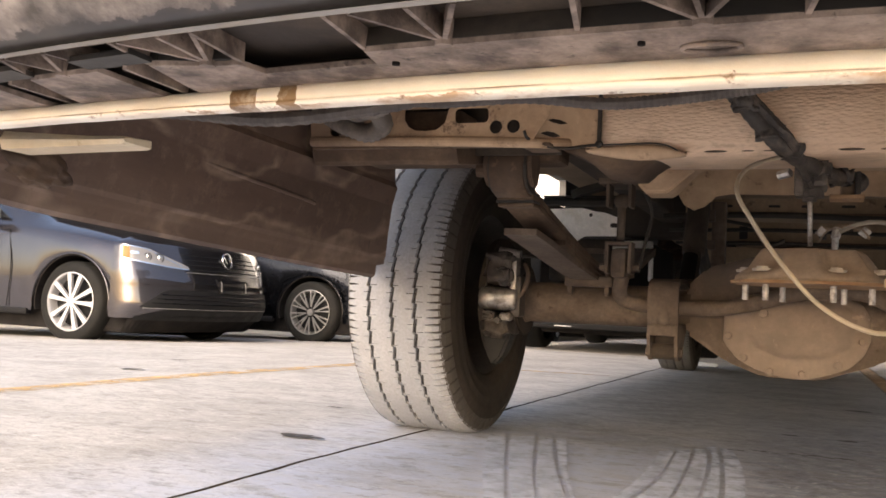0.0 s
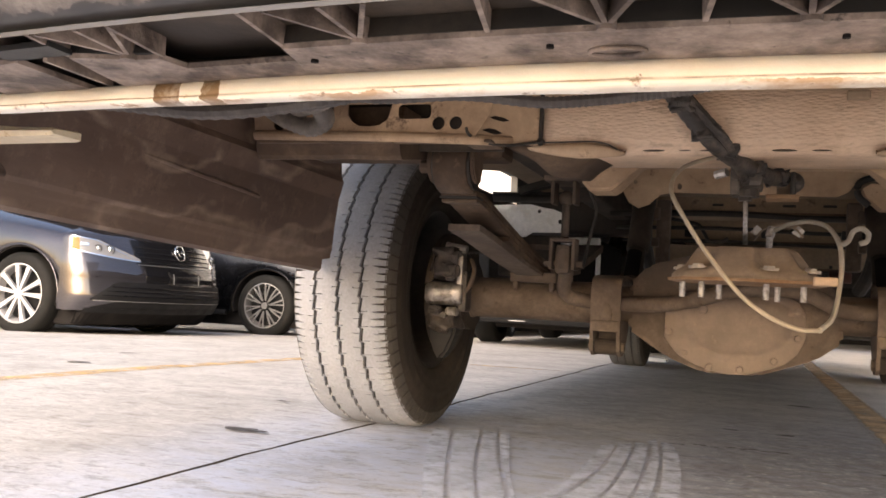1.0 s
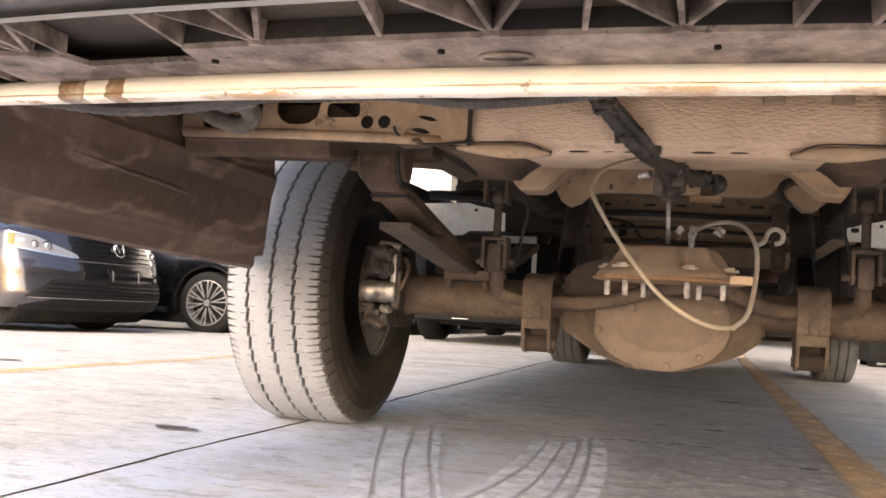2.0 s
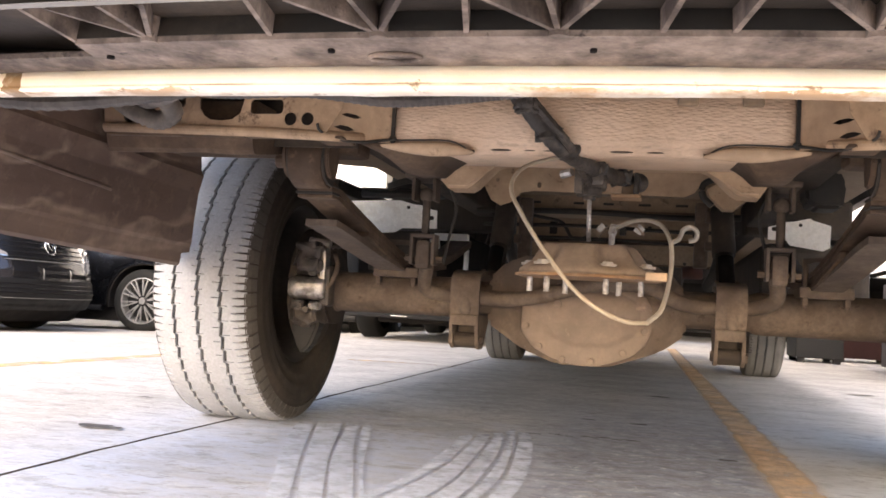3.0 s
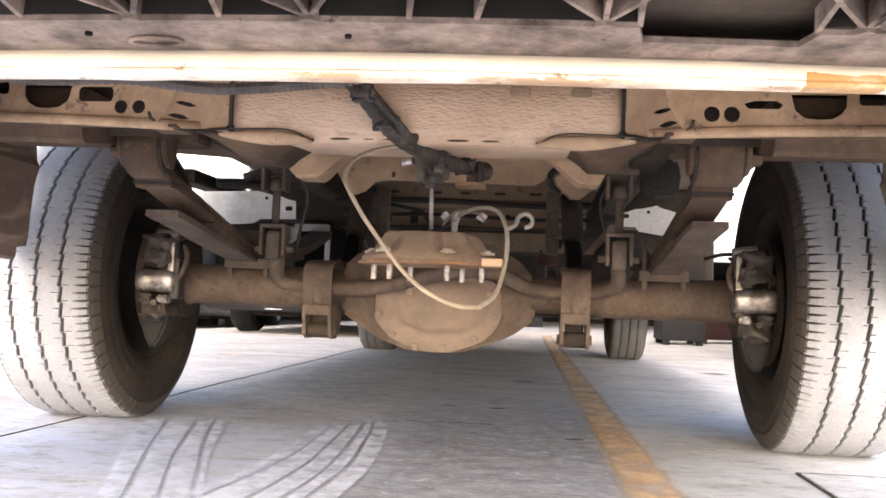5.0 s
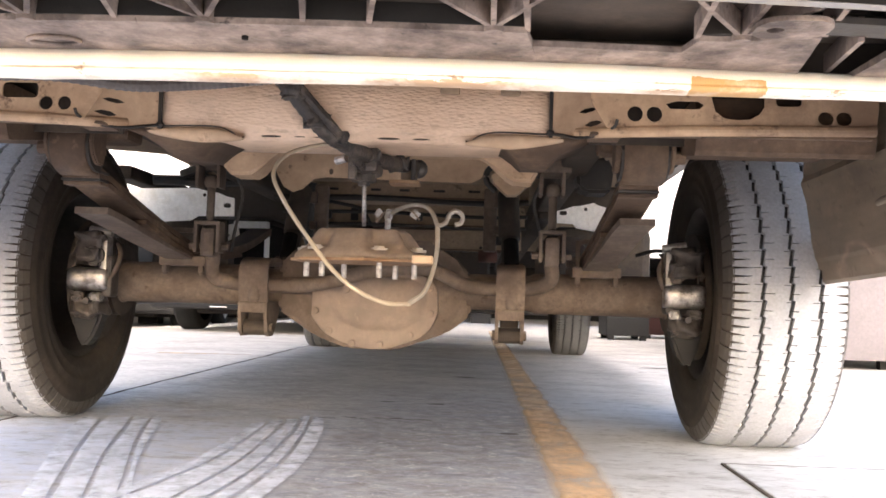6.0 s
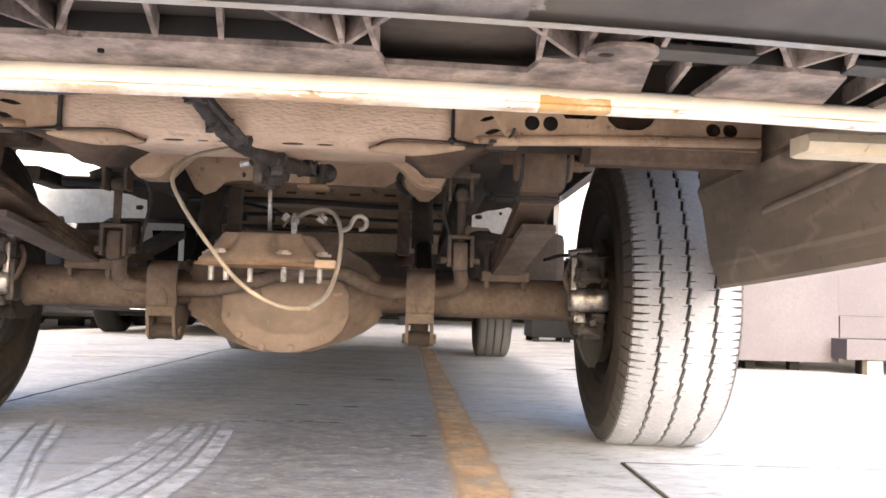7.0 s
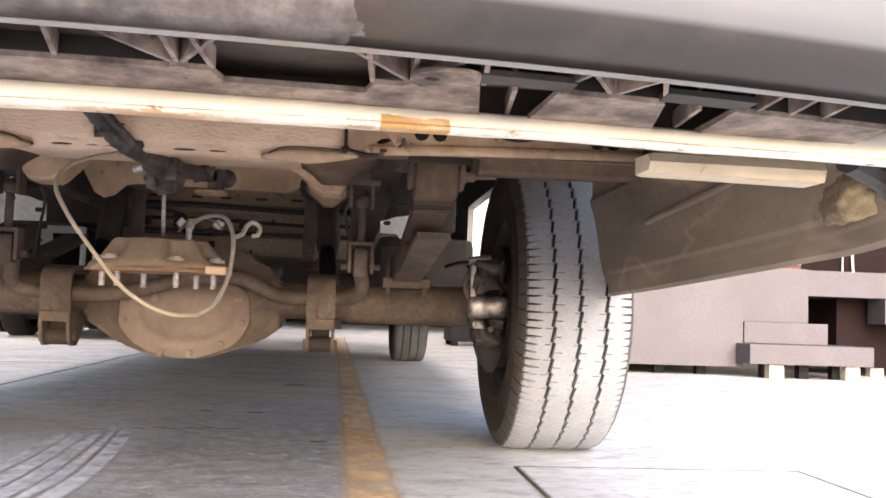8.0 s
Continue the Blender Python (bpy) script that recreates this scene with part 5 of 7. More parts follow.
    strap(bm, [(-0.42, 0.40, 0.715), (-0.50, 0.42, 0.700), (-0.62, 0.44, 0.672), (-0.66, 0.45, 0.660)], (0, 1, 0), 0.05, 0.02)
    tube(bm, [(-0.75, 0.47, 0.645), (-0.62, 0.46, 0.643), (-0.5, 0.46, 0.645), (-0.45, 0.46, 0.655)], 0.014, 8)
    part("exhaust_bracket", bm, BLACK, van, "dark bracket")


crossmembers()


# ---- springs ----
def spring(s):
    """A leaf spring with its shackle, helper leaf, pad and link."""
    X, up, back = (-0.518, 0.008, 0.015) if s < 0 else (0.509, 0.014, 0.0)
    bm = bmesh.new()
    pts = [(X, -0.565, 0.548), (X, -0.48, 0.528), (X - s * 0.005, -0.30, 0.487), (X - s * 0.010, -0.10, 0.447), (X - s * 0.012, 0.10, 0.428), (X - s * 0.012, 0.45, 0.455), (X - s * 0.012, 0.80, 0.53)]
    strap(bm, pts, (1, 0, 0), 0.068, 0.011)
    L = part("leaf_spring", bm, GRUBBY, van, "dusty leaf spring")
    for k, (a, b) in enumerate(((1, 6), (2, 5))):
        bm = bmesh.new()
        q = [(x, y, z - 0.0125 * (k + 1)) for x, y, z in pts[a:b + 1]]
        if k == 0:
            q[0] = (X, -0.50, 0.519)
        strap(bm, q, (1, 0, 0), 0.066, 0.010)
        part("leaf", bm, GRUBBY, L)
    bm = bmesh.new()
    strap(bm, [(X + s * 0.012, -0.46, 0.462 + up), (X + s * 0.008, -0.36, 0.449 + up), (X, -0.2, 0.427 + 0.5 * up), (X - s * 0.01, 0.0, 0.404), (X - s * 0.012, 0.12, 0.402), (X - s * 0.012, 0.4, 0.43)], (1, 0, 0), 0.066, 0.013)
    part("helper_leaf", bm, AXLE, L, "thick helper leaf")
    bm = bmesh.new()
    box(bm, X - 0.036, X + 0.036, -0.540, -0.500, 0.5195 + 0.5 * up, 0.5285 + 0.5 * up, 0.002)
    box(bm, X - 0.036, X + 0.036, -0.535, -0.500, 0.5070 + 0.5 * up, 0.5140 + 0.5 * up, 0.002)
    part("leaf_clip", bm, GRUBBY, L, "ends of the stacked leaves")
    for z in (0.5165, 0.5310):
        bm = bmesh.new()
        box(bm, X - 0.0375, X + 0.0375, -0.541, -0.500, z - 0.0022 + 0.5 * up, z + 0.0022 + 0.5 * up)
        part("leaf_gap", bm, BLACK, L, "dark gap between the leaves")
    # shackle: a broad rubber-lined strap round the rear eye, held between two side plates
    half = 0.0335 if s < 0 else 0.0385
    bm = bmesh.new()
    arc = [(-0.560, 0.600), (-0.580, 0.601), (-0.600, 0.597), (-0.611, 0.588), (-0.616, 0.572), (-0.612, 0.552), (-0.600, 0.535), (-0.580, 0.526), (-0.558, 0.524), (-0.545, 0.54), (-0.548, 0.59)]
    arc = [(y + back, z + up) for y, z in arc]
    strap(bm, [(X, y, z) for y, z in arc], (1, 0, 0), 2 * half - 0.003, 0.010)
    S = part("spring_shackle", bm, GRUBBY, van, "dusty brown spring shackle", True)
    bm = bmesh.new()
    prism(bm, arc, "x", X - half - 0.0034, X + half + 0.0034)
    part("shackle_gap", bm, BLACK, S)
    for d in (-1, 1):
        bm = bmesh.new()
        poly = [(y + back, z + up) for y, z in ((-0.596, 0.640), (-0.612, 0.60), (-0.616, 0.575), (-0.608, 0.552), (-0.590, 0.536), (-0.566, 0.536), (-0.556, 0.56), (-0.556, 0.640))]
        a, b = X + d * (half + 0.0035), X + d * (half + 0.013)
        prism(bm, poly, "x", min(a, b), max(a, b))
        bmesh.ops.bevel(bm, geom=list(bm.edges), offset=0.0025, segments=2, affect="EDGES")
        part("shackle_plate", bm, GRUBBY, S)
        if d == s:
            bm = bmesh.new()
            cyl(bm, (b - d * 0.002, -0.585 + back, 0.566 + up), (b + d * 0.020, -0.585 + back, 0.566 + up), 0.0125, 10)
            part("bolt", bm, GRUBBY, S)
    bm = bmesh.new()
    box(bm, min(s * 0.44, s * 0.60), max(s * 0.44, s * 0.60), -0.60, -0.46, 0.615, 0.66, 0.008)
    part("hanger", bm, GRUBBY, S, "dusty hanger bracket")
    # block added to fill the dark arch above the right spring
    if s > 0:
        bm = bmesh.new()
        prism(bm, [(0.449, 0.600), (0.446, 0.640), (0.456, 0.662), (0.520, 0.672), (0.535, 0.640), (0.528, 0.585), (0.470, 0.585)], "y", 0.0, 0.10)
        bmesh.ops.bevel(bm, geom=list(bm.edges), offset=0.008, segments=2, affect="EDGES")
        part("canister", bm, BLACK, van, "added black block above the spring")
    # spring seat on the axle with its bolts
    bm = bmesh.new()
    box(bm, min(s * 0.442, s * 0.558), max(s * 0.442, s * 0.558), 0.0, 0.20, 0.382, 0.407, 0.004)
    P = part("spring_seat", bm, AXLE, van, "dusty spring seat")
    bm = bmesh.new()
    for dx in (0.455, 0.545):
        box(bm, min(s * (dx - 0.006), s * (dx + 0.006)), max(s * (dx - 0.006), s * (dx + 0.006)), 0.004, 0.03, 0.366, 0.386, 0.002)
        cyl(bm, (s * dx, 0.015, 0.36), (s * dx, 0.015, 0.47), 0.006, 8)
    strap(bm, [(s * 0.455, 0.015, 0.46), (s * 0.47, 0.015, 0.468), (s * 0.53, 0.015, 0.468), (s * 0.545, 0.015, 0.46)], (0, 1, 0), 0.012, 0.012)
    part("u_bolt", bm, AXLE, P)
    # drop link of the roll bar
    lx = 0.405 if s < 0 else 0.385
    bm = bmesh.new()
    cyl(bm, (s * lx, -0.10, 0.475), (s * lx, -0.10, 0.575), 0.0095, 12)
    ball(bm, (s * lx, -0.10, 0.575), 0.018, 1, 0.8, 1)
    K = part("drop_link", bm, AXLE, van, "dusty drop link", True)
    for d in (-1, 1):
        bm = bmesh.new()
        box(bm, s * lx + d * 0.026 - 0.004, s * lx + d * 0.026 + 0.004, -0.125, -0.08, 0.41, 0.478, 0.002)
        part("clevis_plate", bm, AXLE, K)
    bm = bmesh.new()
    box(bm, s * lx - 0.03, s * lx + 0.03, -0.125, -0.08, 0.474, 0.482, 0.002)
    box(bm, s * lx - 0.018, s * lx + 0.018, -0.12, -0.07, 0.40, 0.468, 0.012)
    part("bush", bm, AXLE, K, "worn rubber bush")
    bm = bmesh.new()
    cyl(bm, (s * lx - 0.045, -0.10, 0.425), (s * lx + 0.045, -0.10, 0.425), 0.008, 6)
    part("bolt", bm, AXLE, K)
    bm = bmesh.new()
    box(bm, s * lx - 0.05, s * lx + 0.04, -0.13, -0.02, 0.612, 0.66, 0.006)
    box(bm, s * lx - 0.032, s * lx - 0.024, -0.125, -0.075, 0.56, 0.62, 0.002)
    box(bm, s * lx + 0.018, s * lx + 0.026, -0.125, -0.075, 0.56, 0.62, 0.002)
    part("link_bracket", bm, AXLE, K)
    # brake hose
    bm = bmesh.new()
    tube(bm, [(s * 0.36, -0.06, 0.60), (s * 0.345, -0.05, 0.55), (s * 0.365, -0.03, 0.47), (s * 0.38, 0.0, 0.42)], 0.004, 6)
    part("brake_hose", bm, BLACK, van)
    bm = bmesh.new()
    tube(bm, [(s * 0.60, 0.05, 0.44), (s * 0.64, 0.0, 0.45), (s * 0.69, -0.02, 0.44), (s * 0.70, 0.0, 0.40)], 0.005, 6)
    part("brake_hose", bm, BLACK, van)


spring(-1)
spring(1)


# ---- rear axle ----
def lump(c, r, seed):
    """A rough cast lump."""
    bm = bmesh.new()
    for v in bmesh.ops.create_icosphere(bm, subdivisions=4, radius=1.0)["verts"]:
        k = 0.95 + 0.40 * noise.noise(v.co * 1.9 + Vector((seed, 0, 0))) + 0.16 * noise.noise(v.co * 4.5 + Vector((0, seed, 0)))
        q = Vector([math.copysign(abs(a) ** 0.5, a) for a in v.co]) * k
        v.co = Vector((c[0] + r[0] * q.x, c[1] + r[1] * q.y, c[2] + r[2] * q.z))
    return bm


def rear_axle():
    bm = bmesh.new()
    lathe(bm, [(-0.70, 0.0), (-0.70, 0.054), (-0.676, 0.054), (-0.674, 0.0505), (-0.36, 0.0500), (-0.345, 0.044), (-0.15, 0.044), (0.15, 0.044), (0.345, 0.044), (0.36, 0.0500), (0.674, 0.0505), (0.676, 0.054), (0.70, 0.054), (0.70, 0.0)], 36)
    A = part("rear_axle", bm, AXLE, van, "dust brown rear axle tube")
    for f in A.data.polygons:
        f.use_smooth = abs(f.normal.x) < 0.5
    A.data.transform(pose(0, AX_Y, AX_Z - 0.004))
    # differential housing
    bm = bmesh.new()
    h = [(-0.276, 0.393), (-0.276, 0.282), (-0.183, 0.222), (-0.10, 0.192), (0.02, 0.192), (0.143, 0.236), (0.202, 0.28), (0.200, 0.385), (0.158, 0.412), (0.107, 0.461), (-0.12, 0.47), (-0.234, 0.437)]
    prism(bm, h, "y", 0.062, 0.20)
    prism(bm, h, "y", 0.20, 0.36, 0.45)
    bmesh.ops.bevel(bm, geom=[e for e in bm.edges], offset=0.010, segments=2, affect="EDGES")
    part("differential_housing", bm, AXLE, A, "dusty cast housing", False)
    # the pressed cover: a many-sided flange with a D-shaped dome
    flange = [(-0.187, 0.331), (-0.188, 0.268), (-0.157, 0.231), (-0.117, 0.2095), (-0.075, 0.198), (-0.040, 0.1925), (0.001, 0.195), (0.049, 0.210), (0.083, 0.225), (0.110, 0.252), (0.123, 0.285), (0.121, 0.340),
              (0.104, 0.368), (0.06, 0.382), (-0.03, 0.390), (-0.12, 0.382), (-0.170, 0.364)]
    dome = [(-0.141, 0.332), (-0.136, 0.291), (-0.115, 0.260), (-0.059, 0.239), (0.023, 0.243), (0.079, 0.272), (0.093, 0.318), (0.086, 0.350), (0.050, 0.366), (-0.03, 0.372), (-0.10, 0.364)]
    mid = (-0.030, 0.300)
    outer, inner = radial(flange, mid, 72), radial(dome, mid, 72)
    loops = []
    for f, y in ((0.0, 0.062), (0.0, 0.047), (0.10, 0.0435)):
        loops.append([(x + (u - x) * f * 0.5, y, z + (w - z) * f * 0.5) for (x, z), (u, w) in zip(outer, inner)])
    for f, y in ((0.75, 0.0435), (0.92, 0.0422)):
        loops.append([(x + (u - x) * f, y, z + (w - z) * f) for (x, z), (u, w) in zip(outer, inner)])
    for f, y in ((1.0, 0.0400), (0.965, 0.0375), (0.91, 0.0338), (0.83, 0.0302), (0.72, 0.0272), (0.58, 0.0248), (0.40, 0.0225), (0.2, 0.0215)):
        loops.append([(mid[0] + (u - mid[0]) * f, y, mid[1] + (w - mid[1]) * f) for u, w in inner])
    bm = skin_loops(bmesh.new(), loops)
    C = part("differential_cover", bm, COVER, A, "tan dusty differential cover", True)
    for x, z in ((-0.176, 0.283), (-0.141, 0.2345), (-0.084, 0.207), (-0.016, 0.2055), (0.057, 0.2300), (0.106, 0.284), (0.104, 0.345), (-0.168, 0.345), (-0.10, 0.378), (0.03, 0.381)):
        m = bmesh.new()
        cyl(m, (x, 0.045, z), (x, 0.0415, z), 0.0105, 14)
        cyl(m, (x, 0.0425, z), (x, 0.034, z), 0.0085, 6, 0.0070)
        part("bolt", m, COVER, C)
    m = bmesh.new()
    cyl(m, (-0.10, 0.030, 0.338), (-0.10, 0.022, 0.338), 0.011, 12, 0.009)
    part("filler_plug", m, COVER, C)
    # roll bar
    bm = bmesh.new()
    tube(bm, [(-0.405, -0.06, 0.418), (-0.415, -0.02, 0.36), (-0.36, 0.005, 0.343), (-0.272, 0.0, 0.341), (-0.20, 0.0, 0.343), (-0.142, 0.002, 0.353), (-0.088, 0.0, 0.368), (-0.03, 0.0, 0.384), (0.06, 0.0, 0.392), (0.115, 0.0, 0.387), (0.156, 0.0, 0.368), (0.197, 0.0, 0.352),
              (0.265, 0.0, 0.349), (0.345, 0.004, 0.352), (0.39, -0.02, 0.372), (0.385, -0.06, 0.418)], 0.0175, 14, 5)
    part("roll_bar", bm, AXLE, A, "dusty bent roll bar", True)
    # brackets that carry the roll bar
    for s, x0, x1 in ((-1, -0.352, -0.282), (1, 0.262, 0.330)):
        xm = (x0 + x1) / 2
        bm = bmesh.new()
        strap(bm, [(xm, 0.16, 0.395), (xm, 0.10, 0.404), (xm, 0.03, 0.402), (xm, -0.012, 0.390), (xm, -0.022, 0.36), (xm, -0.018, 0.32), (xm, -0.01, 0.296)], (1, 0, 0), x1 - x0, 0.010)
        B = part("axle_bracket", bm, AXLE, A, "dusty folded axle bracket")
        for x in (x0 + 0.004, x1 - 0.004):
            bm = bmesh.new()
            poly = [(-0.022, 0.300), (-0.024, 0.272), (-0.010, 0.228), (0.010, 0.217), (0.050, 0.217), (0.075, 0.235), (0.12, 0.285), (0.12, 0.300)]
            prism(bm, poly, "x", x - 0.0038, x + 0.0038)
            part("bracket_side", bm, AXLE, B)
        bm = bmesh.new()
        box(bm, x0 + 0.001, x1 - 0.001, -0.026, -0.012, 0.274, 0.300, 0.005)
        part("bracket_rib", bm, AXLE, B)
        bm = bmesh.new()
        cyl(bm, (x0 - 0.004, 0.018, 0.238), (x1 + 0.004, 0.018, 0.238), 0.0075, 10)
        cyl(bm, (x0 - 0.007, 0.018, 0.238), (x0 + 0.001, 0.018, 0.238), 0.0120, 6)
        cyl(bm, (x1 - 0.001, 0.018, 0.238), (x1 + 0.007, 0.018, 0.238), 0.0120, 6)
        part("bolt", bm, AXLE, B)
        bm = bmesh.new()
        cyl(bm, (x0 + 0.008, 0.020, 0.238), (x1 - 0.008, 0.020, 0.238), 0.019, 18)
        box(bm, x0 + 0.012, x1 - 0.012, 0.026, 0.046, 0.236, 0.300, 0.004)
        part("bush", bm, AXLE_DARK, B, "worn dark bush")
        bm = bmesh.new()
        ball(bm, (xm + 0.002, -0.018, 0.328), 0.017, 1.05, 0.55, 2.0)
        part("pressed_rib", bm, AXLE, B, "", True)
    # brakes
    for s in (-1, 1):
        bm = bmesh.new()
        x = lambda v: s * (v + (0.012 if s < 0 else 0.0))
        # body of the caliper: a bright machined face with a stepped, rounded top
        prof = [(-0.030, 0.314), (-0.058, 0.316), (-0.068, 0.326), (-0.070, 0.350), (-0.066, 0.362), (-0.054, 0.369), (-0.030, 0.371)]
        loops = []
        for u, k in ((0.648, 0.80), (0.650, 0.90), (0.656, 1.0), (0.688, 1.01), (0.693, 0.985), (0.711, 0.985), (0.716, 1.01), (0.734, 1.0), (0.740, 0.90), (0.742, 0.80)):
            loops.append([(x(u), -0.04 + (y + 0.04) * k, 0.343 + (z - 0.343) * k) for y, z in prof])
        skin_loops(bm, loops)
        K = part("brake_caliper", bm, BRIGHT, A, "bare shiny brake caliper face", True)
        part("caliper_housing", lump((x(0.694), -0.025, 0.418), (0.046, 0.050, 0.036), 3), CALIPER, K, "dark cast housing", True)
        part("caliper_housing", lump((x(0.700), -0.02, 0.276), (0.034, 0.046, 0.026), 5), CALIPER, K, "dark cast housing", True)
        part("caliper_piston", lump((x(0.676), -0.058, 0.398), (0.020, 0.020, 0.022), 8), CALIPER, K, "", True)
        part("caliper_lug", lump((x(0.672), -0.055, 0.300), (0.013, 0.014, 0.011), 11), BARE, K, "", True)
        part("caliper_lug", lump((x(0.716), -0.055, 0.302), (0.016, 0.016, 0.010), 13), CALIPER, K, "", True)
        bm = bmesh.new()
        for a, b in ((0.664, 0.668), (0.722, 0.727)):
            m = bmesh.new()
            box(m, min(x(a), x(b)), max(x(a), x(b)), -0.062, -0.03, 0.372, 0.455, 0.002)
            part("pad_spring", m, AXLE_DARK, K)
        # bracket in near black, which stands for the wheel's shadow on it
        bm = bmesh.new()
        prism(bm, [(x(0.668), 0.268), (x(0.742), 0.268), (x(0.738), 0.235), (x(0.722), 0.190), (x(0.710), 0.178), (x(0.690), 0.196), (x(0.672), 0.240)], "y", -0.030, 0.02)
        bmesh.ops.bevel(bm, geom=list(bm.edges), offset=0.007, segments=2, affect="EDGES")
        part("caliper_bracket", bm, GROOVE, K, "dusty bracket below the caliper")
        bm = bmesh.new()
        box(bm, min(x(0.650), x(0.668)), max(x(0.650), x(0.668)), -0.058, -0.02, 0.325, 0.445, 0.006)
        cyl(bm, (x(0.646), -0.04, 0.452), (x(0.700), -0.04, 0.460), 0.010, 10)
        part("carrier_arm", bm, BARE, K)
        bm = bmesh.new()
        tube(bm, [(s * 0.655, -0.01, 0.43), (s * 0.64, -0.03, 0.40), (s * 0.65, -0.04, 0.36), (s * 0.67, -0.05, 0.335)], 0.006, 8)
        part("brake_pipe", bm, AXLE, K, "", True)
        bm = bmesh.new()
        box(bm, min(s * 0.652, s * 0.676), max(s * 0.652, s * 0.676), -0.05, 0.0, 0.30, 0.40, 0.008)
        part("caliper_arm", bm, CALIPER, K)
        for z in (0.290, 0.405):
            m = bmesh.new()
            cyl(m, (s * 0.70, -0.055, z), (s * 0.70, -0.076, z), 0.008, 6)
            part("bolt", m, CALIPER, K)
        bm = bmesh.new()
        cyl(bm, (s * 0.742, AX_Y, AX_Z), (s * 0.758, AX_Y, AX_Z), 0.155, 40)
        cyl(bm, (s * 0.68, AX_Y, AX_Z), (s * 0.70, AX_Y, AX_Z), 0.09, 32)
        part("brake_disc", bm, AXLE_DARK, A, "dull brown brake disc", False)
    return A


COVER = grimy("tan dust on cast cover", (0.270, 0.208, 0.164), (0.170, 0.128, 0.101), 0.42, 0.68, 0.8, big=8, bumpy=0.5, spot=(0.31, 0.235, 0.18))
CALIPER = grimy("dull dark cast iron", (0.055, 0.046, 0.041), (0.135, 0.112, 0.096), 0.45, 0.7, 0.55, metal=0.2, big=18, bumpy=0.6)
rear_axle()


# ---- wheels ----
TYRE_R, TYRE_HALF = 0.360, 0.117


def crown(x):
    """The tread's radius across its width."""
    a = abs(x) / TYRE_HALF
    return TYRE_R - 0.004 * a ** 2 - 0.012 * max(0.0, a - 0.80) ** 2 * 25 * 0.6


def tread_rib(x0, x1, phase, cut0, cut1, n=64):
    """One band of tread between stepped grooves, with a long and a short cut into its edges at every step."""
    bm = bmesh.new()
    cols = []
    rng = random.Random(int(1000 * (x0 + 1)))
    loose0, loose1 = abs(x0) < TYRE_HALF * 0.9, abs(x1) < TYRE_HALF * 0.9
    for k in range(n):
        long0, long1 = cut0 * rng.uniform(0.75, 1.15), cut1 * rng.uniform(0.75, 1.15)
        fine0, fine1 = cut0 * rng.uniform(0.0, 0.12), cut1 * rng.uniform(0.0, 0.12)
        steps = [(0.0, 1.0), (0.16, 0.70), (0.265, 0.48), (0.326, 0.35), (0.33, 0.34), (0.375, 0.26), (0.379, 0.25), (0.44, 0.10), (0.62, -0.30), (0.775, -0.62), (0.836, -0.77), (0.84, -0.78), (0.885, -0.88), (0.889, -0.89), (0.95, -1.0)]
        for i, (f, zig) in enumerate(steps):
            a = 6.283185 * (k + f + phase) / n
            za = 0.0027 * zig
            # thin cuts beside the grooves, wedges along the shoulders
            first, second = {4: (fine0, long1), 5: (fine0, long1), 11: (long0, fine1), 12: (long0, fine1)}.get(i, (0, 0))
            wedge = 1.0 if i in (4, 5, 11, 12) else 0.88 if i in (3, 6, 10, 13) else 0.0
            d0 = first if loose0 else wedge * long0
            d1 = second if loose1 else wedge * long1
            l = x0 + (za if loose0 else 0) + d0
            r = x1 + (za if loose1 else 0) - d1
            row = []
            for x, drop in ((l, 0.0085), (l + 0.0008, 0.0), (l * 0.67 + r * 0.33, 0), (l * 0.33 + r * 0.67, 0), (r - 0.0008, 0.0), (r, 0.0085)):
                rr = crown(x) - drop
                row.append(bm.verts.new((x, rr * math.cos(a), rr * math.sin(a))))
            cols.append(row)
    m = len(cols)
    for i in range(m):
        a, b = cols[i], cols[(i + 1) % m]
        for k in range(5):
            bm.faces.new((a[k], a[k + 1], b[k + 1], b[k]))
    return bm


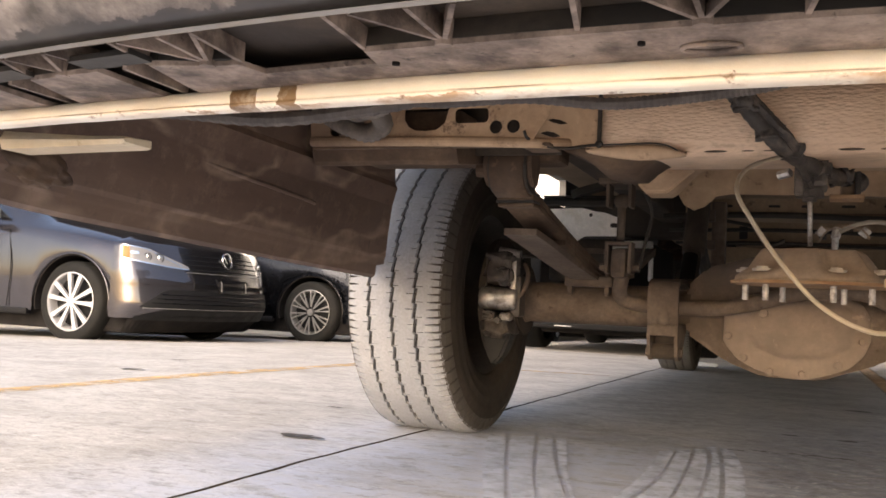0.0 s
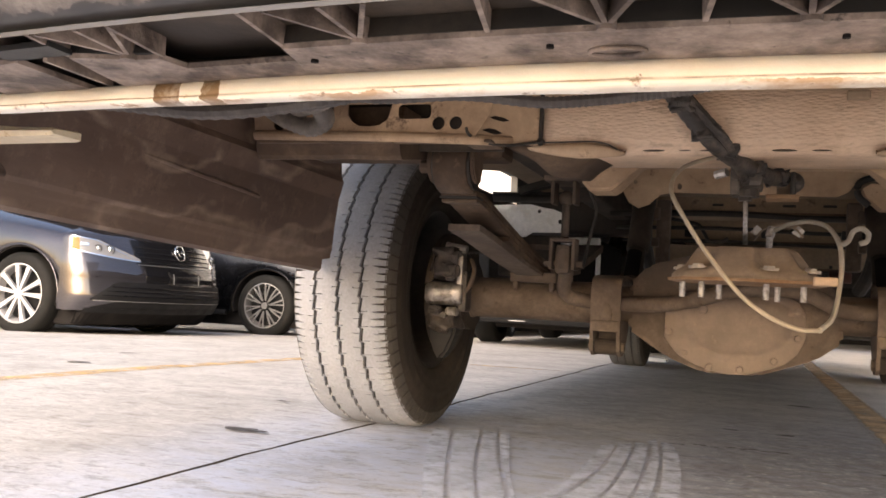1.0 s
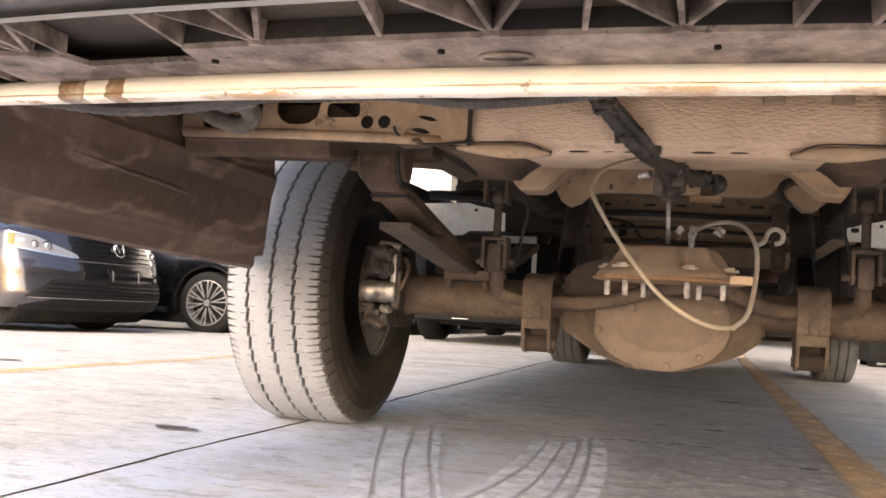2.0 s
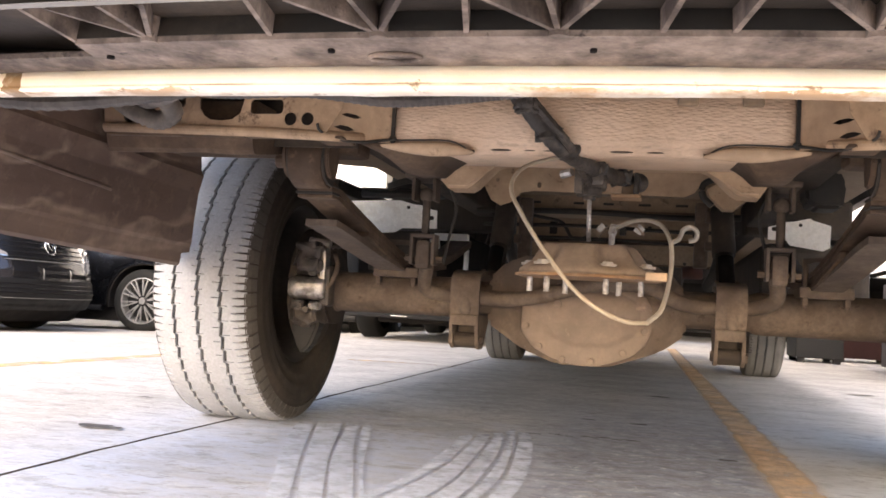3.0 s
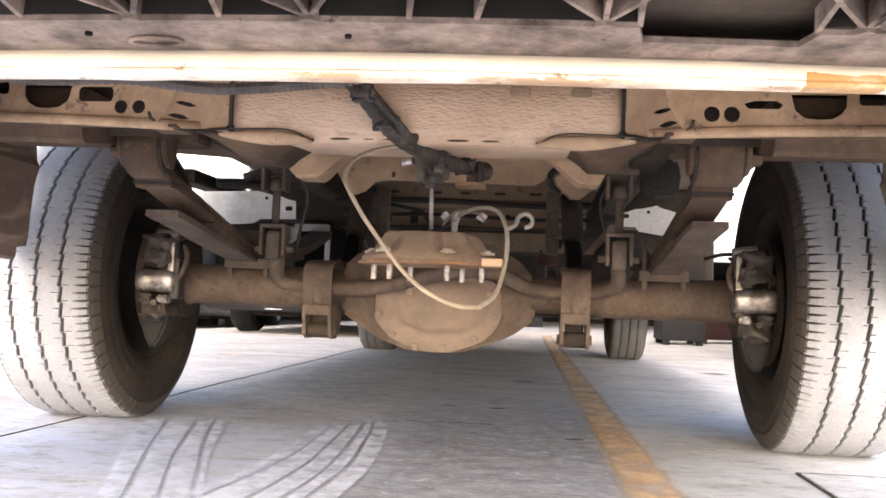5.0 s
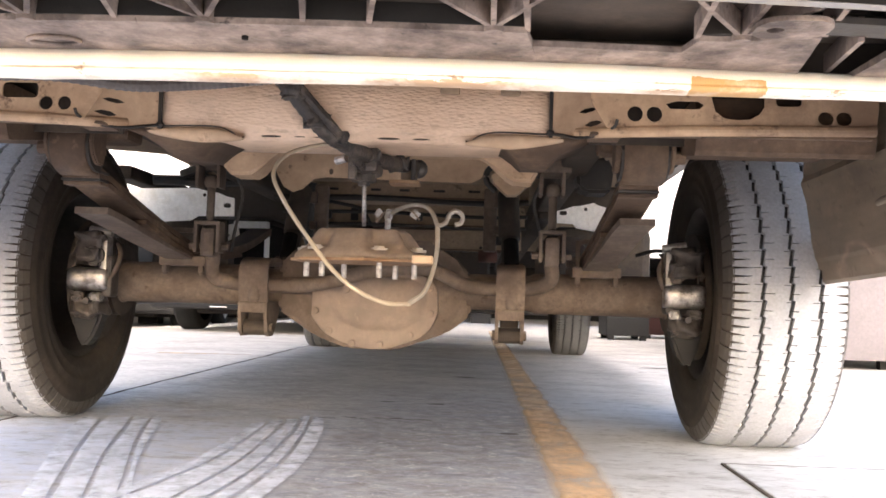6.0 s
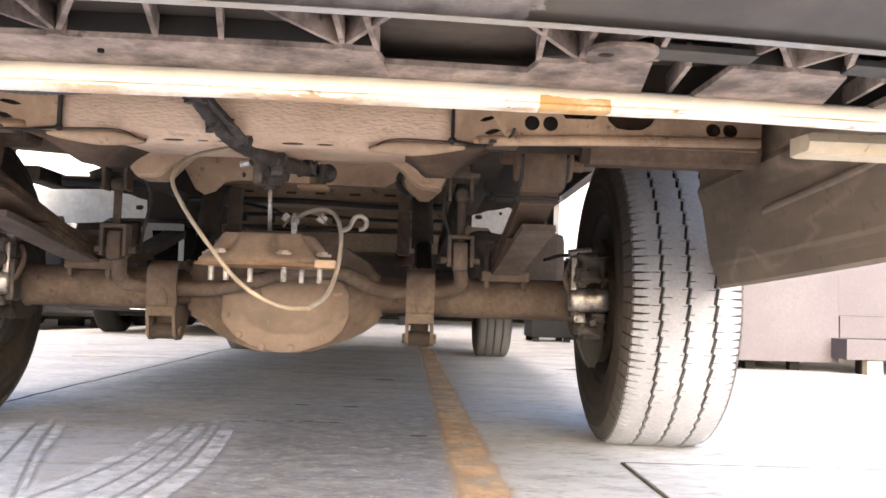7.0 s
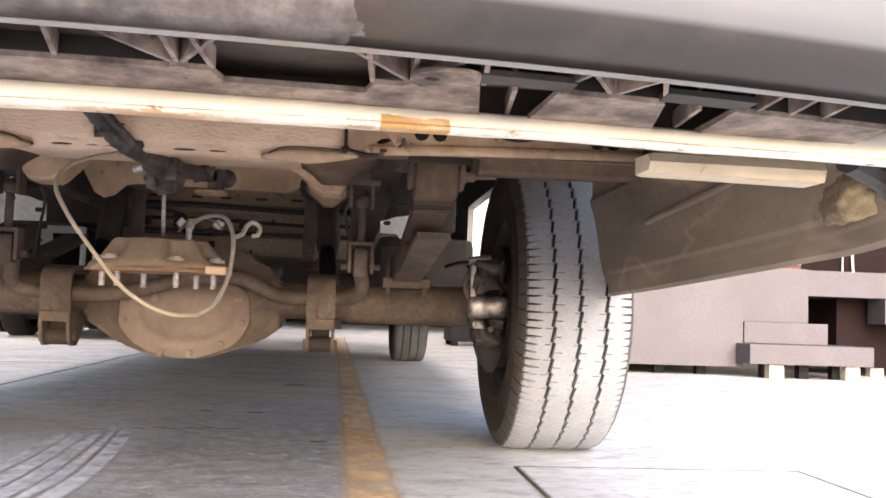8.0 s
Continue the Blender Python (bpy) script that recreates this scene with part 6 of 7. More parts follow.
def van_wheel():
    """Wheel about its own centre, axle along x, inner side towards +x."""
    bm = bmesh.new()
    lathe(bm, [(0.118, 0.214), (0.110, 0.208), (0.106, 0.196), (0.03, 0.186), (-0.02, 0.184), (-0.05, 0.175), (-0.06, 0.13), (-0.035, 0.09), (-0.03, 0.0)], 56)
    lathe(bm, [(-0.118, 0.214), (-0.110, 0.206), (-0.07, 0.190), (-0.05, 0.175)], 56)
    w = put("wheel", bm, RIM, True)
    tagged(w, "dark dusty steel wheel")
    bm = bmesh.new()
    lathe(bm, [(0.112, 0.206), (0.122, 0.212), (0.126, 0.232), (0.129, 0.240), (0.127, 0.244), (0.133, 0.262), (0.136, 0.270), (0.133, 0.274), (0.134, 0.29), (0.1345, 0.305), (0.131, 0.308), (0.128, 0.318), (0.121, 0.335), (0.1165, 0.342), (0.112, 0.3475), (0.10, 0.349), (0.05, 0.3505), (0, 0.351), (-0.05, 0.3505), (-0.10, 0.349), (-0.112, 0.3475),
              (-0.121, 0.335), (-0.128, 0.318), (-0.134, 0.29), (-0.133, 0.262), (-0.126, 0.232), (-0.122, 0.212), (-0.112, 0.206)], 72)
    part("tyre", bm, RUBBER, w, "dusty black tyre", True)
    bands = ((-0.1165, -0.0626, 0.0, 0.026, 0.014), (-0.0560, -0.0038, 0.0, 0.017, 0.012), (0.0030, 0.0534, 0.0, 0.013, 0.018), (0.0602, 0.1165, 0.0, 0.017, 0.031))
    for b in bands:
        part("tread_rib", tread_rib(*b), TREAD, w, "pale worn tread band")
    # shoulder lugs that run down the flanks
    for s in (-1, 1):
        bm = bmesh.new()
        a0, a1 = 6.283185 * 0.04 / 64, 6.283185 * 0.90 / 64
        vs = []
        for x, r in ((0.1135, 0.3520), (0.1235, 0.3385), (0.1300, 0.3200), (0.1225, 0.3180), (0.110, 0.3400)):
            vs.append([bm.verts.new((s * x, r * math.cos(a), r * math.sin(a))) for a in (a0, (a0 + a1) / 2, a1)])
        for a, b in zip(vs, vs[1:]):
            for j in range(2):
                bm.faces.new((a[j], a[j + 1], b[j + 1], b[j]))
        for j in (0, 2):
            bm.faces.new([row[j] for row in vs])
        lug = part("shoulder_lug", bm, LUG, w)
        for k in range(1, 64):
            again(lug, Matrix.Rotation(6.283185 * k / 64, 4, "X"), w)
    for x0, x1 in ((-0.066, -0.053), (-0.007, 0.006), (0.050, 0.063)):
        bm = bmesh.new()
        lathe(bm, [(x0, 0.3512), (x0, 0.3518), (x1, 0.3518), (x1, 0.3512)], 72)
        part("tread_groove", bm, GROOVE, w, "dark tread groove")
    return w


wheel = van_wheel()
wheel.parent = van
wheel.matrix_basis = pose(-TRACK, AX_Y, TYRE_R - 0.006, 0, 0, 0)


def wheel_copy(src, m, tread=None):
    o = again(src, m, van)
    for c in src.children:
        k = again(c, c.matrix_basis.copy(), o)
        if tread and c.name.startswith("tread_rib"):
            k.material_slots[0].link = "OBJECT"
            k.material_slots[0].material = tread
    return o


wheel_copy(wheel, pose(0.860, AX_Y - 0.04, TYRE_R - 0.006, 37, 0, 180))
NARROW = Matrix.Diagonal((0.84, 1, 1, 1))
wheel_copy(wheel, pose(-0.80, AX_Y + BASE - 0.22, TYRE_R - 0.006, 80, 0, 0) @ NARROW, TREAD_SHADED)
wheel_copy(wheel, pose(0.765, AX_Y + BASE - 0.22, TYRE_R - 0.006, 120, 0, 180) @ NARROW, TREAD_SHADED)


# ---- spare wheel carrier ----
def spare_carrier():
    bm = bmesh.new()
    base = [(-0.128, -0.50), (-0.10, -0.555), (0.02, -0.58), (0.115, -0.56), (0.14, -0.48), (0.13, -0.40), (0.05, -0.355), (-0.07, -0.36), (-0.12, -0.42)]
    prism(bm, base, "z", 0.383, 0.388)
    C = part("spare_wheel_carrier", bm, RUST, van, "rusty edged steel plate of the spare wheel carrier, hung empty")
    bm = bmesh.new()
    low = radial([(x * 0.955 - 0.001, -0.465 + (y + 0.465) * 0.93) for x, y in base], (0.0, -0.465), 90)
    nuts = [(-0.074, -0.528), (0.043, -0.538), (-0.105, -0.468), (0.110, -0.500), (0.08, -0.385), (-0.06, -0.385)]
    angles = [math.atan2(y + 0.465, x) for x, y in nuts]
    def hollow(x, y):
        a = math.atan2(y + 0.465, x)
        return max(math.exp(-(((a - b + math.pi) % (2 * math.pi) - math.pi) / 0.26) ** 2) for b in angles)
    loops = []
    for f, dent, z, rise in ((1.0, 0, 0.388, 0), (0.985, 0, 0.396, 0), (0.95, 0.12, 0.404, 0), (0.90, 0.26, 0.410, 0), (0.80, 0.26, 0.428, 1), (0.715, 0.20, 0.441, 1), (0.66, 0.16, 0.4445, 1), (0.35, 0.0, 0.4455, 0), (0.1, 0, 0.446, 0)):
        loops.append([(x * (f - dent * hollow(x, y)), -0.465 + (y + 0.465) * (f - dent * hollow(x, y)), z + 0.0015 * rise * noise.noise((x * 40, y * 40, 1))) for x, y in low])
    skin_loops(bm, loops)
    part("carrier_dome", bm, CARRIER, C, "dusty pressed dome with hollows for its nuts", True)
    # studs below, nuts above
    for x, y in ((-0.106, -0.455), (-0.070, -0.490), (-0.046, -0.375), (0.039, -0.500), (0.058, -0.385), (0.101, -0.455)):
        m = bmesh.new()
        cyl(m, (x, y, 0.3555), (x, y, 0.384), 0.0055, 10)
        cyl(m, (x, y, 0.369), (x, y, 0.371), 0.0062, 10)
        part("stud", m, ZINC, C, "zinc plated stud")
    for x, y in nuts[:4]:
        m = bmesh.new()
        cyl(m, (x, y, 0.404), (x, y, 0.4085), 0.0165, 18)
        cyl(m, (x, y, 0.4085), (x, y, 0.4125), 0.0105, 6)
        part("nut", m, WASHER, C, "pale worn nut and washer")
    m = bmesh.new()
    cyl(m, (0.0, -0.44, 0.455), (-0.003, -0.44, 0.56), 0.0042, 10)
    part("hoist_rod", m, ZINC, C, "bright hoist rod", True)
    m = bmesh.new()
    cyl(m, (0.041, -0.396, 0.44), (0.041, -0.396, 0.474), 0.0062, 10)
    cyl(m, (0.041, -0.396, 0.474), (0.045, -0.392, 0.492), 0.008, 10)
    part("stud", m, ZINC, C, "bright upright stud")
    for x0, x1 in ((0.012, 0.028), (0.085, 0.103)):
        m = bmesh.new()
        prism(m, [(x0 - 0.006, 0.487), (x0 + 0.006, 0.500), (x1, 0.490), (x1 - 0.010, 0.478)], "y", -0.352, -0.348)
        part("tab", m, ZINC, C, "pale metal tab")
    m = bmesh.new()
    strap(m, [(0.012, -0.35, 0.47), (0.03, -0.35, 0.492), (0.058, -0.35, 0.500), (0.085, -0.35, 0.494), (0.10, -0.35, 0.478)], (0, 1, 0), 0.014, 0.003)
    part("tab", m, CARRIER, C)
    # hoist above
    bm = bmesh.new()
    box(bm, -0.027, 0.027, -0.48, -0.38, 0.556, 0.60, 0.010)
    cyl(bm, (-0.003, -0.44, 0.541), (-0.003, -0.44, 0.557), 0.024, 16)
    cyl(bm, (-0.003, -0.44, 0.534), (-0.003, -0.44, 0.542), 0.012, 12)
    cyl(bm, (-0.018, -0.484, 0.575), (-0.018, -0.494, 0.575), 0.010, 6)
    cyl(bm, (0.014, -0.484, 0.583), (0.014, -0.494, 0.583), 0.008, 6)
    box(bm, -0.028, -0.012, -0.49, -0.47, 0.54, 0.62, 0.003)
    H = part("spare_hoist", bm, HOIST, van, "dark spare wheel hoist under the floor")
    bm = bmesh.new()
    box(bm, 0.075, 0.085, -0.30, -0.24, 0.565, 0.61, 0.003)
    part("hoist_tab", bm, BLACK, H)
    m = bmesh.new()
    box(m, 0.03, 0.092, -0.30, -0.24, 0.558, 0.566, 0.002)
    part("hoist_bracket", m, RUST, H, "rusty bracket")
    m = bmesh.new()
    box(m, 0.05, 0.075, -0.26, -0.22, 0.566, 0.612, 0.003)
    part("hoist_tab", m, CREAM_DULL, H)
    m = bmesh.new()
    cyl(m, (-0.055, -0.46, 0.578), (-0.035, -0.47, 0.582), 0.008, 8)
    part("bolt", m, ZINC, H, "bright bolt")
    m = bmesh.new()
    tube(m, [(-0.145, -0.68, 0.712), (-0.118, -0.655, 0.685), (-0.075, -0.645, 0.634), (-0.045, -0.625, 0.602), (-0.01, -0.54, 0.588), (0.025, -0.40, 0.589), (0.075, -0.20, 0.606)], 0.0145, 10, 8, 0.0012)
    ball(m, (0.082, -0.19, 0.604), 0.021)
    part("wiring_loom", m, LOOM, H, "black taped wiring loom", True)
    for k, c in enumerate(((-0.100, -0.655, 0.668), (-0.062, -0.640, 0.622), (-0.030, -0.60, 0.598), (0.012, -0.46, 0.586), (0.050, -0.30, 0.597))):
        part("loom_tape", lump(c, (0.021, 0.019, 0.016), 20 + 3 * k), LOOM, H, "", True)
    m = bmesh.new()
    tube(m, [(-0.105, -0.66, 0.69), (-0.06, -0.655, 0.640), (-0.03, -0.635, 0.606), (-0.01, -0.52, 0.575), (0.0, -0.46, 0.56)], 0.008, 8, 8, 0.0008)
    part("wiring_loom", m, LOOM, H)
    # hanging tube
    m = bmesh.new()
    tube(m, [(-0.01, -0.52, 0.603), (-0.045, -0.60, 0.588), (-0.088, -0.72, 0.551), (-0.098, -0.79, 0.508), (-0.075, -0.81, 0.462), (-0.040, -0.80, 0.410), (0.005, -0.80, 0.356), (0.045, -0.80, 0.326), (0.085, -0.79, 0.310), (0.118, -0.74, 0.309)], 0.0034, 10)
    T = part("hanging_tube", m, HOSE, H, "beige plastic tube hanging in a loop", True)
    m = bmesh.new()
    tube(m, [(0.116, -0.745, 0.309), (0.137, -0.68, 0.330), (0.148, -0.62, 0.372), (0.152, -0.60, 0.415), (0.148, -0.575, 0.452), (0.132, -0.53, 0.482), (0.105, -0.47, 0.496), (0.075, -0.43, 0.495), (0.047, -0.395, 0.485)], 0.0040, 10)
    tube(m, [(0.150, -0.585, 0.447), (0.163, -0.56, 0.456), (0.170, -0.555, 0.472), (0.182, -0.555, 0.478), (0.193, -0.555, 0.470), (0.191, -0.555, 0.457), (0.180, -0.555, 0.453)], 0.0042, 10)
    part("tube_end", m, HOSE_GREY, T, "grey translucent end with a hooked tip", True)
    m = bmesh.new()
    box(m, 0.110, 0.146, -0.63, -0.60, 0.379, 0.393, 0.003)
    part("tube_clip", m, CREAM, T)


HOIST = grimy("dull grey hoist metal", (0.075, 0.064, 0.056), (0.20, 0.165, 0.135), 0.42, 0.66, 0.5, metal=0.35, big=26, bumpy=0.6)
WASHER = grimy("pale worn zinc", (0.58, 0.53, 0.46), (0.42, 0.36, 0.29), 0.45, 0.65, 0.45, metal=0.3, big=60)
CARRIER = grimy("dusty carrier steel", (0.27, 0.205, 0.152), (0.37, 0.29, 0.22), 0.4, 0.7, 0.8, big=16)
spare_carrier()


# conduit behind the steel edge
def conduit():
    m = bmesh.new()
    tube(m, [(-0.55, -1.02, 0.606), (-0.48, -1.0, 0.604), (-0.36, -1.0, 0.606), (-0.25, -1.0, 0.594), (-0.17, -1.0, 0.5965), (-0.10, -1.0, 0.603), (-0.04, -1.0, 0.611), (0.04, -1.0, 0.632), (0.12, -0.98, 0.66)], 0.0075, 8, 18, 0.0012)
    c = part("conduit", m, CONDUIT, van, "grey corrugated conduit")
    m = bmesh.new()
    tube(m, [(-0.80, -0.80, 0.650), (-0.755, -0.83, 0.625), (-0.715, -0.85, 0.606), (-0.670, -0.86, 0.592), (-0.635, -0.88, 0.600), (-0.62, -0.93, 0.612)], 0.013, 12, 8, 0.0035)
    tube(m, [(-0.78, -0.82, 0.662), (-0.73, -0.85, 0.640), (-0.69, -0.87, 0.622), (-0.655, -0.90, 0.618), (-0.60, -0.97, 0.606), (-0.55, -1.02, 0.606)], 0.011, 12, 8, 0.003)
    part("conduit_joint", m, CONDUIT_PALE, c, "dusty lumpy joint", True)
    m = bmesh.new()
    tube(m, [(-0.86, -1.2, 0.562), (-0.75, -1.22, 0.550), (-0.62, -1.22, 0.538), (-0.5, -1.2, 0.551), (-0.42, -1.15, 0.578)], 0.008, 8, 14, 0.0015)
    part("conduit_branch", m, CONDUIT, c)


conduit()


# ---- parked cars ----
def lerp(table, x):
    if x >= table[0][0]:
        return table[0][1]
    for (a, u), (b, v) in zip(table, table[1:]):
        if x >= b:
            return v + (u - v) * (x - b) / (a - b)
    return table[-1][1]


def car_wheel(parent, x, y, s, r, mat_rim, spokes, split):
    """A car wheel whose outer side looks along s on y."""
    bm = bmesh.new()
    prof = [(0.10, r * 0.73), (0.105, r * 0.82), (0.10, r * 0.93), (0.075, r), (-0.075, r), (-0.10, r * 0.93), (-0.10, r * 0.73)]
    lathe(bm, [(a * s, b) for a, b in prof], 44, "y")
    t = part("wheel", bm, CAR_TYRE, parent, "black road worn tyre", True)
    t.matrix_basis = pose(x, y, r - 0.008)
    bm = bmesh.new()
    lathe(bm, [(s * 0.098, r * 0.74), (s * 0.100, r * 0.705), (s * 0.085, r * 0.68), (s * 0.0, r * 0.64)], 44, "y")
    for k in range(spokes):
        for d in ((-split, split) if split else (0,)):
            a = 6.2832 * k / spokes + 0.2
            if spokes < 8 and split:
                # broad spoke that widens towards the rim
                b = a + d * 1.12
                r0, r1, w0, w1 = 0.02, r * 0.70, 0.009, 0.0185
                u, n2 = Vector((math.cos(b), 0, math.sin(b))), Vector((-math.sin(b), 0, math.cos(b)))
                quad = [u * r0 - n2 * w0, u * r1 - n2 * w1, u * r1 + n2 * w1, u * r0 + n2 * w0]
                lo = [bm.verts.new(q + Vector((0, s * 0.070, 0))) for q in quad]
                hi = [bm.verts.new(q * 0.985 + Vector((0, s * 0.094, 0))) for q in quad]
                bm.faces.new(lo)
                bm.faces.new(hi)
                for e in range(4):
                    bm.faces.new((lo[e], lo[(e + 1) % 4], hi[(e + 1) % 4], hi[e]))
                continue
            p0 = Vector((0.05 * math.cos(a), s * 0.085, 0.05 * math.sin(a)))
            p1 = Vector((r * 0.70 * math.cos(a + d), s * 0.090, r * 0.70 * math.sin(a + d)))
            w = Vector((-math.sin(a), 0, math.cos(a)))
            strap(bm, [p0, (p0 + p1) / 2 + Vector((0, s * 0.006, 0)), p1], w, 0.042 if not split else 0.034 if spokes < 8 else 0.012, 0.014, 2)
    cyl(bm, (0, s * 0.06, 0), (0, s * 0.096, 0), 0.034, 20)
    q = part("rim", bm, mat_rim, t, "bright alloy rim")
    bm = bmesh.new()
    cyl(bm, (0, s * 0.01, 0), (0, s * 0.03, 0), r * 0.62, 32)
    part("brake_well", bm, CAR_BLACK, t, "dark wheel well")
    return t


def saloon(name, label, at, paint, rim, spokes, split, r, turn=0, plate_bars=True):
    """A saloon whose nose looks along +x; its origin is on the ground at the front axle."""
    car = empty(name, label, "car", "parked cars", at)
    car.rotation_euler = (0, 0, radians(turn))
    HW = [(0.88, 0.42), (0.86, 0.54), (0.81, 0.65), (0.72, 0.745), (0.60, 0.81), (0.40, 0.865), (0.1, 0.885), (-1.0, 0.89), (-2.6, 0.885), (-3.2, 0.85), (-3.55, 0.74), (-3.65, 0.6)]
    TOP = [(0.88, 0.66), (0.84, 0.70), (0.74, 0.75), (0.5, 0.82), (0.0, 0.91), (-0.40, 0.97), (-0.55, 1.02), (-1.25, 1.40), (-1.7, 1.45), (-2.3, 1.42), (-2.95, 1.16), (-3.1, 1.08), (-3.55, 1.04), (-3.65, 0.9)]
    BELT = [(0.88, 0.60), (0.74, 0.66), (0.5, 0.725), (0.0, 0.80), (-0.55, 0.86), (-2.0, 0.90), (-3.0, 0.95), (-3.65, 0.86)]
    SILL = [(0.88, 0.235), (0.6, 0.205), (0.42, 0.20), (-0.4, 0.22), (-2.3, 0.22), (-3.1, 0.24), (-3.65, 0.30)]
    base = 2.65
    xs = sorted({round(v, 3) for v in [0.44, 0.42, 0.40, -0.5, -0.55, -0.8, -1.25, -1.5, -1.9, -2.2, -3.1, -3.25, -3.45, -3.6, -3.65] + [0.37 * math.cos(radians(a)) for a in range(0, 181, 12)]
                 + [0.385, -0.385] + [-base + 0.37 * math.cos(radians(a)) for a in range(0, 181, 12)]}, reverse=True)
    bm = bmesh.new()
    rows = []
    for x in xs:
        hw, top, belt, low = lerp(HW, x), lerp(TOP, x), lerp(BELT, x), lerp(SILL, x)
        for c in (0.0, -base):
            if abs(x - c) < 0.372:
                low = max(low, r - 0.008 + math.sqrt(max(0.0, 0.372 ** 2 - (x - c) ** 2)) * 0.97)
        cabin = max(0.0, min(1.0, (top - 0.985) / 0.3))
        mid = max(low + 0.02, 0.52)
        row = []
        for y, z in ((0.985, low), (0.998, low + 0.5 * (mid - low)), (1.0, mid), (0.992, max(mid + 0.01, belt - 0.07)), (0.972, belt), (0.95 - 0.03 * cabin, belt + 0.02 + 0.02 * cabin), (0.80 - 0.02 * cabin, top - 0.045 - 0.10 * cabin), (0.70 - 0.10 * cabin, top - 0.02), (0.0, top)):
            row.append((hw * y, max(z, low)))
        rows.append([bm.verts.new((x, -y, z)) for y, z in row] + [bm.verts.new((x, y, z)) for y, z in reversed(row[:-1])])
    for a, b in zip(rows, rows[1:]):
        for k in range(len(a) - 1):
            bm.faces.new((a[k], a[k + 1], b[k + 1], b[k]))
    bm.faces.new(rows[0])
    bm.faces.new(rows[-1])
    body = part("body", bm, paint, car, "", True)
    for c in (0.0, -base):
        for s in (-1, 1):
            m = bmesh.new()
            arc = [(c + 0.376 * math.cos(radians(a)), s * 0.884, r - 0.008 + 0.366 * math.sin(radians(a))) for a in range(-8, 189, 14)]
            tube(m, arc, 0.006, 8, 3)
            part("arch_lip", m, paint, body, "", True)
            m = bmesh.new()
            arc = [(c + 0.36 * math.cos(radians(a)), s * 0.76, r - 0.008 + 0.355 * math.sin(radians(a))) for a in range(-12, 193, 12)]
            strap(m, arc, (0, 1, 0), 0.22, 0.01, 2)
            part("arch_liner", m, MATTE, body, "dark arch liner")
    # low black box that stands in for the shadow under the car
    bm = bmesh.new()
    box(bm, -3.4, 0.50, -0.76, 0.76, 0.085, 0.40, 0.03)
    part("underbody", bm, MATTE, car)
    # windows
    for s in (-1, 1):
        bm = bmesh.new()
        prism(bm, [(-0.72, 0.93), (-1.35, 1.32), (-2.2, 1.33), (-2.75, 1.0)], "y", s * 0.70, s * 0.82)
        part("side_window", bm, GLASS_DARK, car)
    for x in (0.0, -base):
        for s in (-1, 1):
            car_wheel(car, x, s * 0.775, s, r, rim, spokes, split)
    # nose: a skin round the plan curve, along which its panels are laid
    plan = []
    for k in range(161):
        th = radians(90 * k / 160)
        plan.append((0.38 + 0.50 * math.cos(th) ** (2 / 2.2), 0.885 * math.sin(th) ** (2 / 2.2)))
    run = [0.0]
    for a, b in zip(plan, plan[1:]):
        run.append(run[-1] + math.dist(a, b))

    def skin(s, z, proud=0.0):
        """The point at the length s round the nose from its middle, at the height z."""
        q = min(abs(s), run[-1] - 1e-6)
        k = next(i for i in range(160) if run[i + 1] > q)
        f = (q - run[k]) / (run[k + 1] - run[k])
        (x0, y0), (x1, y1) = plan[k], plan[k + 1]
        x, y = x0 + (x1 - x0) * f, y0 + (y1 - y0) * f
        d = Vector((y1 - y0, x0 - x1, 0)).normalized()
        ahead = max(0.0, min(1.0, (x - 0.42) / 0.35))
        back = 0.045 * max(0.0, (z - 0.30) / 0.2) + 0.050 * max(0.0, (z - 0.50) / 0.22) ** 1.6 + 0.10 * max(0.0, (0.34 - z) / 0.16) ** 2 - 0.012 * max(0.0, 1 - abs(z - 0.485) / 0.035)
        p = Vector((x - back * ahead, y * (1 - 0.02 * max(0.0, (z - 0.55) / 0.2)), z)) + d * proud
        return Vector((p.x, math.copysign(p.y, s), p.z))

    S = run[-1]
    brow = lambda s: 0.758 - 0.004 * (abs(s) / S) ** 2
    bm = bmesh.new()
    cols = []
    for i in range(65):
        s = -S + 2 * S * i / 64
        zs = [0.205 + (brow(s) - 0.205) * k / 22 for k in range(23)]
        col = [bm.verts.new(skin(s, z, 0.002)) for z in zs]
        top = skin(s, zs[-1])
        for f, up in ((0.12, 0.016), (0.35, 0.034), (0.7, 0.055), (1.0, 0.07)):
            col.append(bm.verts.new((top.x + (0.40 - top.x) * f if top.x > 0.40 else top.x, top.y * (1 - 0.18 * f), top.z + up + 0.03 * f * (1 - abs(s) / S))))
        cols.append(col)
    for a, b in zip(cols, cols[1:]):
        for k in range(len(a) - 1):
            bm.faces.new((a[k], b[k], b[k + 1], a[k + 1]))
    part("nose", bm, paint, car, "painted nose and bumper", True)

    def patch(nm, mat, s0, s1, low, high, proud=0.006, lab="", n=24, rows=4, parent=None):
        """A panel on the nose from s0 to s1 between the heights low(f) and high(f)."""
        m = bmesh.new()
        grid = []
        for i in range(n + 1):
            f = i / n
            s = s0 + (s1 - s0) * f
            a, b = low(f), high(f)
            grid.append([m.verts.new(skin(s, a + (b - a) * k / rows, proud)) for k in range(rows + 1)] + [m.verts.new(skin(s, b, -0.02)), m.verts.new(skin(s, a, -0.02))])
        w = rows + 3
        for a, b in zip(grid, grid[1:]):
            for k in range(w):
                m.faces.new((a[k], b[k], b[(k + 1) % w], a[(k + 1) % w]))
        m.faces.new(grid[0])
        m.faces.new(grid[-1])
        return part(nm, m, mat, parent or car, lab)

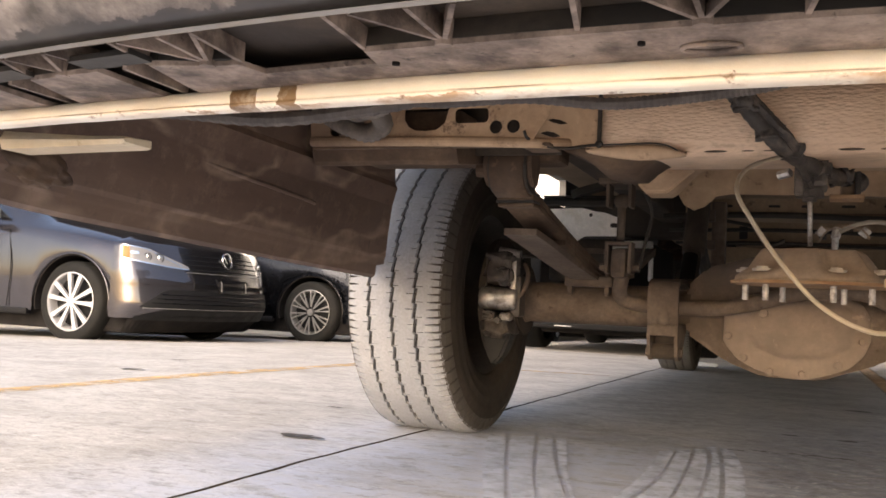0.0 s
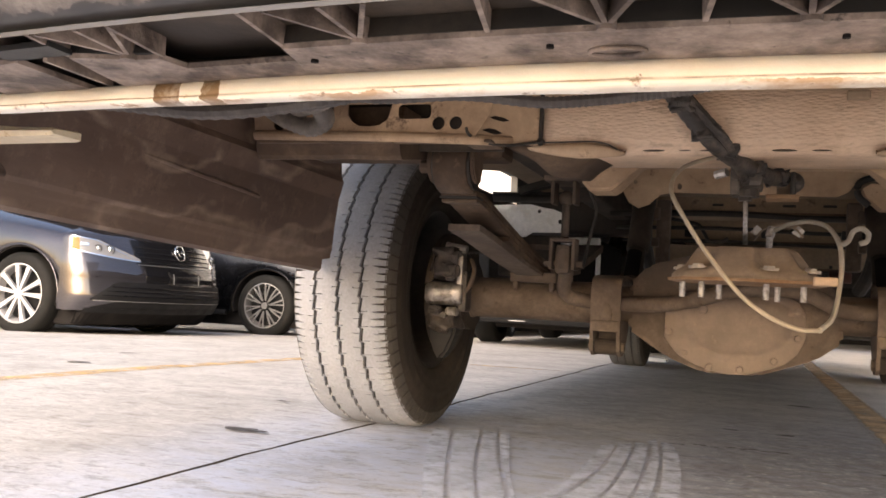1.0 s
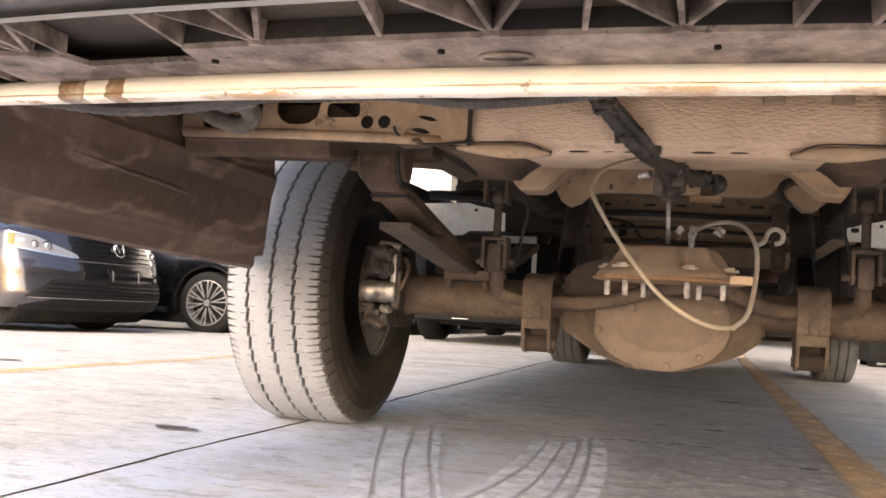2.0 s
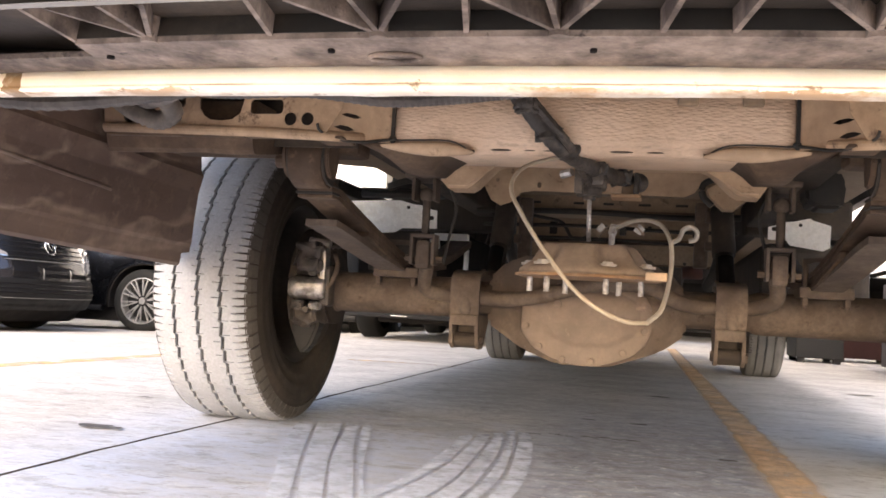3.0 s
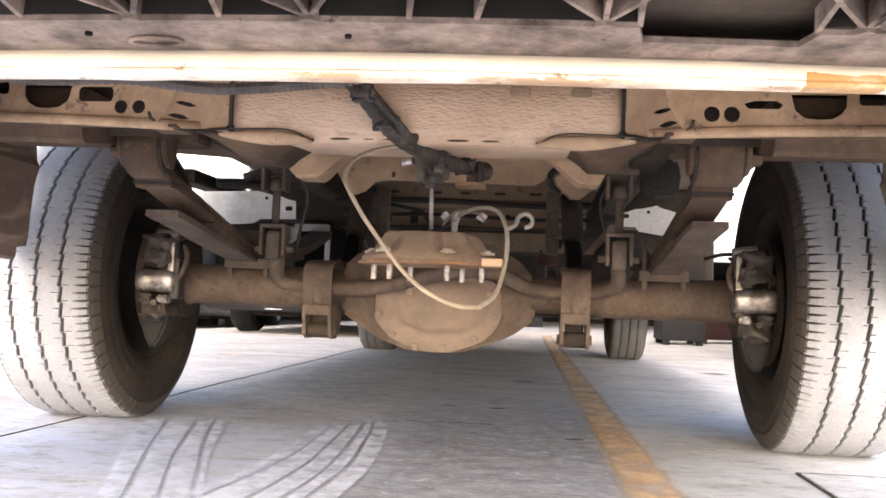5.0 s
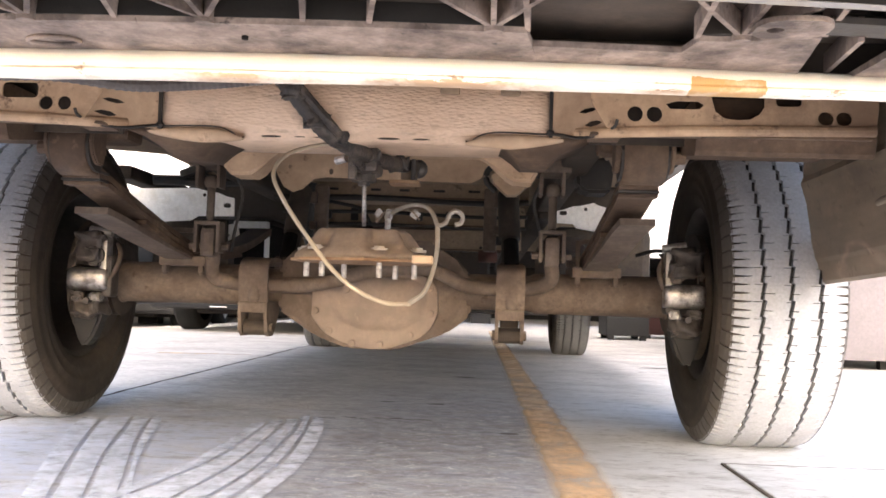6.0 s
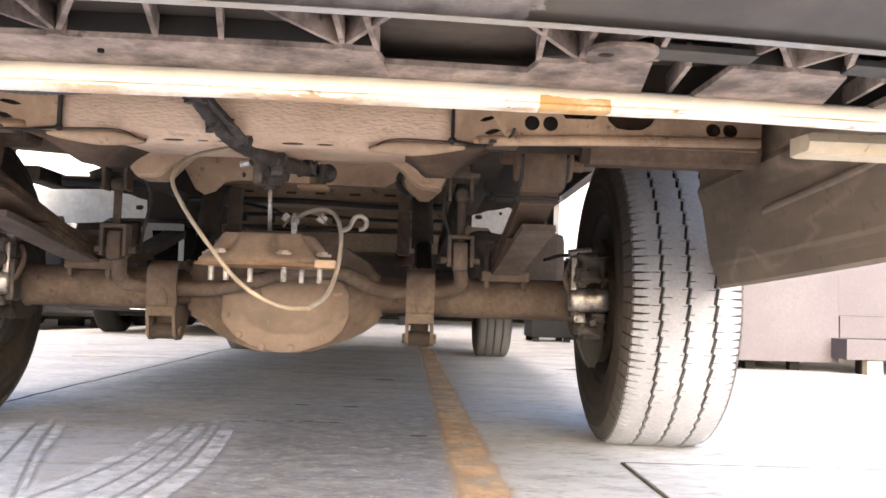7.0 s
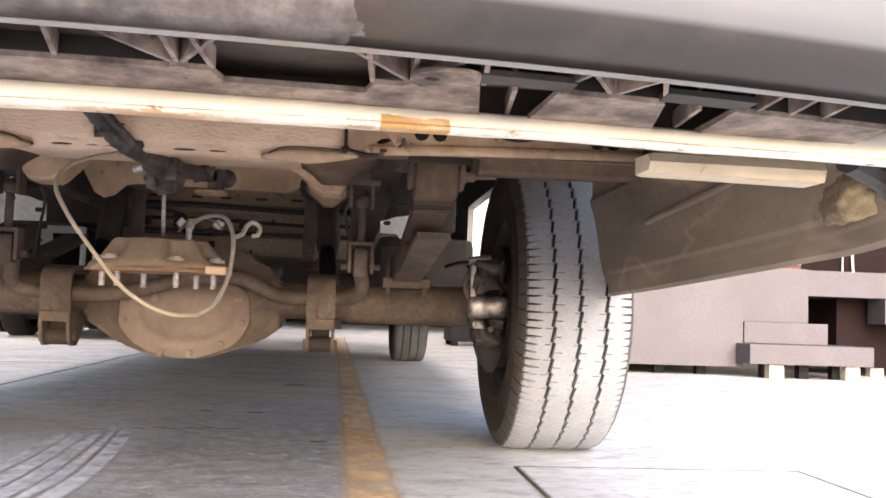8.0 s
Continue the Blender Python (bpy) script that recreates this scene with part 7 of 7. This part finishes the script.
    flat = lambda z: (lambda f: z)
    patch("grille", CAR_GRILLE, -0.50, 0.50, flat(0.560), flat(0.750), 0.004, "gloss black grille")
    for z in (0.585, 0.622, 0.659, 0.696):
        patch("grille_bar", CAR_BLACK, -0.48, 0.48, flat(z), flat(z + 0.006), 0.0065)
    patch("grille_strip", DARK_ALLOY, -0.49, 0.49, flat(0.562), flat(0.566), 0.009, "thin bright strip")
    tip = lambda z0, z1: (lambda f: z0 + (z1 - z0) * min(1.0, min(f, 1 - f) / 0.11))
    patch("lower_intake", CAR_BLACK, -0.88, 0.88, flat(0.285), tip(0.296, 0.425), 0.006, "black lower intake", 40)
    for z, e in ((0.318, 0.80), (0.350, 0.76), (0.382, 0.72)):
        patch("intake_bar", CAR_GRILLE, -e, e, flat(z), flat(z + 0.008), 0.012, "", 30)
    patch("intake_strip", DARK_ALLOY, -0.86, 0.86, flat(0.280), flat(0.2835), 0.008, "thin bright strip", 40)
    patch("front_lip", CAR_BLACK, -0.90, 0.90, flat(0.190), flat(0.222), 0.010, "black front lip", 40)
    # painted chin blackened to show its shade
    patch("chin", CAR_BLACK, -0.86, 0.86, flat(0.222), tip(0.232, 0.278), 0.005, "black patch for the shaded chin below the intake", 40)
    # black skin that carries that shadow on under the nose
    patch("under_shield", MATTE, -0.95, 0.95, flat(0.10), flat(0.20), -0.07, "black skin for the shade under the nose", 40)
    # black patch for the shade and dark reflection on the painted bumper
    patch("bumper_mask", CAR_GRILLE, -0.44, 0.44, flat(0.405), flat(0.556), 0.005, "black patch for the bumper's shaded middle")
    if plate_bars:
        patch("plate_holder", CAR_GRILLE, -0.20, 0.20, flat(0.415), flat(0.525), 0.014, "dark number plate holder")
        for y in (-0.165, 0.165):
            patch("plate_bar", DARK_ALLOY, y - 0.004, y + 0.004, flat(0.43), flat(0.51), 0.018, "", 3)
    for s in (-1, 1):
        lo = lambda f: 0.584 + 0.062 * f ** 1.4
        hi = lambda f: 0.606 + 0.094 * min(1.0, f / 0.55) ** 0.9 + 0.048 * f
        lamp = patch("headlight", LENS, s * 0.46, s * 1.03, lo, hi, 0.007, "clear headlight with an amber corner")
        patch("lamp_trim", CHROME, s * 0.47, s * 1.02, lambda f: lo(f) - 0.002, lambda f: lo(f) + 0.006, 0.011, "bright trim", parent=lamp)
        patch("lamp_trim", CHROME, s * 0.52, s * 1.02, lambda f: hi(f) - 0.004, lambda f: hi(f) + 0.001, 0.010, "bright trim", parent=lamp)
        patch("turn_lamp", AMBER, s * 0.955, s * 1.022, lambda f: lo(0.84 + 0.16 * f) + 0.006, lambda f: hi(0.84 + 0.16 * f) - 0.006, 0.011, "amber corner lamp", 8, parent=lamp)
        patch("daylight_strip", CHROME, s * 0.87, s * 0.945, lambda f: 0.680, lambda f: 0.700, 0.011, "bright inner reflector", 8, parent=lamp)
        for q, rr in ((0.70, 0.027), (0.80, 0.022)):
            m = bmesh.new()
            bmesh.ops.create_uvsphere(m, u_segments=18, v_segments=12, radius=rr)
            bmesh.ops.scale(m, vec=(0.45, 0.45, 1), verts=m.verts)
            o = part("lamp_reflector", m, CHROME, lamp, "", True)
            o.location = skin(s * q, 0.658 + 0.05 * (q - 0.7), 0.004)
            m = bmesh.new()
            lathe(m, [(0.0, rr * 1.05), (0.006, rr * 1.2), (0.0, rr * 1.35)], 24)
            o = part("lamp_ring", m, CAR_BLACK, lamp, "", True)
            o.matrix_basis = pose(*skin(s * q, 0.658 + 0.05 * (q - 0.7), 0.006), 0, 0, s * 55)
    m = bmesh.new()
    lathe(m, [(0.0, 0.064), (0.008, 0.068), (0.012, 0.062), (0.008, 0.055)], 28)
    strap(m, [(0.008, -0.035, 0.03), (0.009, 0, -0.03), (0.008, 0.035, 0.03)], (0, 0.5, 0.5), 0.010, 0.005, 2)
    g = part("badge", m, CHROME, car, "round chrome badge", True)
    g.matrix_basis = pose(*skin(0, 0.680, 0.010), 0, -14, 0)
    # door seams and mirrors on the flanks
    for s in (-1, 1):
        m = bmesh.new()
        strap(m, [(-0.62, s * 0.892, 0.24), (-0.60, s * 0.895, 0.55), (-0.66, s * 0.875, 0.84)], (1, 0, 0), 0.008, 0.004)
        part("door_seam", m, CAR_BLACK, car)
        m = bmesh.new()
        strap(m, [(-1.60, s * 0.893, 0.24), (-1.60, s * 0.896, 0.55), (-1.62, s * 0.875, 0.90)], (1, 0, 0), 0.008, 0.004)
        part("door_seam", m, CAR_BLACK, car)
        m = bmesh.new()
        box(m, -2.2, -0.42, s * 0.86 - 0.03, s * 0.86 + 0.03, 0.185, 0.235, 0.015)
        part("sill", m, CAR_BLACK, car)
        m = bmesh.new()
        box(m, -0.92, -0.80, s * 0.98 - 0.09, s * 0.98 + 0.09, 0.93, 1.05, 0.03)
        part("mirror", m, paint, car)
    return car


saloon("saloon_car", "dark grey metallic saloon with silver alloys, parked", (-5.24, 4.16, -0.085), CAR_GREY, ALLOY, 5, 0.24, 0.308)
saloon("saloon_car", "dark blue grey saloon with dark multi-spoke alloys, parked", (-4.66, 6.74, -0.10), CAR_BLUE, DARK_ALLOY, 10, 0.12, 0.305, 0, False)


def far_car(at, turn):
    """A car across the yard, nose along +x, of which little but wheels and bumper is seen."""
    car = empty("hatchback_car", "dark car parked across the yard, bumper and tyres showing", "car", "parked cars", at)
    car.rotation_euler = (0, 0, radians(turn))
    bm = bmesh.new()
    prism(bm, [(0.0, 0.40), (0.0, 0.72), (-0.2, 0.82), (-1.0, 0.95), (-1.7, 1.45), (-3.3, 1.45), (-3.9, 0.95), (-3.9, 0.4), (-3.5, 0.22), (-0.3, 0.22)], "y", -0.86, 0.86)
    bmesh.ops.bevel(bm, geom=list(bm.edges), offset=0.05, segments=3, affect="EDGES")
    part("body", bm, CAR_BLUE, car, "", True)
    bm = bmesh.new()
    box(bm, -0.10, 0.10, -0.86, 0.86, 0.19, 0.44, 0.04)
    part("bumper", bm, CAR_BLACK, car, "dark bumper")
    for y0, y1 in ((-0.36, -0.22),):
        bm = bmesh.new()
        box(bm, 0.095, 0.106, y0, y1, 0.207, 0.216, 0.003)
        part("bumper_strip", bm, DARK_ALLOY, car, "bright strip")
    bm = bmesh.new()
    box(bm, -3.6, -0.15, -0.55, 0.55, 0.15, 0.4, 0.03)
    part("underbody", bm, MATTE, car)
    for x in (-0.75, -3.2):
        for s in (-1, 1):
            car_wheel(car, x, s * 0.75, s, 0.325, ALLOY, 6, 0)
    return car


far_car((-1.63, 5.3, 0.0), -90)
far_car((-4.2, 8.4, -0.13), -84)


# ---- stacked steel boxes ----
def steel_box(x0, x1, y0, y1, z0, z1, mat, label, feet=(), turn=0):
    cx, cy = (x0 + x1) / 2, (y0 + y1) / 2
    b = empty("steel_box", label, "box", "stacked boxes", (cx, cy, z0))
    b.rotation_euler = (0, 0, radians(turn))
    w, d, h = (x1 - x0) / 2, (y1 - y0) / 2, z1 - z0
    bm = bmesh.new()
    box(bm, -w, w, -d, d, 0, h, 0.003)
    part("shell", bm, mat, b)
    for x, y in feet:
        m = bmesh.new()
        box(m, x - 0.045, x + 0.045, y - 0.04, y + 0.04, -z0, -0.002, 0.004)
        part("foot", m, WOOD, b, "pale wooden block")
    for x in (-w * 0.6, 0.0, w * 0.55) if z0 < 0.2 else ():
        m = bmesh.new()
        box(m, x - 0.03, x + 0.03, -d + 0.1, -d + 0.16, -z0, -0.002)
        part("runner", m, CRATE, b, "dark runner")
    return b


steel_box(1.78, 2.744, 3.15, 5.3, 0.055, 0.66, MAROON, "large maroon painted steel box on low runners")
steel_box(2.745, 3.16, 3.16, 4.4, 0.33, 0.66, MAROON, "maroon painted steel box set above others")
steel_box(2.75, 3.28, 3.148, 3.7, 0.2012, 0.3290, MAROON, "low maroon painted steel box on another")
steel_box(2.70, 3.46, 2.95, 3.5, 0.085, 0.20, MAROON, "low maroon painted steel box on pale wooden blocks", ((-0.2, -0.2), (0.27, -0.2)))
steel_box(3.165, 4.9, 3.25, 4.3, 0.50, 0.66, MAROON, "long maroon painted steel box lying across others")
steel_box(3.50, 4.7, 3.45, 4.6, 0.06, 0.495, MAROON_SHADED, "maroon steel box with shade put into its colour", ((0.15, -0.5), (-0.3, -0.5)))
steel_box(3.68, 4.5, 3.20, 3.4, 0.34, 0.495, MAROON, "maroon steel box end")
steel_box(2.6, 4.9, 3.7, 5.4, 0.668, 1.5, MAROON_SHADED, "tall maroon steel box, darkened as shaded, with lifting slings")


def box_clutter():
    """A pale panel and lifting slings on the stacked boxes."""
    bm = bmesh.new()
    box(bm, 3.08, 3.355, 3.64, 3.69, 0.6625, 0.755, 0.003)
    ob = tagged(put("timber_board", bm, WOOD), "pale timber board standing on a maroon box", "board")
    bm = bmesh.new()
    box(bm, 3.082, 3.353, 3.637, 3.6388, 0.690, 0.716)
    part("red_edge", bm, RED_BUSH, ob, "dull red painted edge")
    for x, w, lean in ((3.67, 0.010, 0.012), (3.735, 0.018, -0.014)):
        bm = bmesh.new()
        strap(bm, [(x + lean, 3.69, 1.50), (x + 0.4 * lean, 3.688, 1.1), (x, 3.684, 0.84), (x - 0.4 * lean, 3.678, 0.70), (x - 0.4 * lean, 3.672, 0.668)], (1, 0, 0), w, 0.003)
        tagged(put("lifting_sling", bm, HOSE_GREY), "grey webbing sling hanging down a dark box", "sling", "lifting slings")


box_clutter()


def crates():
    for at, w, d, h, mat, tone in (((1.56, 6.9, 0), 0.20, 0.3, 0.22, CRATE, "black"), ((2.1, 7.6, 0), 0.28, 0.3, 0.26, DEEP_MAROON, "dark maroon")):
        c = empty("crate", tone + " storage crate on short feet", "crate", "crates", at)
        bm = bmesh.new()
        box(bm, -w, w, -d, d, 0.04, h, 0.01)
        part("crate_body", bm, mat, c)
        for x in (-w + 0.05, w - 0.05):
            for y in (-d + 0.05, d - 0.05):
                m = bmesh.new()
                box(m, x - 0.03, x + 0.03, y - 0.03, y + 0.03, 0, 0.042)
                part("foot", m, CRATE, c)


crates()
